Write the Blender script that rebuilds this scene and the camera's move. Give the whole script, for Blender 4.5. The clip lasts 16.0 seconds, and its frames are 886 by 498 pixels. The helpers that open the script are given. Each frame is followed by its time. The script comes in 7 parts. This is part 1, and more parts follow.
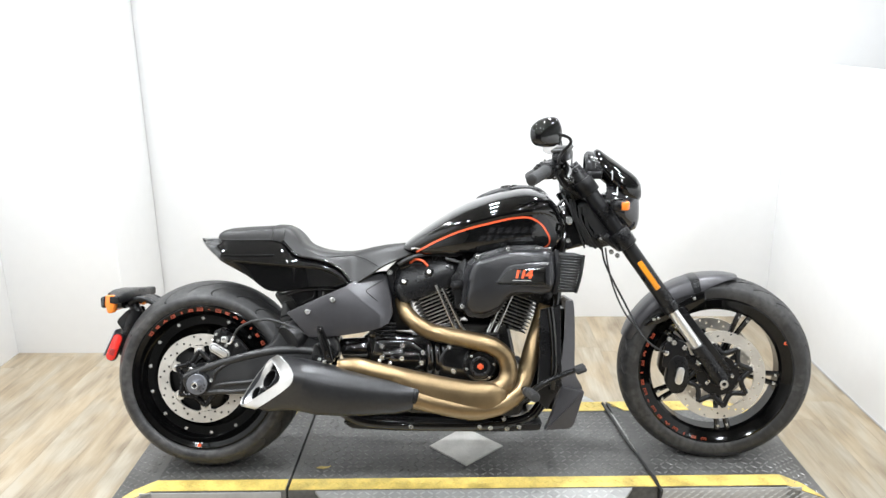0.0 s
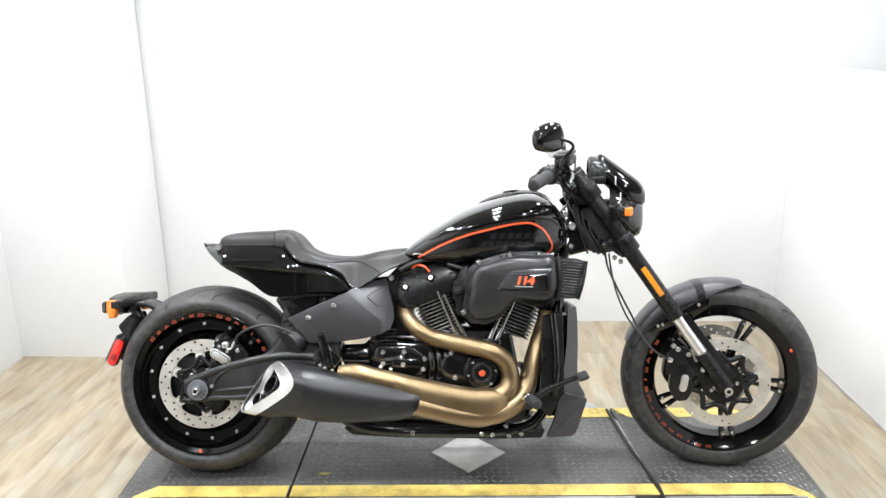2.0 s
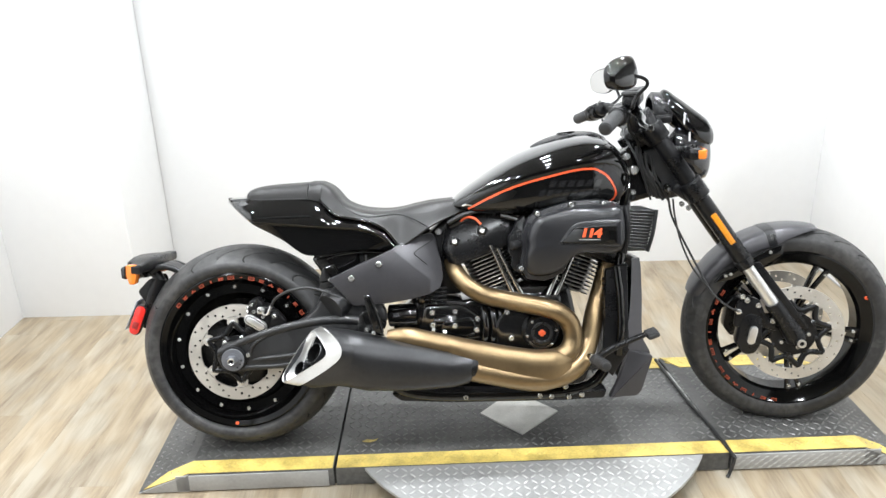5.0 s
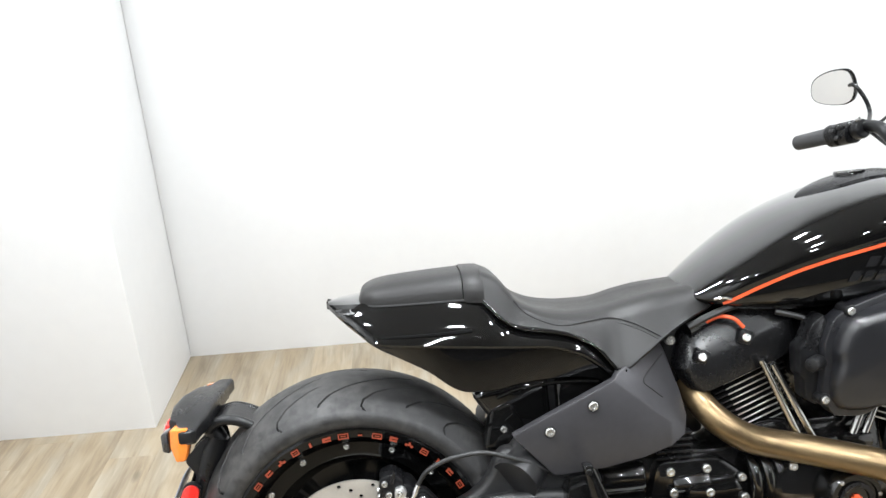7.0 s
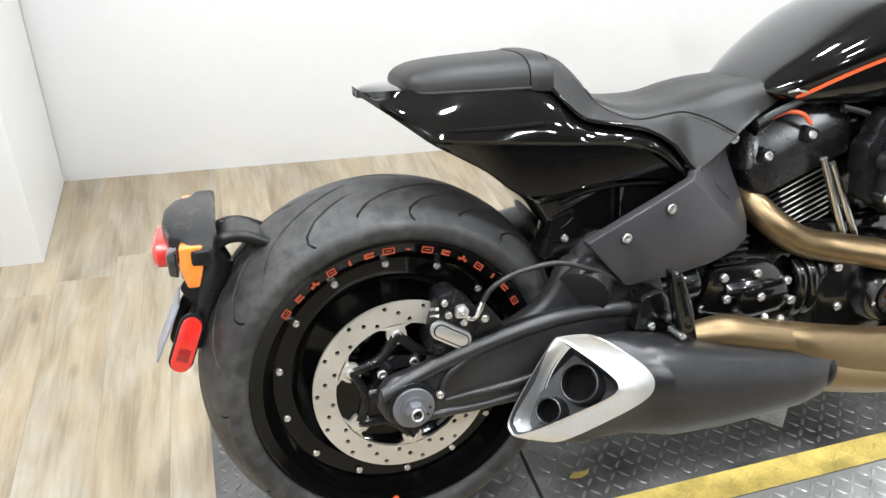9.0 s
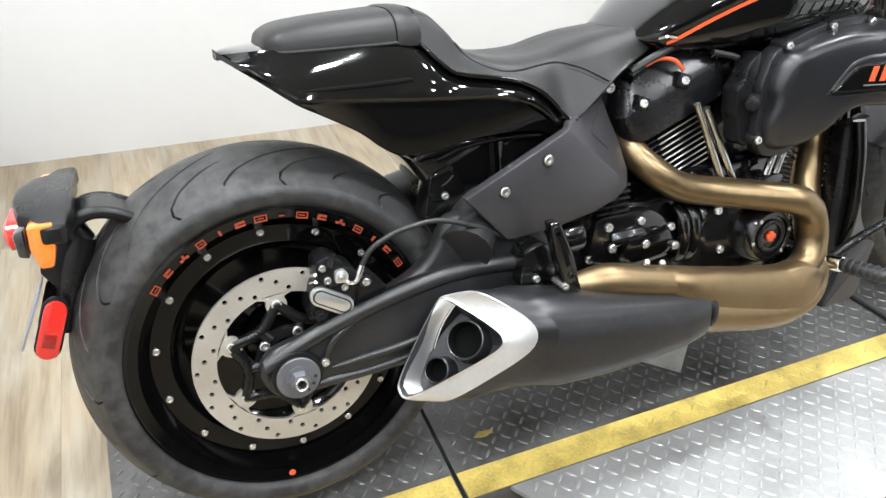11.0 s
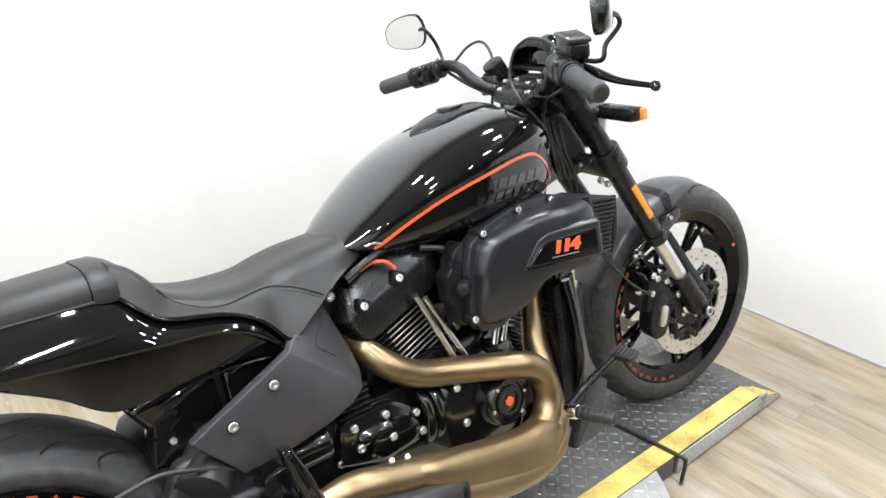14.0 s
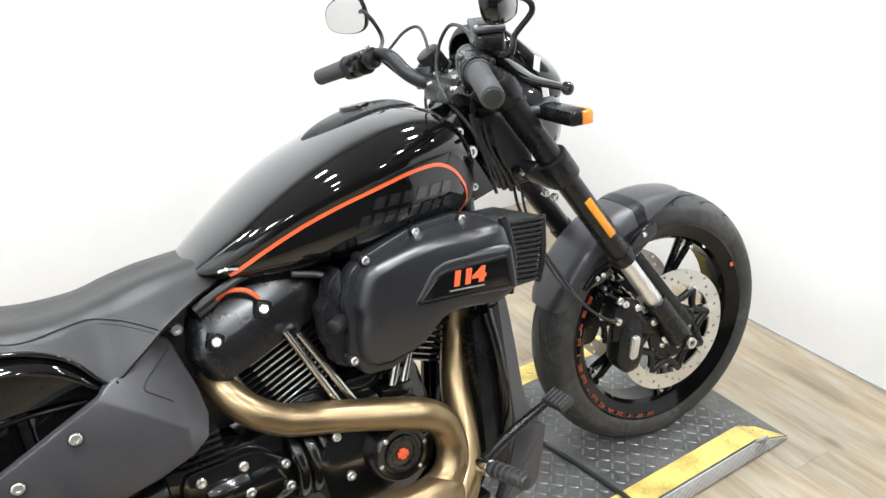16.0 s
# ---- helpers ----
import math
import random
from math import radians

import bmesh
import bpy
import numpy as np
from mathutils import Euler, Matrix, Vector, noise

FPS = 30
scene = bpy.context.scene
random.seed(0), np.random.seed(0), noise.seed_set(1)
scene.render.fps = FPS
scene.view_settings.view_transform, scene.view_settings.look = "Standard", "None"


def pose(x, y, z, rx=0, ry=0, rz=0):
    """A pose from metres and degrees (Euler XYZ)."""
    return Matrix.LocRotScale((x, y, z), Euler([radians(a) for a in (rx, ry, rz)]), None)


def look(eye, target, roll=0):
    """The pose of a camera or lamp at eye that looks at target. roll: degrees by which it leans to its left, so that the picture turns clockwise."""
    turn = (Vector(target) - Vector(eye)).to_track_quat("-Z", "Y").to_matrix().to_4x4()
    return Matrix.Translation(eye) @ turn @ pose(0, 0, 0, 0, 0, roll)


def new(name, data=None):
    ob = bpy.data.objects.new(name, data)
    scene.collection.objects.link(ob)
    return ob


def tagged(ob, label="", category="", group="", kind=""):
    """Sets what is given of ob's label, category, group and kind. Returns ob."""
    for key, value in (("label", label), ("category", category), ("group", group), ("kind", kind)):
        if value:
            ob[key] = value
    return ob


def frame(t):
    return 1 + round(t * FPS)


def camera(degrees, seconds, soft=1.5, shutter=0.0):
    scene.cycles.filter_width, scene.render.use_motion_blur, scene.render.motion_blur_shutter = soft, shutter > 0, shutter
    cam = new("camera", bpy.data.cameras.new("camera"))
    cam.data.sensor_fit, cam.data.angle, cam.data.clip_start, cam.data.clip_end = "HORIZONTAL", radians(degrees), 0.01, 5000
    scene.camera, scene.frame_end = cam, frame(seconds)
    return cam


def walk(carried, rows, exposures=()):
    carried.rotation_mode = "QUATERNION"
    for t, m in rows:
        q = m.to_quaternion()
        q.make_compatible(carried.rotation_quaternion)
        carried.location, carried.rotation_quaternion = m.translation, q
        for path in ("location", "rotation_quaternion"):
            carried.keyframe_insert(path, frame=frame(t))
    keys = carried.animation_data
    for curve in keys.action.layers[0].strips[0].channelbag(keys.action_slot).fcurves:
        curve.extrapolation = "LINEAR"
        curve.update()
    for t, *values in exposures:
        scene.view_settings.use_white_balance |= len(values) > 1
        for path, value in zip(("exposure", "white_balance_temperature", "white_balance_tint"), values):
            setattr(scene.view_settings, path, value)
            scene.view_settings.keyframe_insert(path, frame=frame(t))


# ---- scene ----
cam = camera(60.58, 16.0)
PATH = [  # seconds, eye, target, roll
    (0, (0.865, -2.383, 1.467), (0.821, -0.463, 0.908), -0.52),
    (0.5, (0.871, -2.378, 1.469), (0.824, -0.457, 0.913), -0.39),
    (1, (0.877, -2.373, 1.471), (0.824, -0.451, 0.919), -0.62),
    (1.5, (0.883, -2.368, 1.473), (0.822, -0.448, 0.916), -0.86),
    (2, (0.889, -2.363, 1.475), (0.821, -0.442, 0.920), -0.65),
    (2.5, (0.895, -2.358, 1.477), (0.818, -0.437, 0.924), -1.01),
    (3, (0.901, -2.352, 1.479), (0.823, -0.435, 0.915), -1.17),
    (3.2, (0.904, -2.350, 1.479), (0.821, -0.435, 0.911), -1.13),
    (5.3, (0.624, -2.013, 1.481), (0.619, -0.159, 0.730), -1.56),
    (5.5, (0.607, -1.914, 1.474), (0.479, -0.067, 0.717), -2.34),
    (6, (0.413, -1.722, 1.449), (0.209, 0.107, 0.666), -3.58),
    (6.5, (0.197, -1.521, 1.426), (0.178, 0.334, 0.678), -3.87),
    (7, (0.142, -1.211, 1.394), (0.230, 0.650, 0.666), -3.33),
    (7.5, (0.028, -1.053, 1.369), (0.198, 0.736, 0.491), -2.45),
    (8, (-0.144, -0.995, 1.326), (0.289, 0.727, 0.406), -2.34),
    (8.5, (-0.216, -0.973, 1.275), (0.276, 0.667, 0.240), 2.31),
    (8.7, (-0.230, -0.967, 1.249), (0.272, 0.645, 0.177), 2.89),
    (10.8, (-0.161, -0.981, 1.178), (0.492, 0.518, 0.026), 4.26),
    (11, (-0.143, -0.992, 1.192), (0.528, 0.507, 0.050), 3.37),
    (11.5, (-0.106, -1.003, 1.205), (0.631, 0.454, 0.051), 3.18),
    (12, (-0.056, -1.012, 1.236), (0.824, 0.441, 0.181), 0.87),
    (12.5, (-0.029, -1.017, 1.267), (0.941, 0.418, 0.268), 0.37),
    (13, (-0.004, -1.023, 1.312), (1.046, 0.412, 0.396), 0.55),
    (13.5, (0.005, -1.024, 1.324), (1.096, 0.400, 0.441), 0.95),
    (14, (0.012, -1.036, 1.337), (1.159, 0.378, 0.509), 0.71),
    (14.5, (0.013, -1.048, 1.344), (1.198, 0.341, 0.529), 0.84),
    (15, (0.080, -1.048, 1.332), (1.303, 0.281, 0.473), 1.12),
    (15.5, (0.274, -1.031, 1.324), (1.344, 0.426, 0.469), 0.20),
    (16, (0.443, -1.036, 1.324), (1.397, 0.480, 0.434), -0.29),
]
walk(cam, [(t, look(eye, target, roll)) for t, eye, target, roll in PATH],
     exposures=[(0, 0.0), (3.2, 0.0), (5.5, 0.0), (7, -0.1), (8.5, -0.12), (11, -0.12), (13, -0.1), (15, -0.1), (16, -0.03)])

# ---- light ----
world = bpy.data.worlds.new("world")
scene.world = world
world.use_nodes = True
world.node_tree.nodes["Background"].inputs[0].default_value = (0.9, 0.95, 1.0, 1)
world.node_tree.nodes["Background"].inputs[1].default_value = 0.05
CEILING = 2.75
ADDED_LAMP_X = 2.5  # lamps past the low partition are added for the ramp, and dimmed
LIGHT_PLACES = [(x, y) for y in (-2.9, -1.4, -0.1, 0.85) for x in (-0.85, 0.5, 1.85, 3.2)]
for lx, ly in LIGHT_PLACES:
    lamp = bpy.data.lights.new("ceiling_lamp", "AREA")
    lamp.shape, lamp.size, lamp.size_y = "RECTANGLE", 0.17, 0.12
    lamp.energy, lamp.color = (24 if ly > 0.5 else 27 if ly > -1 else 30 if ly > -2 else 26) * (0.4 if lx > ADDED_LAMP_X else 1.0), (0.915, 0.958, 1.0)
    lamp.spread = radians(158)
    lob = new("ceiling_lamp", lamp)
    lob.matrix_world = pose(lx, ly, CEILING - 0.075)


# ---- materials ----
def material(name, color, rough=0.5, metal=0.0, vary=0.0, scale=8.0, bump=0.0, bump_scale=300.0, coat=0.0, rough_vary=0.0, emit=0.0,
             per_object=0.0, fleck=None, spec=0.5):
    """A surface: base colour with large blotches and fine grain, roughness that varies, and fine relief."""
    m = bpy.data.materials.new(name)
    m.use_nodes = True
    nt = m.node_tree
    n, l = nt.nodes, nt.links
    b = n["Principled BSDF"]
    b.inputs["Base Color"].default_value = (*color, 1)
    b.inputs["Roughness"].default_value = rough
    b.inputs["Metallic"].default_value = metal
    b.inputs["Coat Weight"].default_value = coat
    b.inputs["Coat Roughness"].default_value = 0.03
    b.inputs["Specular IOR Level"].default_value = spec
    tc = n.new("ShaderNodeTexCoord")
    if vary or rough_vary:
        big = n.new("ShaderNodeTexNoise")
        big.inputs["Scale"].default_value = scale
        big.inputs["Detail"].default_value = 6
        l.new(tc.outputs["Object"], big.inputs["Vector"])
        fine = n.new("ShaderNodeTexNoise")
        fine.inputs["Scale"].default_value = scale * 14
        fine.inputs["Detail"].default_value = 3
        l.new(tc.outputs["Object"], fine.inputs["Vector"])
        add = n.new("ShaderNodeMath")
        add.operation = "MULTIPLY_ADD"
        add.inputs[1].default_value = 0.45
        l.new(fine.outputs["Fac"], add.inputs[0])
        l.new(big.outputs["Fac"], add.inputs[2])
        if vary:
            ramp = n.new("ShaderNodeMapRange")
            ramp.inputs["From Min"].default_value, ramp.inputs["From Max"].default_value = 0.42, 1.03
            ramp.inputs["To Min"].default_value, ramp.inputs["To Max"].default_value = 1 - vary, 1 + vary
            l.new(add.outputs[0], ramp.inputs["Value"])
            mul = n.new("ShaderNodeVectorMath")
            mul.operation = "SCALE"
            mul.inputs[0].default_value = color
            l.new(ramp.outputs[0], mul.inputs["Scale"])
            l.new(mul.outputs[0], b.inputs["Base Color"])
            if per_object:
                info = n.new("ShaderNodeObjectInfo")
                vr = n.new("ShaderNodeMapRange")
                vr.inputs["To Min"].default_value, vr.inputs["To Max"].default_value = 1 - per_object, 1 + per_object
                l.new(info.outputs["Random"], vr.inputs["Value"])
                mm = n.new("ShaderNodeMath")
                mm.operation = "MULTIPLY"
                l.new(ramp.outputs[0], mm.inputs[0])
                l.new(vr.outputs[0], mm.inputs[1])
                l.new(mm.outputs[0], mul.inputs["Scale"])
        if rough_vary:
            rr = n.new("ShaderNodeMapRange")
            rr.inputs["From Min"].default_value, rr.inputs["From Max"].default_value = 0.42, 1.03
            rr.inputs["To Min"].default_value, rr.inputs["To Max"].default_value = max(rough - rough_vary, 0.01), rough + rough_vary
            l.new(add.outputs[0], rr.inputs["Value"])
            l.new(rr.outputs[0], b.inputs["Roughness"])
    if bump:
        grain = n.new("ShaderNodeTexNoise")
        grain.inputs["Scale"].default_value = bump_scale
        grain.inputs["Detail"].default_value = 4
        l.new(tc.outputs["Object"], grain.inputs["Vector"])
        bp = n.new("ShaderNodeBump")
        bp.inputs["Strength"].default_value = bump
        bp.inputs["Distance"].default_value = 0.001
        l.new(grain.outputs["Fac"], bp.inputs["Height"])
        l.new(bp.outputs[0], b.inputs["Normal"])
    if emit:
        b.inputs["Emission Color"].default_value = (*color, 1)
        b.inputs["Emission Strength"].default_value = emit
    return m


def cells(m, scale, strength, distance=0.0006):
    """Leather grain or stipple: small cells as relief."""
    n, l = m.node_tree.nodes, m.node_tree.links
    tc = n.new("ShaderNodeTexCoord")
    v = n.new("ShaderNodeTexVoronoi")
    v.inputs["Scale"].default_value = scale
    l.new(tc.outputs["Object"], v.inputs["Vector"])
    bp = n.new("ShaderNodeBump")
    bp.inputs["Strength"].default_value, bp.inputs["Distance"].default_value = strength, distance
    l.new(v.outputs["Distance"], bp.inputs["Height"])
    l.new(bp.outputs[0], n["Principled BSDF"].inputs["Normal"])
    return m


def smeared(m, dust, scale, most):
    """Dry dust rubbed thinly over a dark surface, in smears of uneven size."""
    n, l = m.node_tree.nodes, m.node_tree.links
    b = n["Principled BSDF"]
    tc = n.new("ShaderNodeTexCoord")
    big, small = n.new("ShaderNodeTexNoise"), n.new("ShaderNodeTexNoise")
    for t, sc, d in ((big, scale, 3), (small, scale * 7, 6)):
        t.inputs["Scale"].default_value, t.inputs["Detail"].default_value, t.inputs["Distortion"].default_value = sc, d, 0.3
        l.new(tc.outputs["Object"], t.inputs["Vector"])
    both = n.new("ShaderNodeMath")
    both.operation = "MULTIPLY"
    l.new(big.outputs["Fac"], both.inputs[0])
    l.new(small.outputs["Fac"], both.inputs[1])
    span = n.new("ShaderNodeMapRange")
    span.inputs["From Min"].default_value, span.inputs["From Max"].default_value, span.inputs["To Max"].default_value = 0.20, 0.40, most
    l.new(both.outputs[0], span.inputs["Value"])
    mix = n.new("ShaderNodeMix")
    mix.data_type = "RGBA"
    old = b.inputs["Base Color"].links
    if old:
        l.new(old[0].from_socket, mix.inputs["A"])
    else:
        mix.inputs["A"].default_value = b.inputs["Base Color"].default_value
    mix.inputs["B"].default_value = (*dust, 1)
    l.new(span.outputs["Result"], mix.inputs["Factor"])
    l.new(mix.outputs["Result"], b.inputs["Base Color"])
    return m


GLOSS = material("gloss_black_paint", (0.003, 0.003, 0.003), 0.07, vary=0.25, scale=3, coat=1.0, spec=0.12)
BLACK = material("satin_black_coat", (0.006, 0.006, 0.0065), 0.3, vary=0.3, scale=12, rough_vary=0.1, bump=0.1, spec=0.3)
WRINKLE = cells(material("black_wrinkle_coat", (0.015, 0.015, 0.0155), 0.36, vary=0.3, scale=14, rough_vary=0.08, spec=0.5), 420, 0.35)
ENGINE = material("gloss_black_engine", (0.004, 0.004, 0.004), 0.17, vary=0.3, scale=10, rough_vary=0.06, coat=0.75, spec=0.4)
MATTE = material("charcoal_matte_paint", (0.055, 0.0537, 0.0575), 0.34, metal=0.4, vary=0.15, scale=5, rough_vary=0.07, bump=0.12, bump_scale=700)
PLASTIC = material("black_moulded_plastic", (0.0065, 0.0065, 0.007), 0.31, vary=0.2, scale=9, rough_vary=0.08, bump=0.15, bump_scale=900, spec=0.32)
LEATHER = cells(material("black_vinyl", (0.0078, 0.0072, 0.0068), 0.40, vary=0.18, scale=7, rough_vary=0.08, spec=0.42), 520, 0.3)
SEAM = material("seat_stitch", (0.012, 0.012, 0.012), 0.7)
RUBBER = smeared(material("tyre_rubber", (0.019, 0.0188, 0.0188), 0.5, vary=0.5, scale=9, rough_vary=0.15, bump=0.3, bump_scale=420, spec=0.42), (0.052, 0.050, 0.048), 7.5, 0.9)
GRIP = cells(material("grip_rubber", (0.035, 0.035, 0.036), 0.7, vary=0.15, scale=14), 600, 0.5)
BRONZE = material("bronze_ceramic_coat", (0.232, 0.166, 0.090), 0.34, metal=0.9, vary=0.16, scale=5, rough_vary=0.07, bump=0.06, bump_scale=500)
MUFFLER = material("dark_grey_muffler_coat", (0.043, 0.043, 0.0445), 0.31, metal=0.7, vary=0.25, scale=6, rough_vary=0.06, bump=0.1, spec=0.5)
ALLOY = material("brushed_aluminium", (0.72, 0.72, 0.71), 0.34, metal=0.9, vary=0.1, scale=12, rough_vary=0.08, bump=0.08)
STEEL = material("drilled_disc_steel", (0.60, 0.575, 0.53), 0.4, metal=0.8, vary=0.12, scale=14, rough_vary=0.1)
PUSHROD = material("smoked_chrome", (0.50, 0.495, 0.485), 0.14, metal=1.0, vary=0.1, scale=30)
CHROME = material("chrome", (0.82, 0.82, 0.82), 0.09, metal=1.0, vary=0.05, scale=30)
BOLT = material("zinc_bolt", (0.66, 0.66, 0.64), 0.25, metal=0.9, vary=0.12, scale=60)
# Near-black colour that paints the shade inside slots and pipe bores.
HOLE_SHADE = material("hollow_shade_black", (0.003, 0.003, 0.003), 0.85, vary=0.4, scale=30, spec=0.1)
ORANGE = material("orange_pinstripe", (0.70, 0.10, 0.034), 0.25, vary=0.06, scale=30, coat=0.6)
ORANGE_MARK = material("orange_mark", (0.25, 0.038, 0.014), 0.5, vary=0.2, scale=60)
AMBER = material("amber_lens", (0.72, 0.20, 0.028), 0.12, vary=0.12, scale=90, coat=0.6)
RED = material("red_lens", (0.6, 0.025, 0.018), 0.12, vary=0.12, scale=90, coat=0.6)
DEEP_RED = material("red_prism", (0.27, 0.012, 0.01), 0.3, vary=0.3, scale=220, coat=0.4)
MIRROR = material("mirror_glass", (0.9, 0.9, 0.9), 0.02, metal=1.0)
GHOST = material("dark_grey_decal", (0.011, 0.011, 0.0115), 0.14, vary=0.15, scale=40, coat=0.9)
SMOKE = material("smoked_lens", (0.02, 0.02, 0.022), 0.06, vary=0.1, scale=20, coat=1.0)
CABLE = material("cable_sheath", (0.015, 0.015, 0.015), 0.45, vary=0.2, scale=30)
FIN = material("machined_fin_edge", (0.62, 0.61, 0.58), 0.3, metal=0.9, vary=0.1, scale=40)
PLATE_GREY = material("plate_grey", (0.25, 0.27, 0.32), 0.3, vary=0.1, scale=20)
WALL = material("white_wall_paint", (0.74, 0.74, 0.737), 0.6, vary=0.03, scale=1.3, bump=0.12, bump_scale=160)
CEIL = material("pale_ceiling_paint", (0.33, 0.327, 0.32), 0.8, vary=0.06, scale=1.5, bump=0.1, bump_scale=120)
GREYWALL = material("grey_wall_paint", (0.34, 0.34, 0.335), 0.7, vary=0.06, scale=1.5, bump=0.1, bump_scale=120)
SHOPWALL = material("dark_grey_shop_wall", (0.09, 0.09, 0.095), 0.7, vary=0.15, scale=1.5, bump=0.1, bump_scale=120)
YELLOW = material("worn_yellow_paint", (0.57, 0.43, 0.115), 0.47, vary=0.5, scale=13, rough_vary=0.12, bump=0.25, bump_scale=240)
DECK = material("dark_worn_tread_plate", (0.092, 0.091, 0.087), 0.5, metal=0.2, vary=0.75, scale=5, rough_vary=0.16, bump=0.3)
LOZENGE = material("tread_lozenge_steel", (0.165, 0.163, 0.156), 0.36, metal=0.5, vary=0.4, scale=7, rough_vary=0.12)
BRIGHT_DECK = material("bright_tread_plate", (0.36, 0.36, 0.35), 0.48, metal=0.4, vary=0.2, scale=7, rough_vary=0.12, bump=0.15)
BRIGHT_LOZ = material("bright_tread_lozenge", (0.48, 0.48, 0.468), 0.4, metal=0.5, vary=0.15, scale=9, rough_vary=0.08)
DIAMOND = material("scuffed_aluminium_patch", (0.56, 0.55, 0.52), 0.5, metal=0.3, vary=0.3, scale=14, rough_vary=0.12, bump=0.3)
RIM = material("gloss_black_rim", (0.002, 0.002, 0.002), 0.09, vary=0.2, scale=8, rough_vary=0.03, spec=0.28)
WELL = material("dull_grey_outlet_wall", (0.035, 0.036, 0.039), 0.55, metal=0.2, vary=0.25, scale=20, rough_vary=0.1)
OUTLET = material("heat_tinted_steel", (0.16, 0.165, 0.18), 0.42, metal=0.6, vary=0.2, scale=20, rough_vary=0.1)
REFLECTOR = material("amber_reflector", (0.68, 0.25, 0.018), 0.2, vary=0.15, scale=150, coat=0.4)
ROCKER = material("black_rocker_coat", (0.0065, 0.0065, 0.007), 0.27, vary=0.2, scale=11, rough_vary=0.02, spec=0.42)
SATIN = material("satin_charcoal_coat", (0.0115, 0.0117, 0.0135), 0.29, vary=0.12, scale=7, rough_vary=0.02, bump=0.03, bump_scale=900, spec=0.6)
LAMPGLOW = material("lamp_diffuser", (0.97, 0.98, 1.0), 0.5, emit=9.0)


def plank_material():
    """Light washed oak: long grain along each plank, knots, a tone of its own for every plank."""
    m = bpy.data.materials.new("washed_oak_vinyl")
    m.use_nodes = True
    n, l = m.node_tree.nodes, m.node_tree.links
    b = n["Principled BSDF"]
    tc = n.new("ShaderNodeTexCoord")
    info = n.new("ShaderNodeObjectInfo")
    shift = n.new("ShaderNodeVectorMath")
    shift.operation = "MULTIPLY_ADD"
    shift.inputs[1].default_value = (37, 53, 11)
    l.new(info.outputs["Random"], shift.inputs[0])
    l.new(tc.outputs["Object"], shift.inputs[2])
    def grain(sx, sy, detail):
        mp = n.new("ShaderNodeMapping")
        mp.inputs["Scale"].default_value = (sx, sy, 1)
        l.new(shift.outputs[0], mp.inputs["Vector"])
        t = n.new("ShaderNodeTexNoise")
        t.inputs["Scale"].default_value, t.inputs["Detail"].default_value = 1.0, detail
        t.inputs["Distortion"].default_value = 0.6
        l.new(mp.outputs[0], t.inputs["Vector"])
        return t.outputs["Fac"]
    coarse, fine, cloud = grain(17, 3.4, 5), grain(120, 7, 4), grain(8, 3.4, 3)
    mix = n.new("ShaderNodeMath")
    mix.operation = "MULTIPLY_ADD"
    mix.inputs[1].default_value = 0.4
    l.new(fine, mix.inputs[0])
    l.new(coarse, mix.inputs[2])
    def scale_of(pale):
        ramp = n.new("ShaderNodeValToRGB")
        e = ramp.color_ramp.elements
        e[0].position, e[0].color = 0.44, (0.215, 0.165, 0.108, 1)
        e[1].position, e[1].color = 0.88, pale[1]
        mid = ramp.color_ramp.elements.new(0.66)
        mid.color = pale[0]
        l.new(mix.outputs[0], ramp.inputs[0])
        return ramp.outputs[0]
    warm = scale_of(((0.335, 0.264, 0.172, 1), (0.412, 0.340, 0.238, 1)))
    cool = scale_of(((0.325, 0.275, 0.201, 1), (0.415, 0.368, 0.285, 1)))
    patch = n.new("ShaderNodeMapRange")
    patch.inputs["From Min"].default_value, patch.inputs["From Max"].default_value = 0.40, 0.60
    l.new(cloud, patch.inputs["Value"])
    ramp = n.new("ShaderNodeMix")
    ramp.data_type = "RGBA"
    l.new(patch.outputs["Result"], ramp.inputs["Factor"])
    l.new(warm, ramp.inputs["A"])
    l.new(cool, ramp.inputs["B"])
    # small dark knots, thinly sown
    knots = n.new("ShaderNodeTexVoronoi")
    kmap = n.new("ShaderNodeMapping")
    kmap.inputs["Scale"].default_value = (5.5, 2.6, 1)
    l.new(shift.outputs[0], kmap.inputs["Vector"])
    l.new(kmap.outputs[0], knots.inputs["Vector"])
    knots.inputs["Scale"].default_value = 1.0
    spot = n.new("ShaderNodeMapRange")
    spot.inputs["From Min"].default_value, spot.inputs["From Max"].default_value = 0.03, 0.10
    spot.inputs["To Min"].default_value = 0.62
    l.new(knots.outputs["Distance"], spot.inputs["Value"])
    tone = n.new("ShaderNodeMapRange")
    tone.inputs["To Min"].default_value, tone.inputs["To Max"].default_value = 0.67, 0.82
    l.new(info.outputs["Random"], tone.inputs["Value"])
    mul = n.new("ShaderNodeVectorMath")
    mul.operation = "SCALE"
    both = n.new("ShaderNodeMath")
    both.operation = "MULTIPLY"
    l.new(tone.outputs[0], both.inputs[0])
    l.new(spot.outputs[0], both.inputs[1])
    l.new(ramp.outputs["Result"], mul.inputs[0])
    l.new(both.outputs[0], mul.inputs["Scale"])
    l.new(mul.outputs[0], b.inputs["Base Color"])
    b.inputs["Roughness"].default_value = 0.42
    bp = n.new("ShaderNodeBump")
    bp.inputs["Strength"].default_value, bp.inputs["Distance"].default_value = 0.15, 0.001
    l.new(mix.outputs[0], bp.inputs["Height"])
    l.new(bp.outputs[0], b.inputs["Normal"])
    return m


OAK = plank_material()


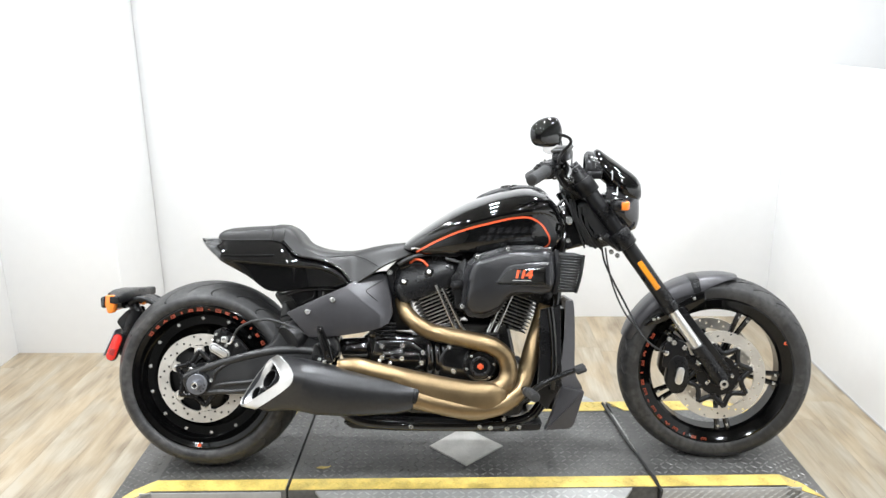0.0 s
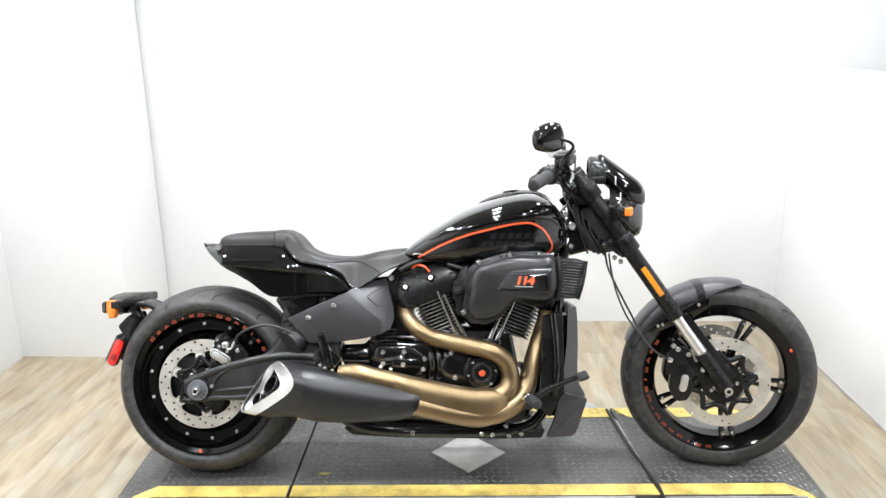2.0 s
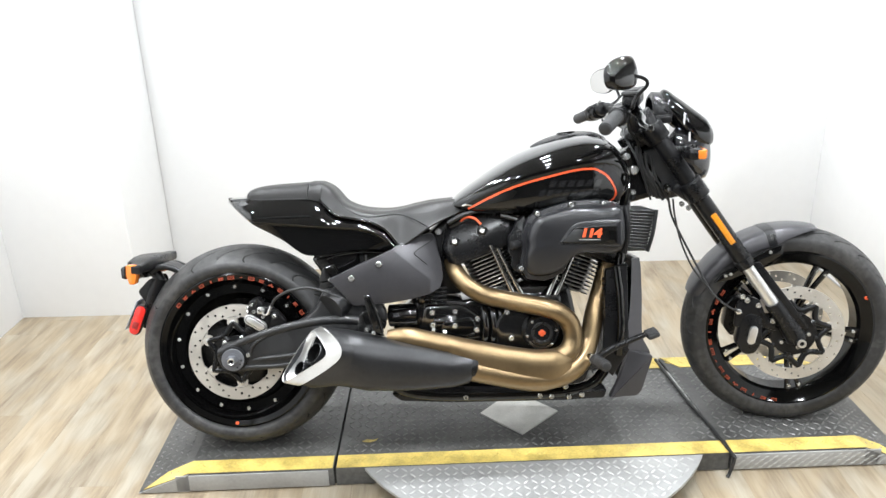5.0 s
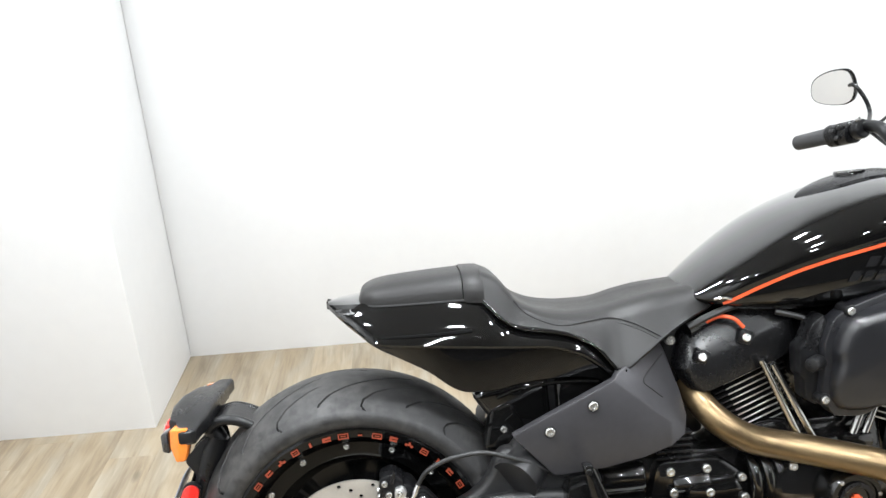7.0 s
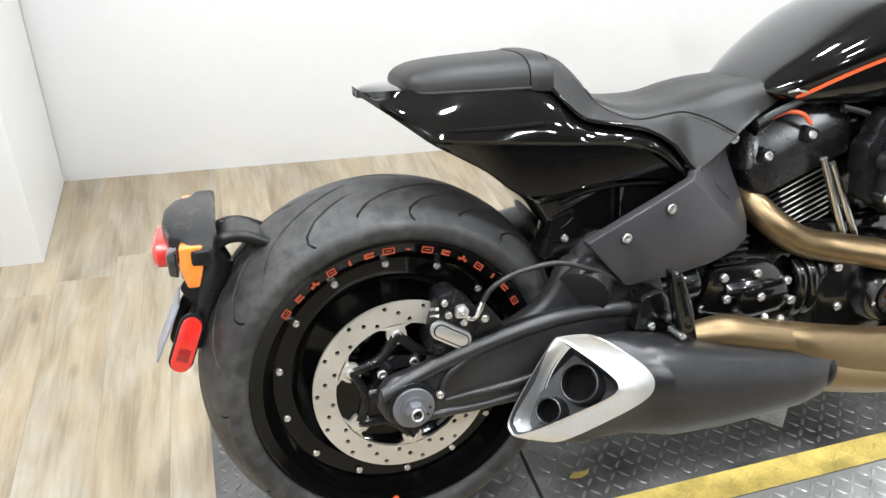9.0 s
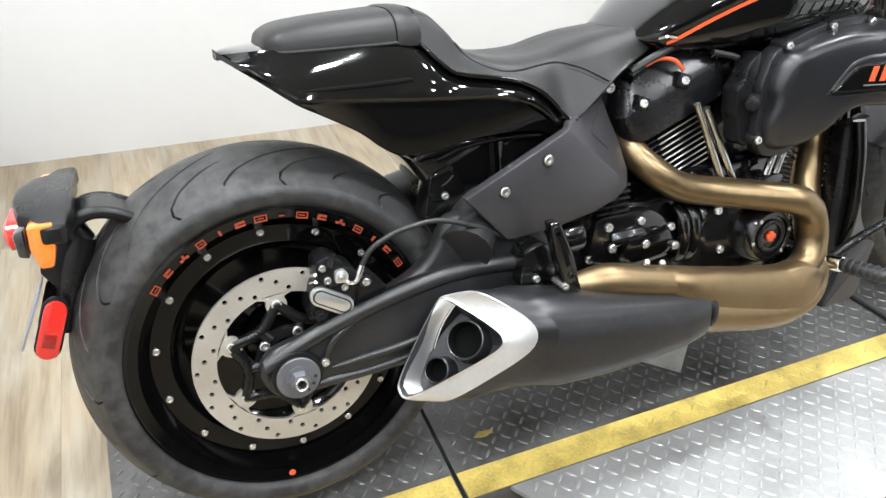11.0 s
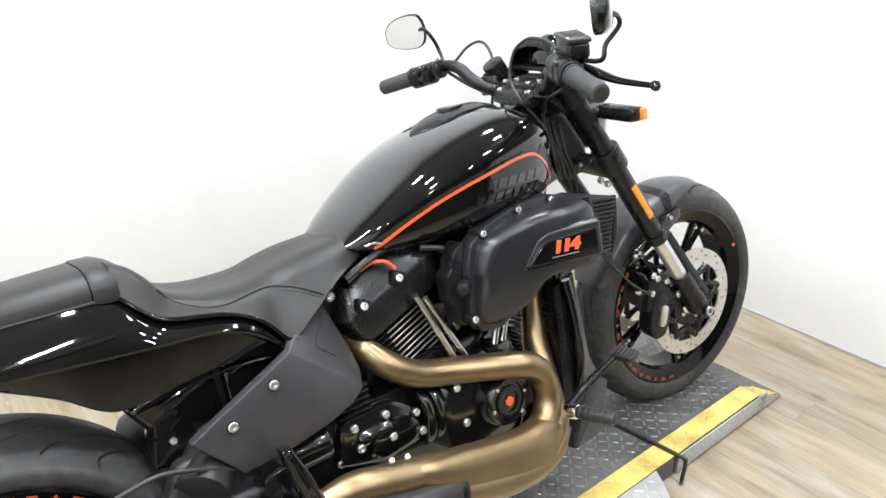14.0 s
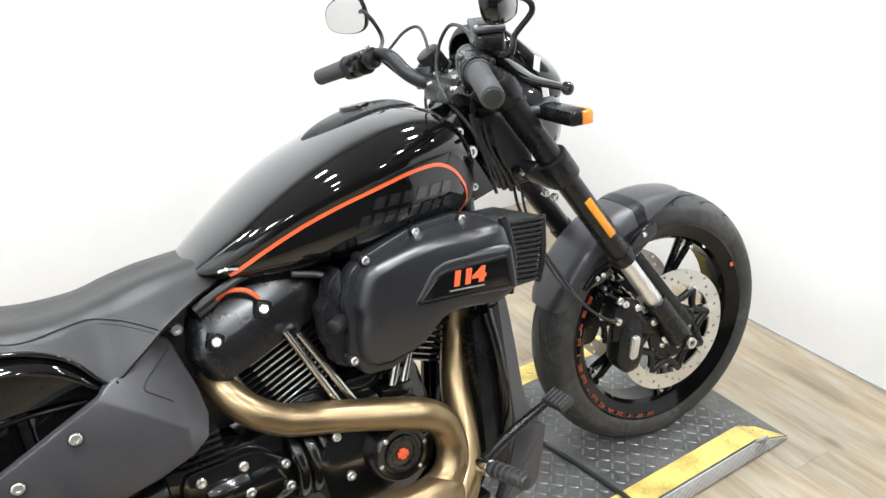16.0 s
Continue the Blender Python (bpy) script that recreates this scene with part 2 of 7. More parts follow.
# ---- mesh helpers ----
def part(name, bm, mat, parent=None, label="", smooth=38, kind=""):
    """Links a bmesh as one mesh object, under a thing or part if given."""
    bmesh.ops.recalc_face_normals(bm, faces=bm.faces)
    me = bpy.data.meshes.new(name)
    bm.to_mesh(me)
    bm.free()
    me.materials.append(mat)
    if smooth:
        me.polygons.foreach_set("use_smooth", [True] * len(me.polygons))
        me.set_sharp_from_angle(angle=radians(smooth))
    ob = new(name, me)
    ob.parent = parent
    return tagged(ob, label, kind=kind)


def box(c, s, bevel=0.003, turn=None, bm=None, seg=2):
    bm2 = bmesh.new()
    bmesh.ops.create_cube(bm2, size=1)
    bmesh.ops.scale(bm2, vec=s, verts=bm2.verts)
    if bevel:
        bmesh.ops.bevel(bm2, geom=bm2.edges[:], offset=min(bevel, min(s) * 0.45), segments=seg, affect="EDGES", profile=0.5)
    m = Matrix.Translation(c) @ (turn if turn else Matrix())
    bm2.transform(m)
    return merge(bm, bm2)


def merge(bm, bm2):
    if bm is None:
        return bm2
    me = bpy.data.meshes.new("tmp")
    bm2.to_mesh(me)
    bm2.free()
    bm.from_mesh(me)
    bpy.data.meshes.remove(me)
    return bm


def ring_loft(rings, caps=True, bm=None, closed=True):
    """Skins rings of equal count, one after another."""
    bm = bm or bmesh.new()
    rows = [[bm.verts.new(p) for p in ring] for ring in rings]
    count = len(rows[0])
    for a, b in zip(rows, rows[1:]):
        for i in range(count if closed else count - 1):
            j = (i + 1) % count
            bm.faces.new((a[i], a[j], b[j], b[i]))
    if caps and closed:
        bm.faces.new(list(reversed(rows[0])))
        bm.faces.new(rows[-1])
    return bm


def smooth_line(points, steps=6):
    """A Catmull-Rom line through points (of any length of tuple)."""
    p = [np.array(q, float) for q in points]
    p = [2 * p[0] - p[1], *p, 2 * p[-1] - p[-2]]
    out = []
    for i in range(1, len(p) - 2):
        for k in range(steps):
            t = k / steps
            out.append(0.5 * (2 * p[i] + (p[i + 1] - p[i - 1]) * t + (2 * p[i - 1] - 5 * p[i] + 4 * p[i + 1] - p[i + 2]) * t * t
                              + (3 * p[i] - p[i - 1] - 3 * p[i + 1] + p[i + 2]) * t ** 3))
    return [*out, p[-2]]


def tube(points, radius, sides=16, steps=6, bm=None, caps=True, squash=None):
    """A pipe along a smooth line. radius: one, or one per point."""
    rs = [radius] * len(points) if np.isscalar(radius) else radius
    line = smooth_line([(*p, r) for p, r in zip(points, rs)], steps)
    place = [Vector(q[:3]) for q in line]
    up = None
    rings = []
    for i, q in enumerate(line):
        d = (place[min(i + 1, len(line) - 1)] - place[max(i - 1, 0)]).normalized()
        if up is None:
            up = d.orthogonal().normalized()
        up = (up - d * up.dot(d)).normalized()
        side = d.cross(up)
        rr = float(q[3])
        rings.append([place[i] + rr * (math.cos(a) * up + math.sin(a) * side) for a in (2 * math.pi * k / sides for k in range(sides))])
    return ring_loft(rings, caps, bm)


def rod(a, b, r, r2=None, sides=20, bm=None, bevel=0.0):
    """A round bar from a to b, its ends rounded off by bevel."""
    a, b = Vector(a), Vector(b)
    r2 = r if r2 is None else r2
    d = (b - a).normalized()
    up = d.orthogonal().normalized()
    side = d.cross(up)
    stations = [(0, r), (1, r2)] if not bevel else [(0, r - bevel), (bevel * 0.3, r - 0.3 * bevel), (bevel, r), ((b - a).length - bevel, r2),
                                                    ((b - a).length - bevel * 0.3, r2 - 0.3 * bevel), ((b - a).length, r2 - bevel)]
    length = (b - a).length
    rings = []
    for s, rr in stations:
        c = a + d * (s * length if not bevel else s)
        rings.append([c + rr * (math.cos(t) * up + math.sin(t) * side) for t in (2 * math.pi * k / sides for k in range(sides))])
    return ring_loft(rings, True, bm)


def lathe(profile, centre, sides=96, bm=None, closed=True):
    """Turns a profile of (y, radius) about an axle along y through centre."""
    cx, cy, cz = centre
    rings = []
    for k in range(sides):
        a = 2 * math.pi * k / sides
        rings.append([(cx + r * math.cos(a), cy + y, cz + r * math.sin(a)) for y, r in profile])
    bm = bm or bmesh.new()
    rows = [[bm.verts.new(p) for p in ring] for ring in rings]
    n = len(profile)
    for k in range(sides):
        a, b = rows[k], rows[(k + 1) % sides]
        for i in range(n if closed else n - 1):
            j = (i + 1) % n
            bm.faces.new((a[i], a[j], b[j], b[i]))
    return bm


def slab(outline, y0, y1, bevel=0.003, bm=None, seg=2, bulge=0.0):
    """A plate with an outline of (x, z), from y0 to y1; edges rounded."""
    bm2 = bmesh.new()
    f = bm2.faces.new([bm2.verts.new((x, y0, z)) for x, z in outline])
    out = bmesh.ops.extrude_face_region(bm2, geom=[f])
    bmesh.ops.translate(bm2, vec=(0, y1 - y0, 0), verts=[v for v in out["geom"] if isinstance(v, bmesh.types.BMVert)])
    if bevel:
        rim = [e for e in bm2.edges if abs(e.verts[0].co.y - e.verts[1].co.y) < 1e-6]
        bmesh.ops.bevel(bm2, geom=rim, offset=bevel, segments=seg, affect="EDGES", profile=0.5)
    return merge(bm, bm2)


def round_outline(points, steps=5):
    """Closed smooth outline through points."""
    p = [np.array(q, float) for q in points]
    n = len(p)
    out = []
    for i in range(n):
        a, b, c, d = p[i - 1], p[i], p[(i + 1) % n], p[(i + 2) % n]
        for k in range(steps):
            t = k / steps
            out.append(tuple(0.5 * (2 * b + (c - a) * t + (2 * a - 5 * b + 4 * c - d) * t * t + (3 * b - a - 3 * c + d) * t ** 3)))
    return out


def corner_outline(points, r=0.01, seg=4):
    """Closed outline with straight sides and rounded corners."""
    out = []
    n = len(points)
    for i in range(n):
        a, b, c = (Vector((*points[k % n],)) for k in (i - 1, i, i + 1))
        u, v = a - b, c - b
        rr = min(r, u.length * 0.45, v.length * 0.45)
        p0, p1 = b + u.normalized() * rr, b + v.normalized() * rr
        for k in range(seg + 1):
            t = k / seg
            q = p0 * (1 - t) ** 2 + b * 2 * t * (1 - t) + p1 * t * t
            out.append((q.x, q.y))
    return out


def superring(x, yc, zc, hy, hz, power=2.6, count=28):
    """A rounded cross-section across x."""
    ring = []
    for k in range(count):
        a = 2 * math.pi * k / count
        c, s = math.cos(a), math.sin(a)
        ring.append((x, yc + hy * math.copysign(abs(c) ** (2 / power), c), zc + hz * math.copysign(abs(s) ** (2 / power), s)))
    return ring


def bolt(p, parent, axis=(0, -1, 0), r=0.006, h=0.005, mat=None, label="", xf=None):
    """A socket screw: domed head with a sunk hexagon."""
    p, d = Vector(p), Vector(axis).normalized()
    bm = bmesh.new()
    up = d.orthogonal().normalized()
    side = d.cross(up)
    rings = []
    for s, rr in ((0, r), (h * 0.7, r), (h, r * 0.8), (h, r * 0.48), (h * 0.35, r * 0.42)):
        rings.append([p + d * s + rr * (math.cos(a) * up + math.sin(a) * side) for a in (2 * math.pi * k / 12 for k in range(12))])
    ring_loft(rings, True, bm)
    if xf:
        bm.transform(xf)
    return part("bolt", bm, mat or BOLT, parent, label)


def text_mesh(words, size, depth, m):
    """Raised characters in the built-in font, laid by the pose m."""
    cu = bpy.data.curves.new("characters", "FONT")
    cu.body, cu.size, cu.extrude, cu.align_x, cu.align_y, cu.shear = words, size, depth, "CENTER", "CENTER", 0.18
    cu.offset = size * 0.05
    cu.space_character = 0.88
    ob = new("characters", cu)
    bpy.context.view_layer.update()
    me = bpy.data.meshes.new_from_object(ob.evaluated_get(bpy.context.evaluated_depsgraph_get()))
    bpy.data.objects.remove(ob)
    bm = bmesh.new()
    bm.from_mesh(me)
    bpy.data.meshes.remove(me)
    bm.transform(m)
    return bm


# ---- the room ----
FLOOR_Z = -0.066
BACK, RIGHT, LEFT, PIER_Y, PIER_X = 1.545, 2.53, -1.33, 1.052, -0.768


def wall(name, x0, x1, y0, y1, z0, z1, mat, label):
    bm = box(((x0 + x1) / 2, (y0 + y1) / 2, (z0 + z1) / 2), (x1 - x0, y1 - y0, z1 - z0), 0.004)
    return tagged(part(name, bm, mat, None), label, "wall", kind="structure")


wall("wall_north", PIER_X, RIGHT + 1.9, BACK, BACK + 0.15, FLOOR_Z - 0.1, CEILING, WALL, "plain white painted back wall behind the motorcycle")
wall("wall_pier", LEFT - 0.15, PIER_X, PIER_Y, BACK + 0.15, FLOOR_Z - 0.1, CEILING, WALL, "white painted wall pier that juts into the room")
wall("wall_west", LEFT - 0.15, LEFT, -5.6, PIER_Y, FLOOR_Z - 0.1, CEILING, WALL, "plain white painted side wall")
wall("wall_east", RIGHT, RIGHT + 0.12, -2.4, BACK, FLOOR_Z - 0.1, 1.285, WALL, "low white partition wall with a plain top edge")
wall("wall_far_east", RIGHT + 1.75, RIGHT + 1.9, -5.6, BACK, FLOOR_Z - 0.1, CEILING, GREYWALL, "plain grey wall beyond the low partition")
wall("wall_south", LEFT - 0.15, RIGHT + 1.9, -5.75, -5.6, FLOOR_Z - 0.1, CEILING, SHOPWALL, "dark grey wall at the far end of the shop")
# Grey strip stands in for the dark shadow line at the partition's foot.
tagged(part("gap_shade_strip", box((RIGHT - 0.002, (BACK - 2.4) / 2, FLOOR_Z + 0.004), (0.004, BACK + 2.4, 0.005), 0), GREYWALL), "thin grey strip drawn as the shadow gap at the foot of the partition", "trim", kind="structure")
tagged(part("ceiling", box(((LEFT + RIGHT + 1.75) / 2, -2.05, CEILING + 0.05), (RIGHT + 2.05 - LEFT, 7.5, 0.1), 0), CEIL), "plain pale painted ceiling", "ceiling", kind="structure")
# The x 3.2 fixtures are added along with their lamps.
for n, (lx, ly) in enumerate(LIGHT_PLACES):
    lamp_ob = tagged(new("ceiling_light"), "slim white ceiling light on the plain ceiling", "ceiling light", "ceiling lights")
    lamp_ob.location = (lx, ly, CEILING)
    part("housing", box((0, 0, -0.03), (0.22, 0.17, 0.06), 0.008), WALL, lamp_ob)
    part("diffuser", box((0, 0, -0.064), (0.18, 0.13, 0.006), 0.002), LAMPGLOW, lamp_ob, "glowing white diffuser")

floor = part("floor", box(((LEFT + RIGHT + 1.75) / 2, -2.0, FLOOR_Z - 0.055), (RIGHT + 1.75 - LEFT, 7.4, 0.09), 0), OAK)
tagged(floor, "light washed oak plank floor", "floor", kind="structure")


# ---- the display stand ----
NEAR, FAR, X0, X1 = -0.19, 0.405, -0.165, 1.945
STAND = pose(0, -0.02, 0, 0, 0, 1.4)
stand = tagged(new("motorcycle_lift"), "low steel tread-plate display stand with yellow edges, on the plank floor", "display stand")
stand.matrix_world = STAND
SEAM_A, SEAM_B = 0.285, 1.52


def deck_piece(name, outline, z0, z1, mat, label=""):
    bm = bmesh.new()
    f = bm.faces.new([bm.verts.new((x, y, z1)) for x, y in outline])
    out = bmesh.ops.extrude_face_region(bm, geom=[f])
    bmesh.ops.translate(bm, vec=(0, 0, z0 - z1), verts=[v for v in out["geom"] if isinstance(v, bmesh.types.BMVert)])
    return part(name, bm, mat, stand, label)


deck_piece("deck", [(SEAM_A + 0.004, NEAR), (SEAM_B - 0.004, NEAR), (SEAM_B - 0.06, FAR), (SEAM_A + 0.02, FAR)], -0.062, 0, DECK)
deck_piece("deck", [(X0, NEAR), (SEAM_A - 0.004, NEAR), (SEAM_A + 0.012, FAR), (X0, FAR)], -0.062, 0, DECK)
deck_piece("deck", [(SEAM_B + 0.004, NEAR), (X1, NEAR), (X1, FAR), (SEAM_B - 0.052, FAR)], -0.062, 0, DECK)
deck_piece("seam_floor", [(SEAM_A - 0.02, NEAR + 0.01), (SEAM_B + 0.02, NEAR + 0.01), (SEAM_B + 0.02, FAR - 0.01), (SEAM_A - 0.02, FAR - 0.01)], -0.064, -0.03, CABLE)
for xa, xb in ((X0, -0.325), (X1, 2.1)):
    bm = bmesh.new()
    pts = [(xa, NEAR, 0), (xa, FAR, 0), (xb, FAR, -0.06), (xb, NEAR, -0.06), (xa, NEAR, -0.063), (xa, FAR, -0.063), (xb, FAR, -0.063), (xb, NEAR, -0.063)]
    vs = [bm.verts.new(p) for p in pts]
    for q in ((0, 1, 2, 3), (4, 5, 6, 7), (0, 1, 5, 4), (2, 3, 7, 6), (0, 3, 7, 4), (1, 2, 6, 5)):
        bm.faces.new([vs[i] for i in q])
    part("ramp", bm, DECK, stand)
    for yy, s in ((NEAR, -1), (FAR, 1)):
        bm = bmesh.new()
        f = bm.faces.new([bm.verts.new((x, yy, z)) for x, z in ((xa, -0.001), (xa, -0.062), (xb, -0.062))])
        out = bmesh.ops.extrude_face_region(bm, geom=[f])
        bmesh.ops.translate(bm, vec=(0, s * 0.005, 0), verts=[v for v in out["geom"] if isinstance(v, bmesh.types.BMVert)])
        part("ramp_side", bm, BRIGHT_DECK, stand)
# round turntable plate, flush with the deck
TC, TR = (0.905, 0.108), 0.605
ring = [(TC[0] + TR * math.cos(a), TC[1] + TR * math.sin(a)) for a in (2 * math.pi * k / 96 for k in range(96))]
deck_piece("turntable_plate", ring, -0.012, -0.0025, BRIGHT_DECK, "round bright tread-plate turntable")
deck_piece("turntable_base", [(TC[0] + 0.5 * math.cos(a), TC[1] + 0.5 * math.sin(a)) for a in (2 * math.pi * k / 64 for k in range(64))], -0.064, -0.012, DECK)
# painted edge stripes
for ya, yb in ((NEAR + 0.001, NEAR + 0.062), (FAR - 0.075, FAR - 0.001)):
    for xa, xb in ((X0, SEAM_A - 0.006), (SEAM_A + 0.006, SEAM_B - 0.006), (SEAM_B + 0.006, X1)):
        off = -0.055 if ya > 0 else 0.0
        deck_piece("yellow_stripe", [(xa, ya), (xb + (off if xb < X1 else 0), ya), (xb + (off if xb < X1 else 0), yb), (xa + (off if xa > 1 else 0), yb)], 0.0003, 0.0022, YELLOW)
    for xa, xb in ((X0, -0.31), (X1, 2.085)):
        bm = bmesh.new()
        inner, outer = (yb, ya) if ya < 0 else (ya, yb)
        run = abs(0.16 if xa < 0 else 0.155)
        spots = [(xa, inner), (xa, outer), (xb, outer), (xa * 0.45 + xb * 0.55, inner + (outer - inner) * 0.15)]
        upper = [bm.verts.new((x, y, 0.0022 - 0.06 * abs(x - xa) / run)) for x, y in spots]
        under = [bm.verts.new((x, y, -0.001 - 0.06 * abs(x - xa) / run)) for x, y in spots]
        bm.faces.new(upper)
        bm.faces.new(list(reversed(under)))
        for q in range(4):
            bm.faces.new((upper[q], under[q], under[(q + 1) % 4], upper[(q + 1) % 4]))
        part("yellow_stripe", bm, YELLOW, stand)
deck_piece("paint_chip", [(0.362, -0.058), (0.378, -0.048), (0.398, -0.052), (0.412, -0.046), (0.404, -0.058), (0.386, -0.064), (0.372, -0.062)], 0.0003, 0.0022, YELLOW)
# scuffed diamond patch in the middle of the deck
deck_piece("diamond_patch", [(0.755, 0.072), (0.885, -0.056), (1.022, 0.068), (0.885, 0.205)], 0.0005, 0.006, DIAMOND, "scuffed bare-metal diamond plate")


def lozenges(name, spots, mat, label, z=0.0):
    """Raised tread lozenges, crossed two by two; spots of (x, y, z, slope)."""
    verts, faces = [], []
    for k, (x, y, zz, turn) in enumerate(spots):
        c, s = math.cos(turn), math.sin(turn)
        base = len(verts)
        for u, v, h in ((-0.0125, 0, 0), (-0.006, -0.0032, 0), (0.006, -0.0032, 0), (0.0125, 0, 0), (0.006, 0.0032, 0), (-0.006, 0.0032, 0),
                        (-0.0085, 0, 0.0016), (0.0085, 0, 0.0016), (0, -0.0018, 0.0018), (0, 0.0018, 0.0018)):
            verts.append((x + u * c - v * s, y + u * s + v * c, zz + h))
        for f in ((0, 1, 8, 6), (1, 2, 8), (2, 3, 7, 8), (3, 4, 9, 7), (4, 5, 9), (5, 0, 6, 9), (6, 8, 7, 9)):
            faces.append([base + i for i in f])
    me = bpy.data.meshes.new(name)
    me.from_pydata(verts, [], faces)
    me.materials.append(mat)
    ob = new(name, me)
    ob.parent = stand
    return tagged(ob, label, kind="stuff")


deck_spots, ramp_spots, table_spots, paint_spots = [], [], [], []
pitch = 0.026
for i in range(int(2.5 / pitch)):
    for j in range(int(1.4 / pitch)):
        x, y = -0.33 + i * pitch, -0.52 + j * pitch
        turn = radians(45 if (i + j) % 2 else -45)
        on_diamond = abs(x - 0.887) / 0.145 + abs(y - 0.072) / 0.14 < 1
        if NEAR + 0.066 < y < FAR - 0.08 and X0 < x < X1 and not on_diamond and min(abs(x - SEAM_A), abs(x - SEAM_B)) > 0.016:
            deck_spots.append((x, y, 0.0, turn))
        elif (NEAR + 0.014 < y <= NEAR + 0.05 or FAR - 0.064 < y < FAR - 0.014) and X0 < x < X1 and min(abs(x - SEAM_A), abs(x - SEAM_B)) > 0.02 and abs(x - SEAM_B + 0.055) > 0.02:
            paint_spots.append((x, y, 0.0021, turn))
        elif NEAR + 0.01 < y < FAR - 0.01 and (x < X0 - 0.01 or x > X1 + 0.01) and -0.31 < x < 2.085:
            d = (X0 - x) / 0.16 if x < X0 else (x - X1) / 0.155
            ramp_spots.append((x, y, -0.06 * d, turn))
        elif math.hypot(x - TC[0], y - TC[1]) < TR - 0.016 and not NEAR - 0.014 < y < FAR + 0.014:
            table_spots.append((x, y, -0.0025, turn))
side_verts, side_faces = [], []
for i in range(40):
    for j in range(2):
        x = SEAM_B + 0.025 + i * 0.0145
        z = -0.018 - j * 0.024 - (0.012 if i % 2 else 0)
        if z < -0.054 or z > -0.006 - max(0, (x - X1) / 0.155) * 0.06 or x > X1 + 0.1:
            continue
        base = len(side_verts)
        for u, v, h in ((-0.010, -0.006, 0), (0.002, -0.004, 0), (0.010, 0.006, 0), (-0.002, 0.004, 0), (-0.004, -0.0025, 0.0016), (0.004, 0.0025, 0.0016)):
            side_verts.append((x + u, NEAR - 0.005 - h, z + v))
        side_faces += [[base + q for q in f] for f in ((0, 1, 4), (1, 2, 5, 4), (2, 3, 5), (3, 0, 4, 5))]
side_me = bpy.data.meshes.new("side_relief")
side_me.from_pydata(side_verts, [], side_faces)
side_me.materials.append(BRIGHT_LOZ)
side_ob = new("side_relief", side_me)
side_ob.parent = stand
tagged(side_ob, "raised lozenges on the bright side plate", kind="stuff")
lozenges("tread_relief", deck_spots, LOZENGE, "raised lozenges of the dark tread plate")
lozenges("tread_relief", paint_spots, YELLOW, "painted raised lozenges of the yellow edge")
lozenges("tread_relief", ramp_spots, LOZENGE, "raised lozenges on the stand's end ramps")
lozenges("tread_relief", table_spots, BRIGHT_LOZ, "raised lozenges of the bright turntable plate")
# tread plate on the upright near side past the turntable
side_bm = box(((SEAM_B + X1) / 2 + 0.03, NEAR - 0.0025, -0.033), (X1 - SEAM_B + 0.04, 0.005, 0.056), 0.001)
part("side_plate", side_bm, BRIGHT_DECK, stand)
part("side_plate", box(((X0 + SEAM_A) / 2 - 0.03, NEAR - 0.0025, -0.033), (SEAM_A - X0 + 0.02, 0.005, 0.056), 0.001), BRIGHT_DECK, stand)
# cable that lies in the front seam and hangs over the edge
tagged(part("cable", tube([(1.44, 0.40, 0.006), (1.475, 0.11, 0.007), (1.50, -0.02, 0.007), (1.522, -0.185, 0.007), (1.524, -0.203, -0.002), (1.513, -0.208, -0.05), (1.505, -0.213, -0.06)], 0.0055, 10), CABLE),
               "thin black cable lying in the seam of the stand", "cable")

# wooden board that leans on the side wall
board = slab([(0.08, FLOOR_Z + 0.09), (0.255, FLOOR_Z + 0.105), (0.345, FLOOR_Z + 0.135), (0.35, FLOOR_Z + 0.30), (0.33, FLOOR_Z + 0.36), (0.08, FLOOR_Z + 0.36)], LEFT + 0.02, LEFT + 0.004, 0.003)
board.transform(Matrix(((0, 1, 0, 0), (1, 0, 0, 0), (0, 0, 1, 0), (0, 0, 0, 1))))
BOARD = material("dark_brown_wood", (0.09, 0.06, 0.042), 0.5, vary=0.3, scale=9, rough_vary=0.1, bump=0.2)
tagged(part("wooden_panel", board, BOARD), "small dark brown wooden panel fixed to the side wall", "wooden panel")

# ---- the motorcycle ----
bike = tagged(new("motorcycle"), "glossy black muscle cruiser with bronze exhaust, leaning on its side stand", "motorcycle")
bike.matrix_world = pose(0, -0.041, 0.004, -14.3, 0, 0.8)
HEAD = Vector((1.29, 0, 0.87))
STEER = Matrix.Translation(HEAD) @ Matrix.Rotation(radians(-8.3), 4, Vector((-0.549, 0, 0.836))) @ Matrix.Translation(-HEAD) @ Matrix.Translation((1.3, 0, 0.95)) @ Matrix.Rotation(0.042, 4, "X") @ Matrix.Rotation(0.003, 4, "Y") @ Matrix.Translation((-1.3, 0, -0.95))


def bpart(name, bm, mat, parent=None, label="", smooth=38):
    return part(name, bm, mat, parent or bike, label, smooth)


def fpart(name, bm, mat, parent=None, label="", smooth=38):
    """A part that turns with the steering."""
    bm.transform(STEER)
    return part(name, bm, mat, parent or bike, label, smooth)


def fbolt(p, parent=None, axis=(0, -1, 0), r=0.006, h=0.005, mat=None):
    return bolt(p, parent or bike, axis, r, h, mat, "", STEER)


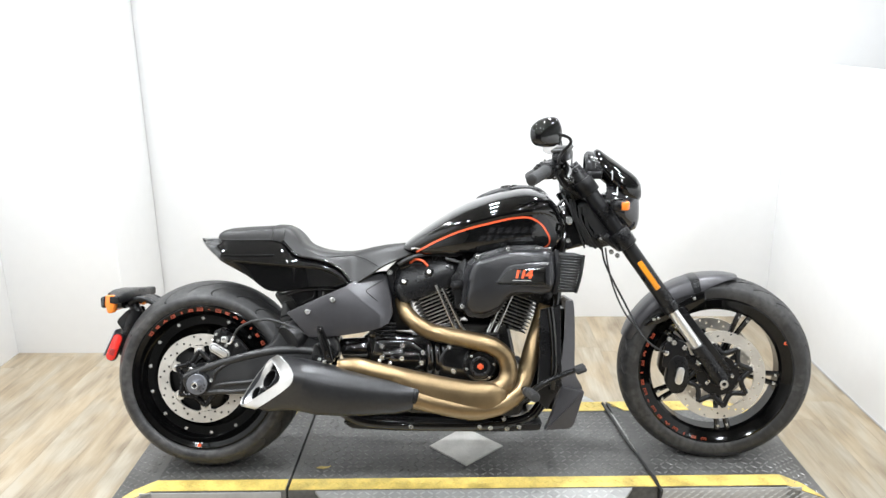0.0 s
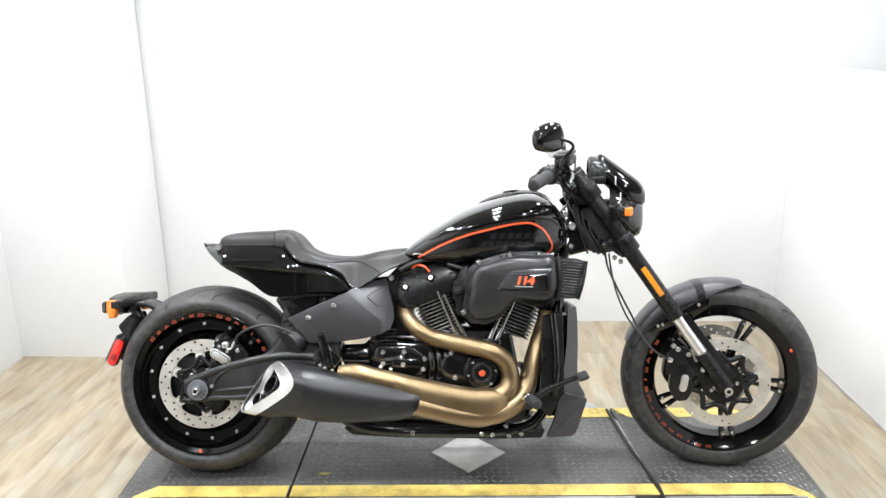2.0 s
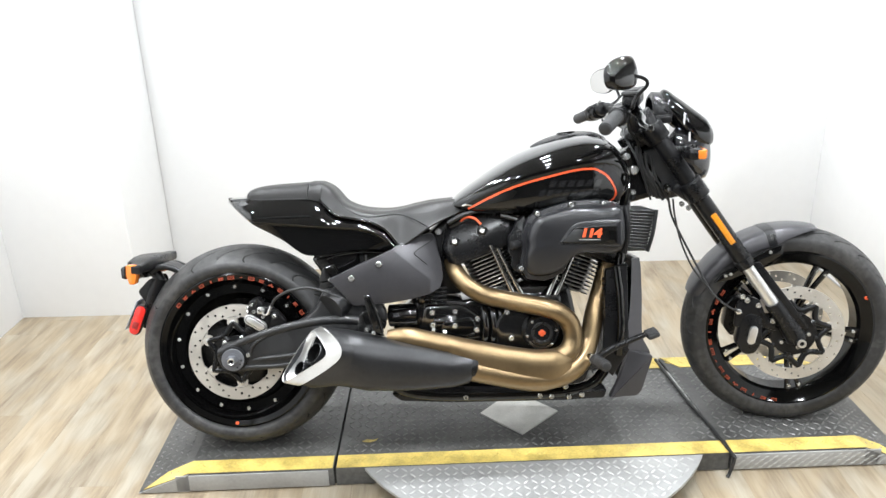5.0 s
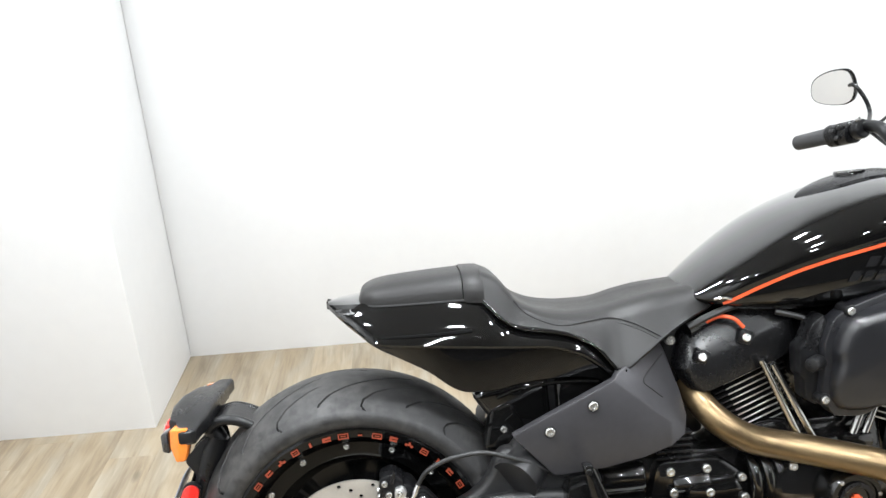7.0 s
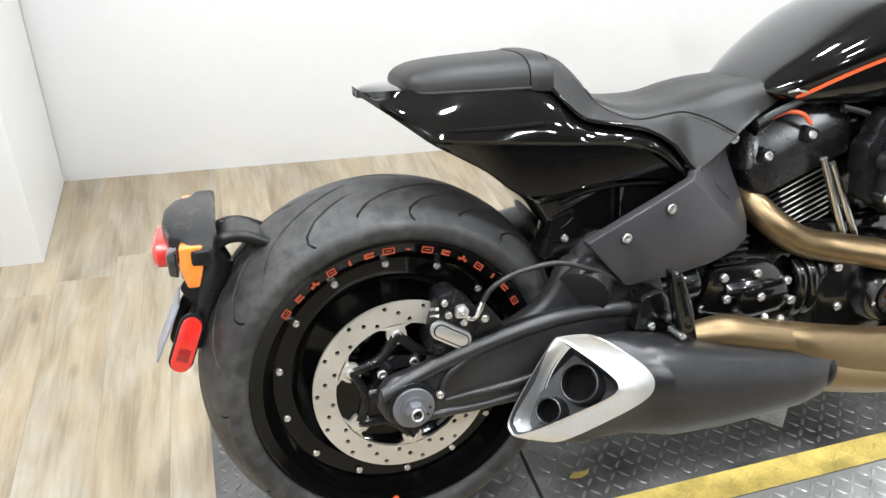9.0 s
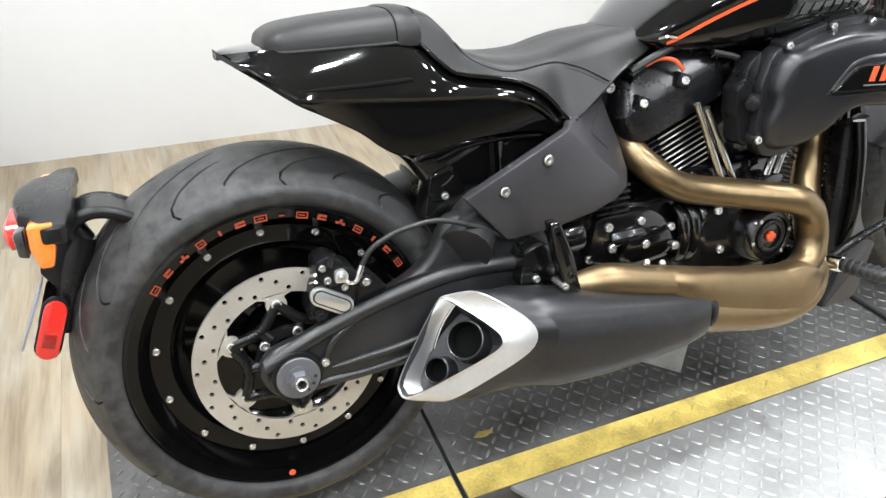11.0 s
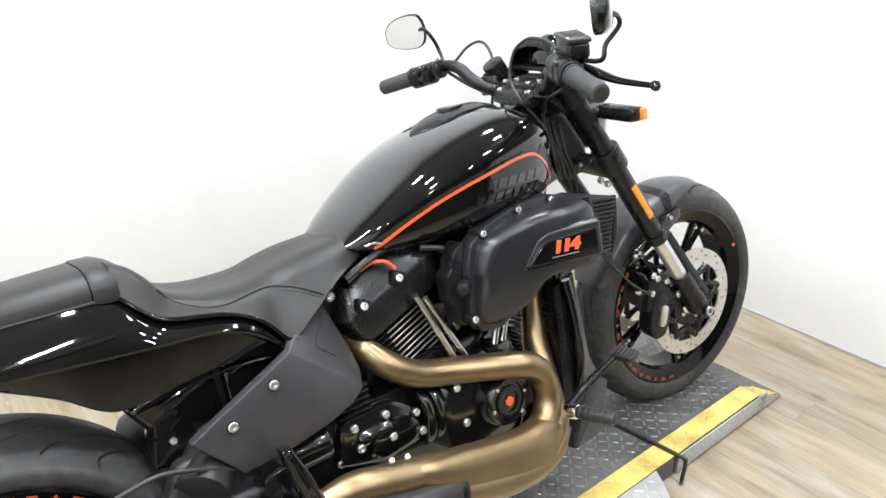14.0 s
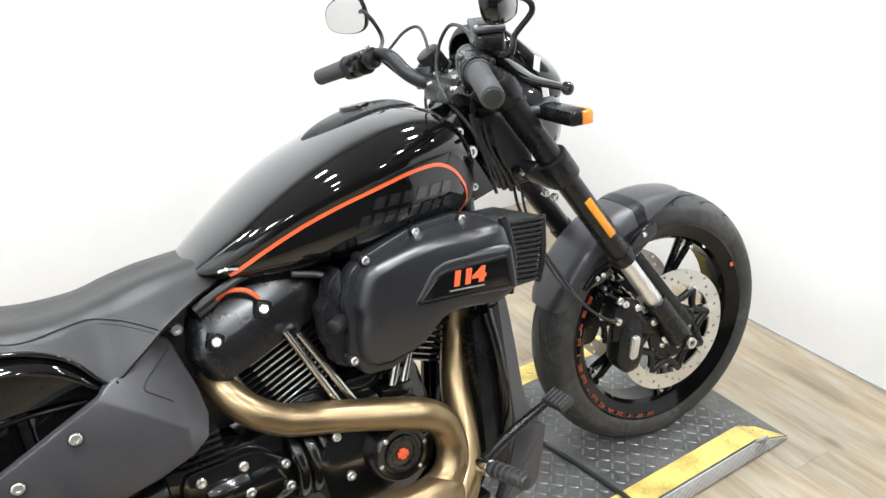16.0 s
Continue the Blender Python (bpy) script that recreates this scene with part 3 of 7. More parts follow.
def tyre_mesh(centre, half, rim_r, outer_r, crown, across, periods, drop, width):
    """A tyre whose rows of cells run along its swept grooves, so that the grooves have clean edges."""
    cx, cy, cz = centre
    period = 2 * math.pi / periods
    def sweep(s):
        return float(np.interp(s, [0, 0.1, 0.3, 0.5, 0.65, 0.8, 0.9, 1.0], [0, 0.10, 0.38, 0.68, 0.86, 0.97, 0.99, 0.94])) * 1.1
    def fade(s, s0, s1):
        return max(0.0, min(1.0, (s - s0) / 0.04, (s1 - s) / 0.04))
    prof = []
    for k in range(across + 1):
        s = -1 + 2 * k / across
        y = s * half * 0.985
        prof.append((y, outer_r - (crown - math.sqrt(max(crown ** 2 - y ** 2, 0))), s))
    edge_r = prof[0][1]
    side = [(-half * 0.90, rim_r, -1.0), (-half * 0.965, rim_r + 0.006, -1.0), (-half * 1.0, rim_r + (edge_r - rim_r) * 0.35, -1.0), (-half * 1.012, rim_r + (edge_r - rim_r) * 0.7, -1.0)]
    full = side + prof + [(-y, r, 1.0) for y, r, s in reversed(side)]
    nodes = [(0.0, w) for w in (-1, -0.72, 0, 0.72, 1)] + [(None, q) for q in np.linspace(0, 1, 12)[1:-1]] + [(0.5, w) for w in (-1, -0.72, 0, 0.72, 1)] + [(None, 1 + q) for q in np.linspace(0, 1, 12)[1:-1]]
    verts, faces = [], []
    n = len(full)
    for p in range(periods):
        for base, w in nodes:
            for i, (y, r, s) in enumerate(full):
                m = abs(s)
                slope = (sweep(min(m + 0.02, 1)) - sweep(max(m - 0.02, 0))) / 0.04 * period * outer_r / half
                wu = min(width * math.sqrt(1 + slope * slope) / (period * outer_r), 0.12)
                d = 0.0
                if base is None:
                    lo, hi = (wu, 0.5 - wu) if w < 1 else (0.5 + wu, 1 - wu)
                    u = lo + (hi - lo) * (w % 1.0)
                else:
                    u = base + w * wu
                    if abs(w) < 0.9 and 4 <= i < n - 4:
                        long_one = (base == 0.0) == (s < 0)
                        d = drop * (fade(m, 0.05, 0.83) if long_one else fade(m, 0.38, 0.97))
                ang = (p + u + sweep(m)) * period
                verts.append((cx + (r - d) * math.cos(ang), cy + y, cz + (r - d) * math.sin(ang)))
    around = periods * len(nodes)
    for i in range(around):
        for k in range(n - 1):
            q, t = i * n + k, ((i + 1) % around) * n + k
            faces.append((q, q + 1, t + 1, t))
    me = bpy.data.meshes.new("tyre")
    me.from_pydata(verts, [], faces)
    bm = bmesh.new()
    bm.from_mesh(me)
    bpy.data.meshes.remove(me)
    return bm


def drilled_disc(centre, r_out, r_in, thick, rows, holes):
    """A brake disc: a ring with round holes cut right through."""
    cx, cy, cz = centre
    bm = bmesh.new()
    sides = holes * 2
    bands = r_in + (r_out - r_in) * np.array([0, 0.07, 0.31, 0.38, 0.62, 0.69, 0.93, 1.0])
    grid = {}
    for f, y in ((0, cy - thick / 2), (1, cy + thick / 2)):
        for i in range(sides):
            for k, r in enumerate(bands):
                a = 2 * math.pi * i / sides
                grid[f, i, k] = bm.verts.new((cx + r * math.cos(a), y, cz + r * math.sin(a)))
    gone = set()
    for h in range(holes):
        k = rows[h % len(rows)]
        gone.add((h * 2 + 1, k))
    for i in range(sides):
        j = (i + 1) % sides
        for k in range(len(bands) - 1):
            if (i, k) in gone:
                rings = []
                for f in (0, 1):
                    quad = [grid[f, i, k], grid[f, j, k], grid[f, j, k + 1], grid[f, i, k + 1]]
                    mid = sum((v.co for v in quad), Vector()) / 4
                    outer, inner = [], []
                    for a, b in zip(quad, quad[1:] + quad[:1]):
                        outer += [a, bm.verts.new((a.co + b.co) / 2)]
                    hole = min((v.co - mid).length for v in outer) * 0.9
                    for v in outer:
                        inner.append(bm.verts.new(mid + (v.co - mid).normalized() * hole))
                    for q in range(8):
                        bm.faces.new((outer[q], outer[q - 1], inner[q - 1], inner[q]))
                    rings.append(inner)
                for q in range(8):
                    bm.faces.new((rings[0][q], rings[0][q - 1], rings[1][q - 1], rings[1][q]))
                continue
            for f in (0, 1):
                bm.faces.new((grid[f, i, k], grid[f, j, k], grid[f, j, k + 1], grid[f, i, k + 1]))
        for k in (0, len(bands) - 1):
            bm.faces.new((grid[0, i, k], grid[0, j, k], grid[1, j, k], grid[1, i, k]))
    return bm


def rim_marks(centre, y, r, a0, a1, count, size, make, parent):
    """Orange marks on a rim: small blocks of different cut, none of them a character."""
    cx, cy, cz = centre
    rnd = random.Random(4)
    for k in range(count):
        a = radians(a0 + (a1 - a0) * k / (count - 1))
        w, h, t = size * rnd.uniform(0.85, 1.3), size * 0.56, size * 0.13
        m = Matrix.Translation((cx, cy, cz)) @ Matrix.Rotation(-a, 4, "Y") @ Matrix.Translation((r, y, 0))
        cut = "dash" if k == count // 2 else ("frame", "block", "wedge", "frame", "post", "block", "frame", "wedge")[k % 8]
        if cut == "dash":
            bars = [((0, 0, 0), (t, 0.0012, size * 0.5))]
        elif cut == "post":
            bars = [((0, 0, 0), (h, 0.0012, size * 0.26))]
        elif cut == "block":
            bars = [((h * 0.29, 0, 0), (h * 0.42, 0.0012, w)), ((-h * 0.33, 0, 0), (h * 0.34, 0.0012, w)), ((0, 0, w * 0.36), (h * 0.4, 0.0012, w * 0.28))]
        elif cut == "wedge":
            bars = [((-h * 0.25, 0, -w * 0.32), (h * 0.5, 0.0012, w * 0.3)), ((h * 0.1, 0, 0), (h * 0.8, 0.0012, w * 0.26)), ((-h * 0.25, 0, w * 0.32), (h * 0.5, 0.0012, w * 0.3))]
        else:
            bars = [((h / 2, 0, 0), (t, 0.0012, w)), ((-h / 2, 0, 0), (t, 0.0012, w)), ((0, 0, w / 2 - t / 2), (h - t, 0.0012, t)), ((0, 0, t / 2 - w / 2), (h - t, 0.0012, t)), ((0, 0, 0), (t * 0.8, 0.0012, w * 0.5))]
        bm = bmesh.new()
        for c, sz in bars:
            box(c, sz, 0, None, bm)
        bm.transform(m)
        make("rim_marking", bm, ORANGE_MARK, parent)


# rear wheel
RW = (0.005, 0.0, 0.325)
rim_profile = [(-0.113, 0.245), (-0.116, 0.239), (-0.110, 0.224), (-0.098, 0.217), (-0.086, 0.206), (-0.080, 0.205), (-0.078, 0.176), (-0.070, 0.172), (-0.052, 0.166),
               (-0.034, 0.150), (-0.028, 0.10), (-0.045, 0.062), (-0.062, 0.055), (-0.062, 0.02), (0.062, 0.02), (0.062, 0.055), (0.03, 0.075), (0.02, 0.15),
               (0.045, 0.17), (0.078, 0.18), (0.09, 0.206), (0.11, 0.224), (0.116, 0.239), (0.113, 0.245), (0.1, 0.232), (0.0, 0.222), (-0.1, 0.232)]
rear_wheel = bpart("rear_wheel", lathe(rim_profile, RW, 128), RIM, None, "deep-dished gloss black rear rim", 32)
bpart("tyre", tyre_mesh((RW[0], 0, RW[2] - 0.003), 0.121, 0.243, 0.3205, 0.185, 90, 11, 0.008, 0.0021), RUBBER, rear_wheel, "wide black rubber rear tyre with swept grooves", 45)
for k in range(14):
    a = 2 * math.pi * (k + 0.62) / 14
    bolt((RW[0] + 0.196 * math.cos(a), -0.080, RW[2] + 0.196 * math.sin(a)), rear_wheel, r=0.0062, h=0.004)
rim_marks(RW, -0.1145, 0.2290, 140, 30, 15, 0.0155, bpart, rear_wheel)
bolt((RW[0] - 0.02, -0.1135, RW[2] - 0.231), rear_wheel, r=0.006, h=0.002, mat=ORANGE)


def disc_carrier(centre, y, arms, r0, r1, mat, parent, make, phase=0.0):
    """The spider that carries a brake disc: a hub ring and forked arms."""
    cx, _, cz = centre
    hub2 = make("disc_carrier", lathe([(y - 0.005, 0.036), (y + 0.006, 0.036), (y + 0.006, r0), (y - 0.005, r0)], (cx, 0, cz), 48), mat, parent)
    for k in range(arms):
        a, b, c = phase + 2 * math.pi * k / arms, phase + 2 * math.pi * (k + 1) / arms, phase + 2 * math.pi * (k + 0.5) / arms
        joint = (cx + r1 * 0.70 * math.cos(c), y, cz + r1 * 0.70 * math.sin(c))
        ends = [(cx + r1 * math.cos(q), y, cz + r1 * math.sin(q)) for q in (a, b)]
        bm = tube([ends[0], joint, ends[1]], [0.0095, 0.0088, 0.0095], 10, 4)
        rod(joint, (cx + (r0 - 0.006) * math.cos(c), y, cz + (r0 - 0.006) * math.sin(c)), 0.0075, 0.011, 10, bm)
        make("carrier_arm", bm, mat, parent)
        make("disc_lug", rod((ends[0][0], y - 0.004, ends[0][2]), (ends[0][0], y + 0.004, ends[0][2]), 0.0165, 0.0165, 22), STEEL, parent)
    return hub2


DY = -0.130
rear_disc = bpart("rear_brake_disc", drilled_disc((RW[0], DY, RW[2]), 0.149, 0.112, 0.006, (1, 3, 5), 42), STEEL, None, "drilled steel rear brake disc")
disc_carrier(RW, DY, 6, 0.052, 0.094, BLACK, rear_disc, bpart, math.pi / 2 + 0.1)
for k in range(6):
    a = math.pi / 2 + 0.1 + 2 * math.pi * k / 6
    tab = [(RW[0] + r * math.cos(a + w), RW[2] + r * math.sin(a + w)) for r, w in ((0.1135, -0.27), (0.106, -0.15), (0.092, -0.13), (0.084, 0.0), (0.092, 0.13), (0.106, 0.15), (0.1135, 0.27))]
    bpart("disc_tab", slab(tab, DY - 0.003, DY + 0.003, 0.0008), STEEL, rear_disc)
for k in range(6):
    a = math.pi / 2 + 0.1 + 2 * math.pi * k / 6
    bolt((RW[0] + 0.094 * math.cos(a), DY - 0.004, RW[2] + 0.094 * math.sin(a)), rear_disc, r=0.0085, h=0.004)
for k in range(5):
    a = radians(69 + 72 * k)
    bolt((RW[0] + 0.047 * math.cos(a), DY - 0.005, RW[2] + 0.047 * math.sin(a)), rear_disc, r=0.0085, h=0.006)
# axle: cam plate, washer, hollow nut
AX = (RW[0], 0, RW[2] - 0.008)
axle = bpart("rear_axle", lathe([(-0.187, 0.010), (-0.187, 0.033), (-0.192, 0.034), (-0.193, 0.033), (-0.193, 0.010)], AX, 40), OUTLET, None, "steel rear axle nut on a round cam plate")
bpart("washer", lathe([(-0.193, 0.010), (-0.193, 0.021), (-0.197, 0.0215), (-0.197, 0.010)], AX, 32), OUTLET, axle)
bpart("nut", lathe([(-0.197, 0.008), (-0.197, 0.0165), (-0.205, 0.0165), (-0.211, 0.015), (-0.211, 0.008)], AX, 6), OUTLET, axle)
bpart("axle_tube", lathe([(-0.15, 0.0105), (-0.215, 0.0105), (-0.2165, 0.0095), (-0.215, 0.0072), (-0.15, 0.007)], AX, 24), BOLT, axle)
# Dark bolt heads stand in for three small holes in the plate.
for k in range(3):
    a = radians(-5 - 28 * k)
    bolt((AX[0] + 0.026 * math.cos(a), -0.193, AX[2] + 0.026 * math.sin(a)), axle, r=0.0028, h=0.0006, mat=SEAM)
bolt((AX[0] + 0.045, -0.183, AX[2] + 0.012), axle, r=0.007, h=0.006)

# swingarm
arm = [(-0.050, 0.322), (-0.042, 0.348), (-0.022, 0.363), (0.02, 0.372), (0.066, 0.389), (0.12, 0.405), (0.172, 0.418), (0.225, 0.43), (0.277, 0.436), (0.338, 0.436), (0.42, 0.43), (0.44, 0.40), (0.42, 0.33),
       (0.30, 0.296), (0.174, 0.280), (0.06, 0.279), (0.0, 0.272), (-0.035, 0.285)]
swingarm = bpart("swingarm", slab(corner_outline(arm, 0.02), -0.176, -0.148, 0.009, seg=3), WRINKLE, None, "matt black cast swingarm")
# raised rim round the arm, and the sunk panel with its slot between
rim_line = [(-0.042, 0.335), (0.02, 0.362), (0.066, 0.379), (0.12, 0.395), (0.172, 0.408), (0.225, 0.4185), (0.277, 0.425), (0.338, 0.425), (0.41, 0.418)]
bpart("arm_rib", ring_loft([[(x, -0.172 - 0.012 * math.sin(a) * (1 if math.sin(a) > 0 else 0.2), z + 0.0135 * math.cos(a)) for a in (2 * math.pi * k / 14 for k in range(14))] for x, z in smooth_line(rim_line, 5)]), WRINKLE, swingarm, "", 60)
low_line = [(0.015, 0.287), (0.06, 0.289), (0.12, 0.290), (0.20, 0.298), (0.30, 0.312), (0.40, 0.336)]
bpart("arm_rib", ring_loft([[(x, -0.172 - 0.010 * math.sin(a) * (1 if math.sin(a) > 0 else 0.2), z + 0.009 * math.cos(a)) for a in (2 * math.pi * k / 12 for k in range(12))] for x, z in smooth_line(low_line, 5)]), WRINKLE, swingarm, "", 60)
bpart("arm_rib", tube([(0.062, -0.175, 0.311), (0.10, -0.178, 0.316), (0.177, -0.179, 0.323), (0.26, -0.178, 0.336), (0.33, -0.176, 0.35)], [0.004, 0.006, 0.0065, 0.006, 0.004], 10, 5), WRINKLE, swingarm)
bpart("arm_rib", tube([(0.052, -0.174, 0.318), (0.058, -0.178, 0.345), (0.075, -0.178, 0.366), (0.11, -0.176, 0.385)], [0.004, 0.006, 0.006, 0.004], 10, 5), WRINKLE, swingarm)
# web that sweeps up from the arm to the pivot
web = [(0.14, 0.395), (0.183, 0.414), (0.215, 0.430), (0.238, 0.447), (0.256, 0.470), (0.268, 0.495), (0.29, 0.515), (0.36, 0.51), (0.44, 0.49), (0.46, 0.40), (0.30, 0.38)]
bpart("arm_web", slab(round_outline(web, 4), -0.158, -0.118, 0.014, seg=4), WRINKLE, swingarm)
bpart("left_arm", slab(corner_outline(arm, 0.02), 0.150, 0.183, 0.007), WRINKLE, swingarm)
bpart("arm_bridge", tube([(0.30, -0.17, 0.46), (0.36, -0.09, 0.50), (0.37, 0, 0.51), (0.36, 0.09, 0.50), (0.30, 0.17, 0.46)], 0.045, 14), WRINKLE, swingarm)
bpart("axle_plate", rod((RW[0] + 0.0, -0.176, RW[2] - 0.008), (RW[0], -0.186, RW[2] - 0.008), 0.042, 0.040, 32, None, 0.002), BLACK, swingarm)

# rear caliper and hose
caliper = bpart("rear_caliper", slab(corner_outline([(0.035, 0.395), (0.05, 0.455), (0.075, 0.478), (0.115, 0.47), (0.13, 0.435), (0.115, 0.395), (0.075, 0.372)], 0.014), -0.166, -0.105, 0.006), BLACK, None, "black rear brake caliper")


def capsule(c, length, r, y0, y1, turn, bm=None):
    """A flat plate with round ends, turned in its plane by degrees."""
    t = radians(turn)
    pts = []
    for s, base in ((1, -90), (-1, 90)):
        for k in range(9):
            a = radians(base + 180 * k / 8)
            u, v = s * length / 2 + r * math.cos(a), r * math.sin(a)
            pts.append((c[0] + u * math.cos(t) - v * math.sin(t), c[1] + u * math.sin(t) + v * math.cos(t)))
    return slab(pts, y0, y1, min(0.002, abs(y1 - y0) * 0.4), bm)


PISTON = (0.0745, 0.4225)
bpart("piston_cover", capsule(PISTON, 0.042, 0.0155, -0.174, -0.164, -32), ALLOY, caliper, "silver piston cover")
bpart("piston_ring", capsule(PISTON, 0.043, 0.0115, -0.1748, -0.172, -32), SEAM, caliper)
bpart("piston_face", capsule(PISTON, 0.042, 0.0092, -0.1758, -0.173, -32), ALLOY, caliper, "brushed silver piston face")
bpart("bridge_block", slab(corner_outline([(0.052, 0.452), (0.056, 0.488), (0.078, 0.496), (0.100, 0.482), (0.098, 0.446), (0.076, 0.440)], 0.007), -0.168, -0.118, 0.005), BLACK, caliper)
bpart("banjo_block", slab(corner_outline([(0.081, 0.452), (0.083, 0.470), (0.097, 0.472), (0.104, 0.462), (0.100, 0.450)], 0.004), -0.178, -0.160, 0.003), ALLOY, caliper, "bright banjo fitting")
for p, r in (((0.065, -0.168, 0.478), 0.0058), ((0.071, -0.168, 0.457), 0.0062), ((0.097, -0.166, 0.440), 0.0062), ((0.091, -0.178, 0.462), 0.0055)):
    bolt(p, caliper, r=r, h=0.006)
bpart("caliper_bracket", slab(corner_outline([(0.104, 0.428), (0.116, 0.456), (0.136, 0.462), (0.168, 0.424), (0.150, 0.404), (0.112, 0.404)], 0.008), -0.166, -0.146, 0.005), BLACK, caliper)
bpart("bracket_washer", rod((0.131, -0.164, 0.442), (0.131, -0.169, 0.442), 0.0105, 0.0105, 24, None, 0.001), MUFFLER, caliper)
bolt((0.131, -0.169, 0.442), caliper, r=0.0066, h=0.005)
bpart("slide_pin", rod((0.055, -0.150, 0.401), (0.055, -0.172, 0.401), 0.0115, 0.0105, 20, None, 0.002), BLACK, caliper)
bolt((0.055, -0.172, 0.401), caliper, r=0.0065, h=0.003, mat=BLACK)
for z in (0.449, 0.461):
    bpart("pad_spring", rod((0.049, -0.150, z), (0.053, -0.172, z + 0.010), 0.0028, 0.0028, 8), BOLT, caliper)
bpart("bleed_screw", rod((0.077, -0.166, 0.478), (0.084, -0.172, 0.498), 0.0045, 0.003, 10), BLACK, caliper)
bpart("hose_fitting", tube([(0.095, -0.172, 0.456), (0.104, -0.177, 0.449), (0.113, -0.178, 0.450), (0.119, -0.178, 0.460), (0.125, -0.177, 0.474)], [0.0036, 0.0036, 0.0036, 0.0050, 0.0052], 10), CHROME, caliper)
bpart("brake_hose", tube([(0.125, -0.177, 0.474), (0.140, -0.180, 0.497), (0.17, -0.184, 0.515), (0.20, -0.188, 0.524), (0.25, -0.19, 0.527), (0.32, -0.182, 0.50), (0.38, -0.165, 0.465), (0.44, -0.13, 0.44)], 0.0042, 10), CABLE, None, "thin braided rear brake hose")

# tail cowl
def cowl_ring(x, zt, zc, zb, ht, hc, hb):
    """Cross-section of the tail: flat top, flank bulging out to a crease, set-in flank below it."""
    top, low = zt - 0.012, zc + 0.003
    flank = [(ht + (hc - ht) * f + 0.0065 * math.sin(math.pi * f) * min(1, (zt - zc) / 0.06), top + (low - top) * f) for f in (0.2, 0.4, 0.6, 0.8)]
    half = [(0, zt), (ht * 0.6, zt - 0.001), (ht * 0.92, zt - 0.004), (ht, top), *flank, (hc, low), (hc - 0.001, zc - 0.001), (hb + 0.002, zc - 0.006),
            (hb, (zc + zb) * 0.5 - 0.003), (hb - 0.003, zb + 0.003), (hb - 0.008, zb)]
    return [(x, y, z) for y, z in half] + [(x, 0, zb)] + [(x, -y, z) for y, z in reversed(half[1:])]


rows = [(-0.024, 0.7885, 0.7875, 0.7850, 0.018, 0.020, 0.017), (0.0, 0.792, 0.771, 0.765, 0.048, 0.062, 0.057), (0.03, 0.794, 0.750, 0.743, 0.066, 0.098, 0.090), (0.060, 0.795, 0.729, 0.720, 0.078, 0.122, 0.112),
        (0.078, 0.795, 0.7215, 0.708, 0.083, 0.130, 0.118), (0.11, 0.795, 0.7175, 0.690, 0.088, 0.131, 0.116), (0.16, 0.794, 0.7125, 0.660, 0.092, 0.131, 0.114), (0.195, 0.793, 0.709, 0.631, 0.095, 0.131, 0.112),
        (0.222, 0.790, 0.706, 0.615, 0.097, 0.131, 0.111), (0.25, 0.784, 0.7035, 0.611, 0.099, 0.131, 0.110), (0.278, 0.773, 0.701, 0.611, 0.101, 0.132, 0.110), (0.300, 0.753, 0.699, 0.613, 0.103, 0.132, 0.110),
        (0.320, 0.738, 0.6975, 0.618, 0.107, 0.133, 0.111), (0.35, 0.7285, 0.6955, 0.622, 0.112, 0.133, 0.112), (0.39, 0.7215, 0.692, 0.625, 0.118, 0.134, 0.115), (0.435, 0.710, 0.678, 0.625, 0.124, 0.136, 0.119), (0.47, 0.690, 0.656, 0.620, 0.126, 0.137, 0.121), (0.505, 0.652, 0.624, 0.606, 0.128, 0.138, 0.123)]


def flank_y(x, z):
    """How far out the cowl's upper flank stands."""
    zt, zc, ht, hc = [float(np.interp(x, [r[0] for r in rows], [r[k] for r in rows])) for k in (1, 2, 4, 5)]
    f = (zt - 0.012 - z) / (zt - zc - 0.015)
    return ht + (hc - ht) * f + 0.0065 * math.sin(math.pi * f)


tail = bpart("tail_cowl", ring_loft([cowl_ring(*r) for r in smooth_line(rows, 4)]), GLOSS, None, "gloss black tail cowl with a pointed end", 24)
# Dark tube laid on the flank paints the shade of a slot.
bpart("slot_shade_strip", tube([(x, -flank_y(x, z) + 0.0012, z) for x, z in ((0.072, 0.7335), (0.10, 0.7335), (0.13, 0.733), (0.16, 0.7325), (0.19, 0.7325), (0.22, 0.733), (0.246, 0.7335))], [0.0022, 0.003, 0.0036, 0.004, 0.0044, 0.0044, 0.0036], 8, 4), HOLE_SHADE, tail, "dark tube drawn as the shade in a narrow flank slot")
# pillion pad
pad_rows = [(0.040, 0.797, 0.787, 0.046), (0.048, 0.812, 0.786, 0.066), (0.075, 0.823, 0.785, 0.081), (0.13, 0.829, 0.785, 0.088), (0.21, 0.833, 0.785, 0.092), (0.236, 0.834, 0.785, 0.092)]


def pad_ring(x, zt, zb, hw, power=3.2, count=16, crown=1.0):
    top = []
    for k in range(count + 1):
        a = math.pi * k / count
        c, s = math.cos(a), math.sin(a)
        top.append((x, hw * math.copysign(abs(c) ** (2 / power), c), zb + (zt - zb) * abs(s) ** (2 / power)))
    return top + [(x, -hw * 0.5, zb - 0.004), (x, hw * 0.5, zb - 0.004)]


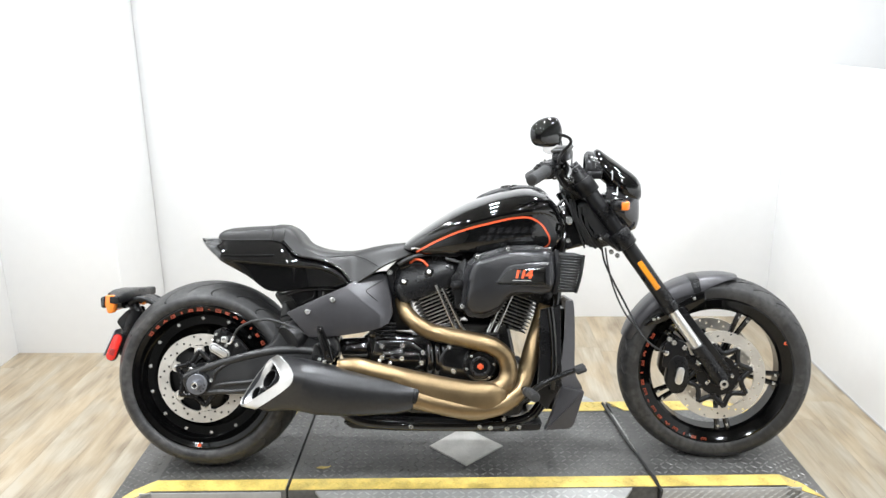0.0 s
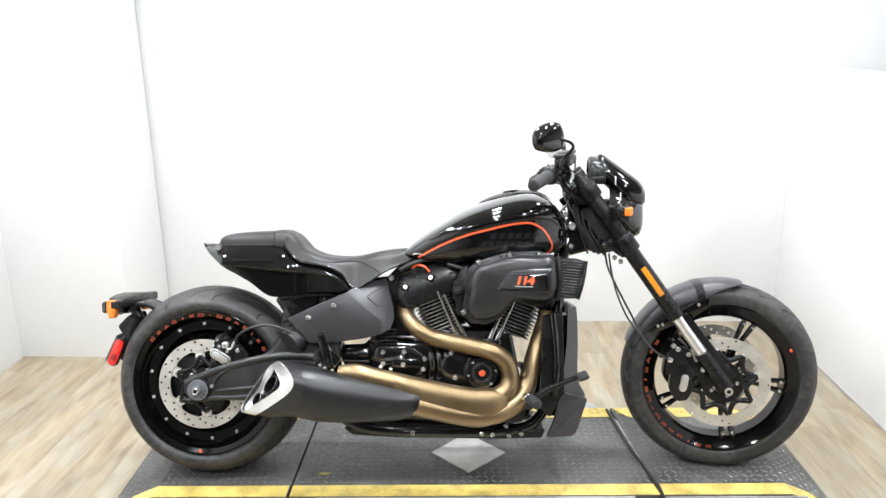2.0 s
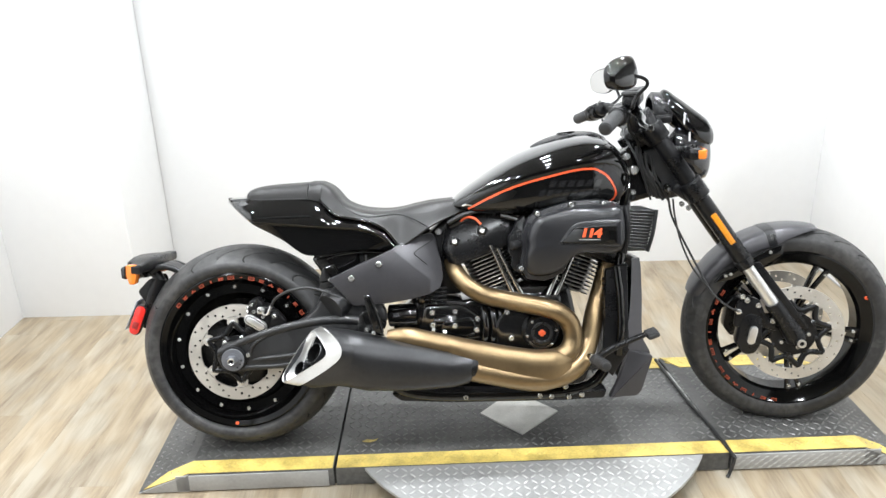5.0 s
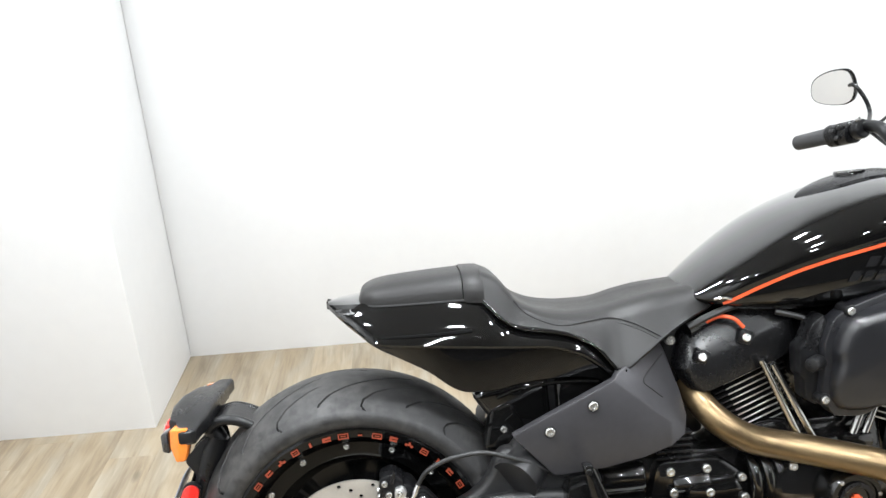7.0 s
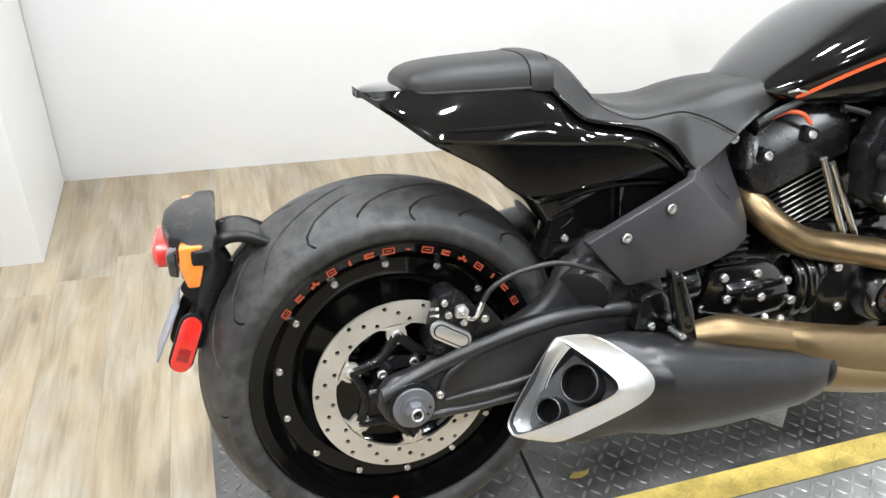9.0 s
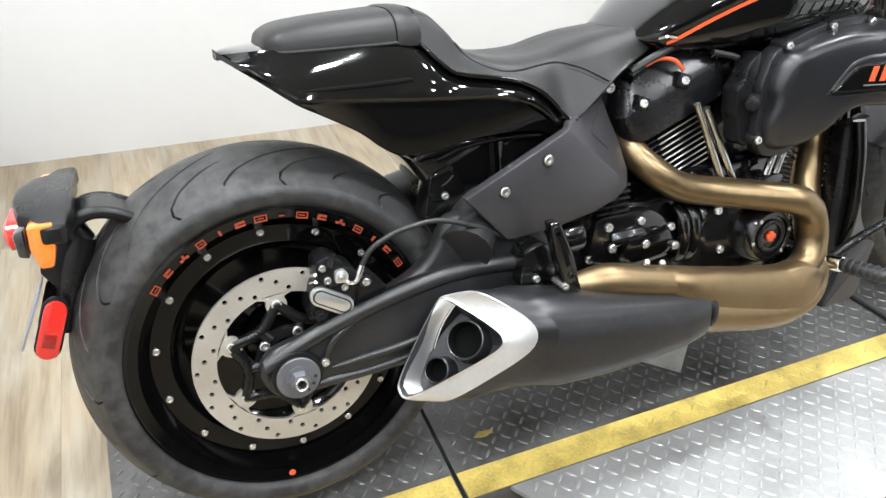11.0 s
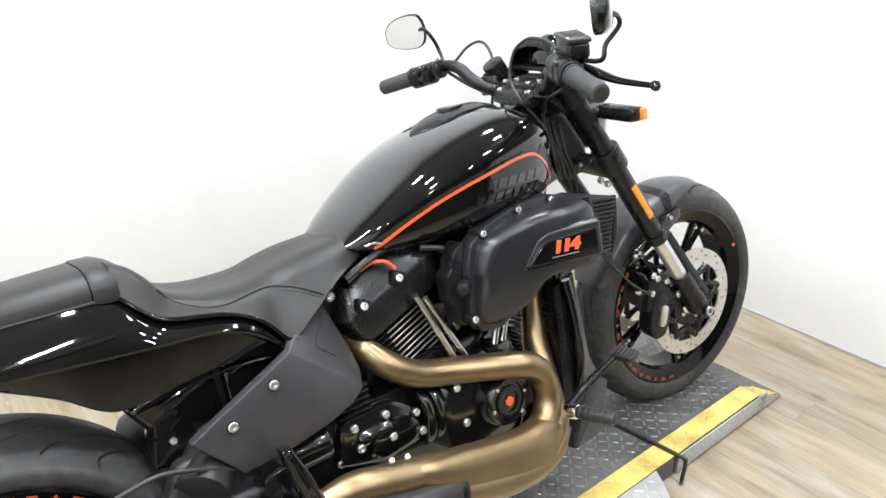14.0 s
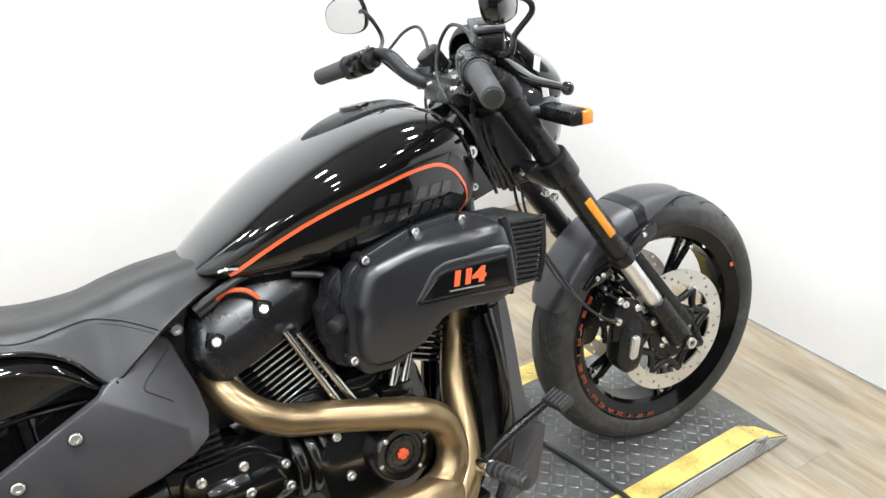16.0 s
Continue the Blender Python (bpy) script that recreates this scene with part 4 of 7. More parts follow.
pad = bpart("pillion_pad", ring_loft([pad_ring(*r) for r in smooth_line(pad_rows, 5)]), LEATHER, None, "black vinyl pillion pad", 45)
bpart("pad_piping", tube([(0.048, -0.064, 0.787), (0.075, -0.0805, 0.7855), (0.13, -0.0878, 0.7855), (0.21, -0.092, 0.7855), (0.238, -0.092, 0.7855)], 0.0026, 8), SEAM, pad)
bpart("pad_strap", ring_loft([pad_ring(*r) for r in [(0.238, 0.835, 0.783, 0.0925), (0.244, 0.837, 0.781, 0.0945), (0.268, 0.836, 0.779, 0.095), (0.276, 0.834, 0.777, 0.093)]]), LEATHER, pad, "vinyl strap across the pad", 45)

# seat
def seat_ring(x, zt, zs, ws, zb, hw):
    """Seat section: dished top, a sewn edge, and a skirt below it."""
    half = [(0, zt - 0.002), (ws * 0.35, zt - 0.001), (ws * 0.68, zt), (ws * 0.9, zt * 0.6 + zs * 0.4), (ws, zs), (ws * 0.72 + hw * 0.28, zs * 0.74 + zb * 0.26), (ws * 0.4 + hw * 0.6, zs * 0.42 + zb * 0.58),
            (hw * 0.92 + ws * 0.08, zs * 0.16 + zb * 0.84), (hw, zb + 0.005), (hw - 0.003, zb)]
    return [(x, y, z) for y, z in half] + [(x, 0, zb)] + [(x, -y, z) for y, z in reversed(half[1:])]


seat_rows = [(0.272, 0.834, 0.823, 0.078, 0.781, 0.093), (0.30, 0.820, 0.806, 0.086, 0.751, 0.104), (0.322, 0.798, 0.783, 0.094, 0.7335, 0.108), (0.345, 0.770, 0.757, 0.100, 0.7265, 0.113), (0.385, 0.751, 0.738, 0.107, 0.7195, 0.118),
             (0.43, 0.742, 0.724, 0.113, 0.7085, 0.124), (0.475, 0.740, 0.719, 0.113, 0.683, 0.131), (0.515, 0.744, 0.725, 0.101, 0.638, 0.143), (0.56, 0.754, 0.729, 0.104, 0.660, 0.139), (0.61, 0.763, 0.736, 0.102, 0.692, 0.126),
             (0.66, 0.768, 0.748, 0.094, 0.714, 0.107), (0.70, 0.772, 0.758, 0.084, 0.728, 0.092), (0.725, 0.775, 0.765, 0.074, 0.74, 0.08)]
fine_seat = smooth_line(seat_rows, 5)
seat = bpart("seat", ring_loft([seat_ring(*r) for r in fine_seat]), LEATHER, None, "black vinyl solo seat with a raised back", 34)
for s in (-1, 1):
    panel_seam = [(0.330, 0.0925, 0.778), (0.352, 0.1005, 0.752), (0.393, 0.1095, 0.732), (0.426, 0.1115, 0.7265), (0.470, 0.1045, 0.7297), (0.510, 0.0972, 0.7308), (0.546, 0.1072, 0.7212), (0.573, 0.1172, 0.7082), (0.597, 0.1275, 0.6940)]
    bpart("seam", tube([(x, s * (y + 0.0002), z) for x, y, z in panel_seam], 0.0017, 6, 4), SEAM, seat)
    bpart("seam", tube([(x - 0.002, s * (y + 0.0022), z - 0.0065) for x, y, z in panel_seam[3:]], 0.0010, 6, 4), SEAM, seat)
    bpart("seat_edge", tube([(r[0], s * (r[5] + 0.002), r[4] + 0.001) for r in fine_seat[0:38:2]], 0.0034, 10, 2), GLOSS, seat)

# side cover in charcoal
def fold(x, z):
    """How far out the cover's upper facet stands."""
    return 0.172 - 0.66 * (x - 0.492) - 0.55 * (z - 0.632)


def cover(s):
    """Rear blade, upper facet that folds in towards the seat, small front facet."""
    upper = [(x, z, fold(x, z)) for x, z in ((0.501, 0.640), (0.566, 0.663), (0.601, 0.668), (0.614, 0.664), (0.620, 0.648), (0.627, 0.616), (0.637, 0.580), (0.641, 0.536))]
    fl, fr = (0.492, 0.632, 0.172), (0.603, 0.535, 0.152)
    front = [fr, upper[-1], (0.630, 0.508, 0.146), (0.600, 0.492, 0.157)]
    rear = [(0.300, 0.549, 0.183), (0.372, 0.582, 0.182), (0.450, 0.615, 0.177), fl, fr, (0.600, 0.492, 0.157), (0.545, 0.480, 0.168), (0.470, 0.471, 0.177), (0.372, 0.467, 0.182)]
    bm = bmesh.new()
    seen = {}
    def v(p):
        if p not in seen:
            seen[p] = bm.verts.new((p[0], -p[2] * -s, p[1]))
        return seen[p]
    for poly in (rear, [fl, *upper, fr], front):
        bm.faces.new([v(p) for p in poly])
    bmesh.ops.recalc_face_normals(bm, faces=bm.faces)
    deep = bmesh.ops.extrude_face_region(bm, geom=bm.faces[:])
    moved = [e for e in deep["geom"] if isinstance(e, bmesh.types.BMVert)]
    bmesh.ops.translate(bm, vec=(0, -s * 0.022, 0), verts=moved)
    sharp = [e for e in bm.edges if len(e.link_faces) == 2 and e.calc_face_angle(0) > 0.25]
    bmesh.ops.bevel(bm, geom=sharp, offset=0.003, segments=2, affect="EDGES", profile=0.5)
    return bm


for s in (-1, 1):
    sc = bpart("side_cover", cover(s), MATTE, None, "charcoal matte side cover", 30)
    if s < 0:
        # Dark tube on the facet draws the shade of a recessed chevron.
        bpart("notch_shade_line", tube([(x, -fold(x, z) - 0.0002, z) for x, z in ((0.611, 0.648), (0.588, 0.636), (0.562, 0.622), (0.557, 0.612), (0.572, 0.598), (0.592, 0.580))], 0.0016, 6, 3), SEAM, sc)
        for p in ((0.368, -0.1825, 0.551), (0.450, -0.1775, 0.590)):
            bpart("grommet", rod((p[0], p[1] + 0.004, p[2]), (p[0], p[1] - 0.001, p[2]), 0.0115, 0.0115, 24), SEAM, sc)
            bolt(p, sc, r=0.009, h=0.005)
bolt((0.630, -0.075, 0.672), bike, r=0.011, h=0.010)
# frame rails and battery box behind the cover
for s in (-1, 1):
    rail = [(0.66, s * 0.085, 0.69), (0.80, s * 0.05, 0.735), (1.05, s * 0.035, 0.80), (1.24, s * 0.03, 0.86)]
    fr = bpart("frame_rail", tube(rail, 0.017, 12, 6), GLOSS, None, "gloss black tubular frame")
    bpart("down_tube", tube([(1.24, s * 0.03, 0.84), (1.205, s * 0.07, 0.72), (1.185, s * 0.10, 0.55), (1.165, s * 0.11, 0.36), (1.13, s * 0.11, 0.22), (1.03, s * 0.115, 0.165), (0.75, s * 0.12, 0.16), (0.52, s * 0.12, 0.18), (0.43, s * 0.12, 0.27), (0.41, s * 0.12, 0.40), (0.44, s * 0.12, 0.50)], 0.018, 12, 6), GLOSS, fr)
bpart("battery_box", box((0.40, 0, 0.56), (0.20, 0.17, 0.15), 0.012), PLASTIC)
bpart("shock_mount", slab(corner_outline([(0.255, 0.50), (0.27, 0.575), (0.31, 0.59), (0.345, 0.52), (0.33, 0.48)], 0.01), -0.110, -0.06, 0.008), GLOSS)
bolt((0.294, -0.110, 0.537), bike, r=0.0065, h=0.006)
bpart("electronics_tray", slab(corner_outline([(0.305, 0.50), (0.238, 0.603), (0.26, 0.618), (0.33, 0.63), (0.385, 0.63), (0.39, 0.50)], 0.014), -0.104, 0.06, 0.014, seg=4), GLOSS)
bpart("battery_tray", slab(corner_outline([(0.402, 0.49), (0.398, 0.62), (0.49, 0.625), (0.51, 0.60), (0.48, 0.49)], 0.014), -0.103, -0.06, 0.012, seg=4), GLOSS)
bpart("tray_lip", tube([(0.285, -0.108, 0.598), (0.33, -0.1085, 0.612), (0.40, -0.109, 0.618), (0.48, -0.110, 0.614)], 0.004, 8, 4), GLOSS)

# tail light bracket
bracket = bpart("plate_bracket", tube([(-0.255, -0.02, 0.545), (-0.27, -0.02, 0.51), (-0.292, -0.02, 0.45), (-0.31, -0.02, 0.40)], [0.020, 0.024, 0.020, 0.014], 12), PLASTIC, None, "black number plate bracket")
bpart("bracket_arm", tube([(0.10, 0.15, 0.40), (-0.02, 0.155, 0.46), (-0.12, 0.10, 0.53), (-0.17, 0.0, 0.548)], 0.008, 8), PLASTIC, bracket)
for s in (-1, 1):
    bpart("bracket_plate", slab(corner_outline([(-0.325, 0.505), (-0.285, 0.545), (-0.252, 0.555), (-0.245, 0.52), (-0.262, 0.46), (-0.285, 0.445)], 0.012), s * 0.034, s * 0.028, 0.002), PLASTIC, bracket)
def across(y, xc, zc, hx, hz, power=3.0, count=24):
    return [(x, y, z) for _, x, z in superring(0, xc, zc, hx, hz, power, count)]


lamp_rows = [(-0.150, -0.279, 0.590, 0.010, 0.009), (-0.146, -0.281, 0.591, 0.018, 0.014), (-0.108, -0.284, 0.594, 0.024, 0.016), (-0.096, -0.290, 0.595, 0.034, 0.018), (-0.03, -0.296, 0.598, 0.039, 0.020), (0.03, -0.296, 0.598, 0.039, 0.020),
             (0.096, -0.290, 0.595, 0.034, 0.018), (0.108, -0.280, 0.596, 0.022, 0.016), (0.146, -0.272, 0.597, 0.017, 0.014), (0.150, -0.270, 0.597, 0.010, 0.009)]
tail_lamp = bpart("tail_lamp", ring_loft([across(y, x, z, hx, hz, 5.0, 32) for y, x, z, hx, hz in lamp_rows]), PLASTIC, None, "black tail lamp housing", 30)
bpart("lamp_neck", tube([(-0.29, -0.02, 0.585), (-0.27, -0.02, 0.565), (-0.255, -0.02, 0.535)], [0.020, 0.018, 0.018], 12), PLASTIC, tail_lamp)
for y in (-0.05, 0.03):
    bpart("lamp_arch", tube([(-0.268, y, 0.565), (-0.258, y, 0.577), (-0.235, y, 0.585), (-0.205, y, 0.579), (-0.165, y, 0.556), (-0.13, y, 0.520)], [0.009, 0.010, 0.010, 0.010, 0.009, 0.008], 10, 5), PLASTIC, tail_lamp)
bpart("arch_skin", ring_loft([[(x, -0.05, z), (x, 0.03, z), (x, 0.03, z - 0.006), (x, -0.05, z - 0.006)] for x, z in smooth_line([(-0.262, 0.580), (-0.236, 0.594), (-0.205, 0.587), (-0.165, 0.560)], 4)]), PLASTIC, tail_lamp)
bpart("lens_surround", ring_loft([superring(x, 0, 0.572, h, z, 4.0, 24) for x, h, z in ((-0.29, 0.066, 0.022), (-0.326, 0.064, 0.023))]), PLASTIC, tail_lamp)
bpart("red_lens", ring_loft([superring(x, 0, 0.566, h, z, 3.6, 24) for x, h, z in ((-0.324, 0.058, 0.023), (-0.346, 0.056, 0.023), (-0.352, 0.048, 0.016))]), RED, tail_lamp, "red tail lamp lens")
for s in (-1, 1):
    near, far = s * 0.114, s * 0.148
    bpart("turn_lens", slab(corner_outline([(-0.276, 0.606), (-0.309, 0.606), (-0.311, 0.574), (-0.303, 0.546), (-0.287, 0.546), (-0.279, 0.574)], 0.004), near, far, 0.004, seg=2), AMBER, tail_lamp, "amber turn signal lens")
    bpart("clear_lens", slab(corner_outline([(-0.312, 0.604), (-0.327, 0.598), (-0.326, 0.566), (-0.313, 0.562)], 0.004), near, far - s * 0.004, 0.003, seg=2), SMOKE, tail_lamp, "clear lens over a dark reflector")
bpart("number_plate", box((-0.350, 0.01, 0.43), (0.003, 0.09, 0.10), 0.001, Matrix.Rotation(radians(26), 4, "Y")), PLATE_GREY, None, "bare number plate mount on the tail bracket")
for s in (-1, 1):
    rf = bpart("side_reflector", capsule((-0.3235, 0.418), 0.062, 0.016, s * 0.060, s * 0.050, 68), RED, None, "red side reflector")
    bpart("reflector_prism", box((-0.3295, s * 0.0604, 0.403), (0.018, 0.0016, 0.022), 0.0005, Matrix.Rotation(radians(22), 4, "Y")), DEEP_RED, rf, "darker prism field")
    bpart("reflector_rim", capsule((-0.3235, 0.418), 0.064, 0.019, s * 0.051, s * 0.042, 68), PLASTIC, rf)
    bpart("reflector_arm", tube([(-0.318, s * 0.045, 0.425), (-0.305, s * 0.03, 0.45), (-0.285, 0, 0.48)], 0.008, 8), PLASTIC, rf)

# fuel tank
TX = np.array([0.668, 0.70, 0.74, 0.80, 0.86, 0.92, 0.98, 1.04, 1.10, 1.15, 1.19, 1.215, 1.228])
TT = np.array([0.760, 0.789, 0.818, 0.858, 0.893, 0.919, 0.939, 0.953, 0.957, 0.945, 0.910, 0.870, 0.835])
TB = np.array([0.750, 0.738, 0.730, 0.728, 0.728, 0.730, 0.734, 0.738, 0.744, 0.752, 0.765, 0.785, 0.805])
TW = np.array([0.080, 0.106, 0.129, 0.152, 0.170, 0.183, 0.190, 0.191, 0.185, 0.169, 0.140, 0.103, 0.06])


def tank_at(x):
    return tuple(float(np.interp(x, tx_fine, c)) for c in (tt_fine, tb_fine, tw_fine))


fine = np.array(smooth_line(list(zip(TX, TT, TB, TW)), 6))
tx_fine, tt_fine, tb_fine, tw_fine = fine.T


CREASE_X = [0.668, 0.70, 0.78, 0.84, 0.90, 0.952, 1.0, 1.036, 1.075, 1.12, 1.16, 1.20, 1.228]
CREASE_Z = [0.752, 0.750, 0.788, 0.814, 0.834, 0.847, 0.858, 0.865, 0.871, 0.874, 0.868, 0.835, 0.812]


def tank_side(x, z, lift=0.0):
    """The right flank's place at that x and z."""
    zt, zb, hw = tank_at(x)
    crease = float(np.interp(x, CREASE_X, CREASE_Z))
    if z > crease:
        v = min((z - crease) / (zt - crease), 0.9995) if zt > crease else 0.9995
        y = hw * (1 - v ** 2.6) ** 0.5
    else:
        u = max((z - zb) / max(crease - zb, 1e-4), 0)
        step = min((crease - z) / 0.012, 1.0)
        y = hw - 0.0045 * step * step * (3 - 2 * step) - 0.16 * hw * max(0, 0.5 - u) ** 2 * 4
    return (x, -(y + lift), z)


def tank_ring(x, count=18):
    zt, zb, hw = tank_at(x)
    half = []
    crease = min(float(np.interp(x, CREASE_X, CREASE_Z)), zt - 0.004)
    low = [zb + (crease - 0.013 - zb) * k / 5 for k in range(6)] + [crease - 0.009, crease - 0.005, crease - 0.002]
    levels = low + [crease + (zt - crease) * math.sin(math.pi / 2 * k / count) for k in range(count + 1)]
    for k, z in enumerate(levels):
        half.append((-tank_side(x, z)[1] if k < len(levels) - 1 else 0.0, z))
    return [(x, y, z) for y, z in half] + [(x, -y, z) for y, z in reversed(half[:-1])] + [(x, -hw * 0.4, zb - 0.002), (x, hw * 0.4, zb - 0.002)]


tank = bpart("fuel_tank", ring_loft([tank_ring(x) for x in np.linspace(0.668, 1.228, 46)]), GLOSS, None, "gloss black fuel tank with an orange stripe", 60)
stripe = [(0.722, 0.742), (0.78, 0.773), (0.84, 0.800), (0.90, 0.820), (0.952, 0.833), (1.0, 0.844), (1.036, 0.851), (1.075, 0.854), (1.10, 0.850), (1.129, 0.833), (1.150, 0.806), (1.161, 0.782), (1.158, 0.765), (1.142, 0.752)]
line = [tuple(q) for q in smooth_line(stripe, 8)]


def ribbon(line2d, width, lift):
    """A painted band that follows the tank's flank."""
    bm = bmesh.new()
    rows2 = []
    for i, q in enumerate(line2d):
        a, b = Vector(line2d[max(i - 1, 0)]), Vector(line2d[min(i + 1, len(line2d) - 1)])
        d = (b - a).normalized()
        nx, nz = -d.y, d.x
        rows2.append([bm.verts.new(tank_side(q[0] + nx * w, q[1] + nz * w, lift)) for w in (-width, -width * 0.33, width * 0.33, width)])
    for a, b in zip(rows2, rows2[1:]):
        for i in range(3):
            bm.faces.new((a[i], a[i + 1], b[i + 1], b[i]))
    return bm


bpart("orange_stripe", ribbon(line, 0.0032, 0.0012), ORANGE, tank, "orange pinstripe")
bpart("grey_band", ribbon([tuple(q) for q in smooth_line([(1.118, 0.858), (1.15, 0.835), (1.172, 0.80), (1.176, 0.775), (1.165, 0.757)], 6)], 0.012, 0.0007), MUFFLER, tank, "grey band beside the stripe")
for za, zb2, xa, xb, n in ((0.822, 0.803, 0.955, 1.115, 6), (0.796, 0.777, 0.925, 1.11, 8)):
    for k in range(n):
        x0 = xa + (xb - xa) * k / n
        x1 = x0 + (xb - xa) / n * 0.72
        bm = bmesh.new()
        g = [[bm.verts.new(tank_side(x + 0.010 * (zz - zb2) / 0.02, zz, 0.0009)) for x in np.linspace(x0, x1, 4)] for zz in np.linspace(zb2, za, 4)]
        for i in range(3):
            for j in range(3):
                bm.faces.new((g[i][j], g[i][j + 1], g[i + 1][j + 1], g[i + 1][j]))
        bpart("tank_lettering", bm, GHOST, tank, "dark grey lettering block")
con = []
for x, hw, rise in smooth_line([(0.926, 0.010, 0.003), (0.942, 0.030, 0.008), (0.970, 0.046, 0.011), (1.01, 0.056, 0.012), (1.07, 0.058, 0.011), (1.13, 0.050, 0.010), (1.172, 0.034, 0.008), (1.188, 0.020, 0.004)], 4):
    zt = tank_at(x)[0]
    con.append([(x, hw * c, zt - 0.012 * c * c + (rise if abs(c) < 0.93 else -0.004)) for c in (-1.0, -0.92, -0.6, 0, 0.6, 0.92, 1.0)] + [(x, 0, zt - 0.02)])
console = bpart("tank_console", ring_loft(con), BLACK, tank, "satin black tank console")
bpart("fuel_cap", rod((1.04, -0.0, 0.955), (1.039, -0.0, 0.9670), 0.030, 0.029, 32, None, 0.002), GLOSS, console)
bpart("tank_badge", tube([tank_side(0.706, 0.752, 0.002), tank_side(0.72, 0.755, 0.002), tank_side(0.735, 0.752, 0.002)], 0.003, 8), CHROME, tank)

# engine
engine = bpart("engine", slab(corner_outline([(0.50, 0.20), (0.48, 0.40), (0.56, 0.47), (0.72, 0.455), (0.80, 0.50), (1.03, 0.50), (1.05, 0.40), (1.07, 0.24), (1.04, 0.175), (0.60, 0.175)], 0.03), -0.105, 0.12, 0.012), ENGINE, None, "gloss black V-twin engine")

bpart("cam_cover", slab(corner_outline([(0.80, 0.30), (0.79, 0.40), (0.84, 0.45), (0.92, 0.465), (1.0, 0.45), (1.03, 0.38), (1.01, 0.30), (0.93, 0.255), (0.84, 0.265)], 0.03), -0.155, -0.10, 0.012), ENGINE, engine)
timer = bpart("timer_cover", lathe([(-0.15, 0.0), (-0.15, 0.058), (-0.175, 0.056), (-0.19, 0.052), (-0.196, 0.048), (-0.196, 0.041), (-0.192, 0.039), (-0.192, 0.034), (-0.196, 0.033), (-0.196, 0.024), (-0.192, 0.023), (-0.192, 0.0)], (0.93, 0, 0.371), 48, None, False), ENGINE, engine, "round black timer cover with an orange emblem")
bpart("timer_ring", lathe([(-0.1965, 0.024), (-0.1975, 0.026), (-0.1975, 0.031), (-0.1965, 0.033)], (0.93, 0, 0.371), 48), MUFFLER, timer)
emblem = box((0.93, -0.195, 0.371), (0.021, 0.006, 0.011), 0.002)
box((0.93, -0.195, 0.371), (0.011, 0.006, 0.020), 0.002, None, emblem)
bpart("emblem", emblem, ORANGE, timer, "small orange emblem")
for a in (10, 130, 190, 310):
    bolt((0.93 + 0.045 * math.cos(radians(a)), -0.196, 0.371 + 0.045 * math.sin(radians(a))), timer, r=0.0042, h=0.002)
bpart("gear_cover", slab(corner_outline([(0.56, 0.365), (0.58, 0.45), (0.70, 0.45), (0.765, 0.40), (0.755, 0.345), (0.66, 0.335)], 0.02), -0.128, -0.10, 0.008), ENGINE, engine)
bpart("starter", rod((0.47, -0.09, 0.415), (0.56, -0.1, 0.42), 0.035, 0.035, 20, None, 0.006), ENGINE, engine)
bpart("solenoid", rod((0.63, -0.115, 0.372), (0.735, -0.128, 0.376), 0.022, 0.022, 18, None, 0.006), ENGINE, engine)
bpart("oil_pipe", rod((0.61, -0.12, 0.40), (0.68, -0.13, 0.405), 0.018, 0.018, 18, None, 0.005), ENGINE, engine)
bpart("gear_housing", box((0.60, -0.09, 0.48), (0.08, 0.05, 0.06), 0.008), ENGINE, engine)
for i in range(5):
    bpart("housing_fin", box((0.615, -0.118, 0.455 + 0.012 * i), (0.07, 0.02, 0.005), 0.001), BLACK, engine)
bpart("side_box", slab(corner_outline([(0.625, 0.372), (0.635, 0.405), (0.725, 0.412), (0.74, 0.385), (0.72, 0.36), (0.65, 0.352)], 0.012), -0.15, -0.12, 0.006), GLOSS, engine)
for x in (0.765, 0.790, 0.815):
    bpart("case_rib", tube([(x - 0.004, -0.118, 0.438), (x, -0.136, 0.420), (x + 0.003, -0.140, 0.385), (x, -0.136, 0.350), (x - 0.006, -0.120, 0.332)], [0.009, 0.012, 0.013, 0.012, 0.009], 12, 4), ENGINE, engine)
for bx, bz, by in ((0.604, 0.429, -0.128), (0.674, 0.430, -0.129), (0.605, 0.392, -0.139), (0.672, 0.391, -0.148), (0.738, 0.376, -0.15), (0.742, 0.407, -0.130), (0.843, 0.349, -0.155), (0.569, 0.371, -0.12), (0.415, 0.402, -0.19), (0.83, 0.43, -0.155), (0.80, 0.47, -0.11)):
    bolt((bx, by, bz), engine, r=0.0085, h=0.007)
pan = bmesh.new()
slab(corner_outline([(0.47, 0.175), (0.50, 0.152), (0.65, 0.143), (1.0, 0.138), (1.13, 0.142), (1.14, 0.17), (0.6, 0.19)], 0.008), -0.13, 0.13, 0.006, pan)
bpart("skid_rail", pan, BLACK, None, "black lower frame rail")
for p in ((1.01, -0.135, 0.185), (1.035, -0.14, 0.235), (0.965, -0.135, 0.155), (1.02, -0.135, 0.152), (1.06, -0.135, 0.158), (0.70, -0.133, 0.16), (0.93, -0.133, 0.158)):
    bolt(p, engine, r=0.008, h=0.006)


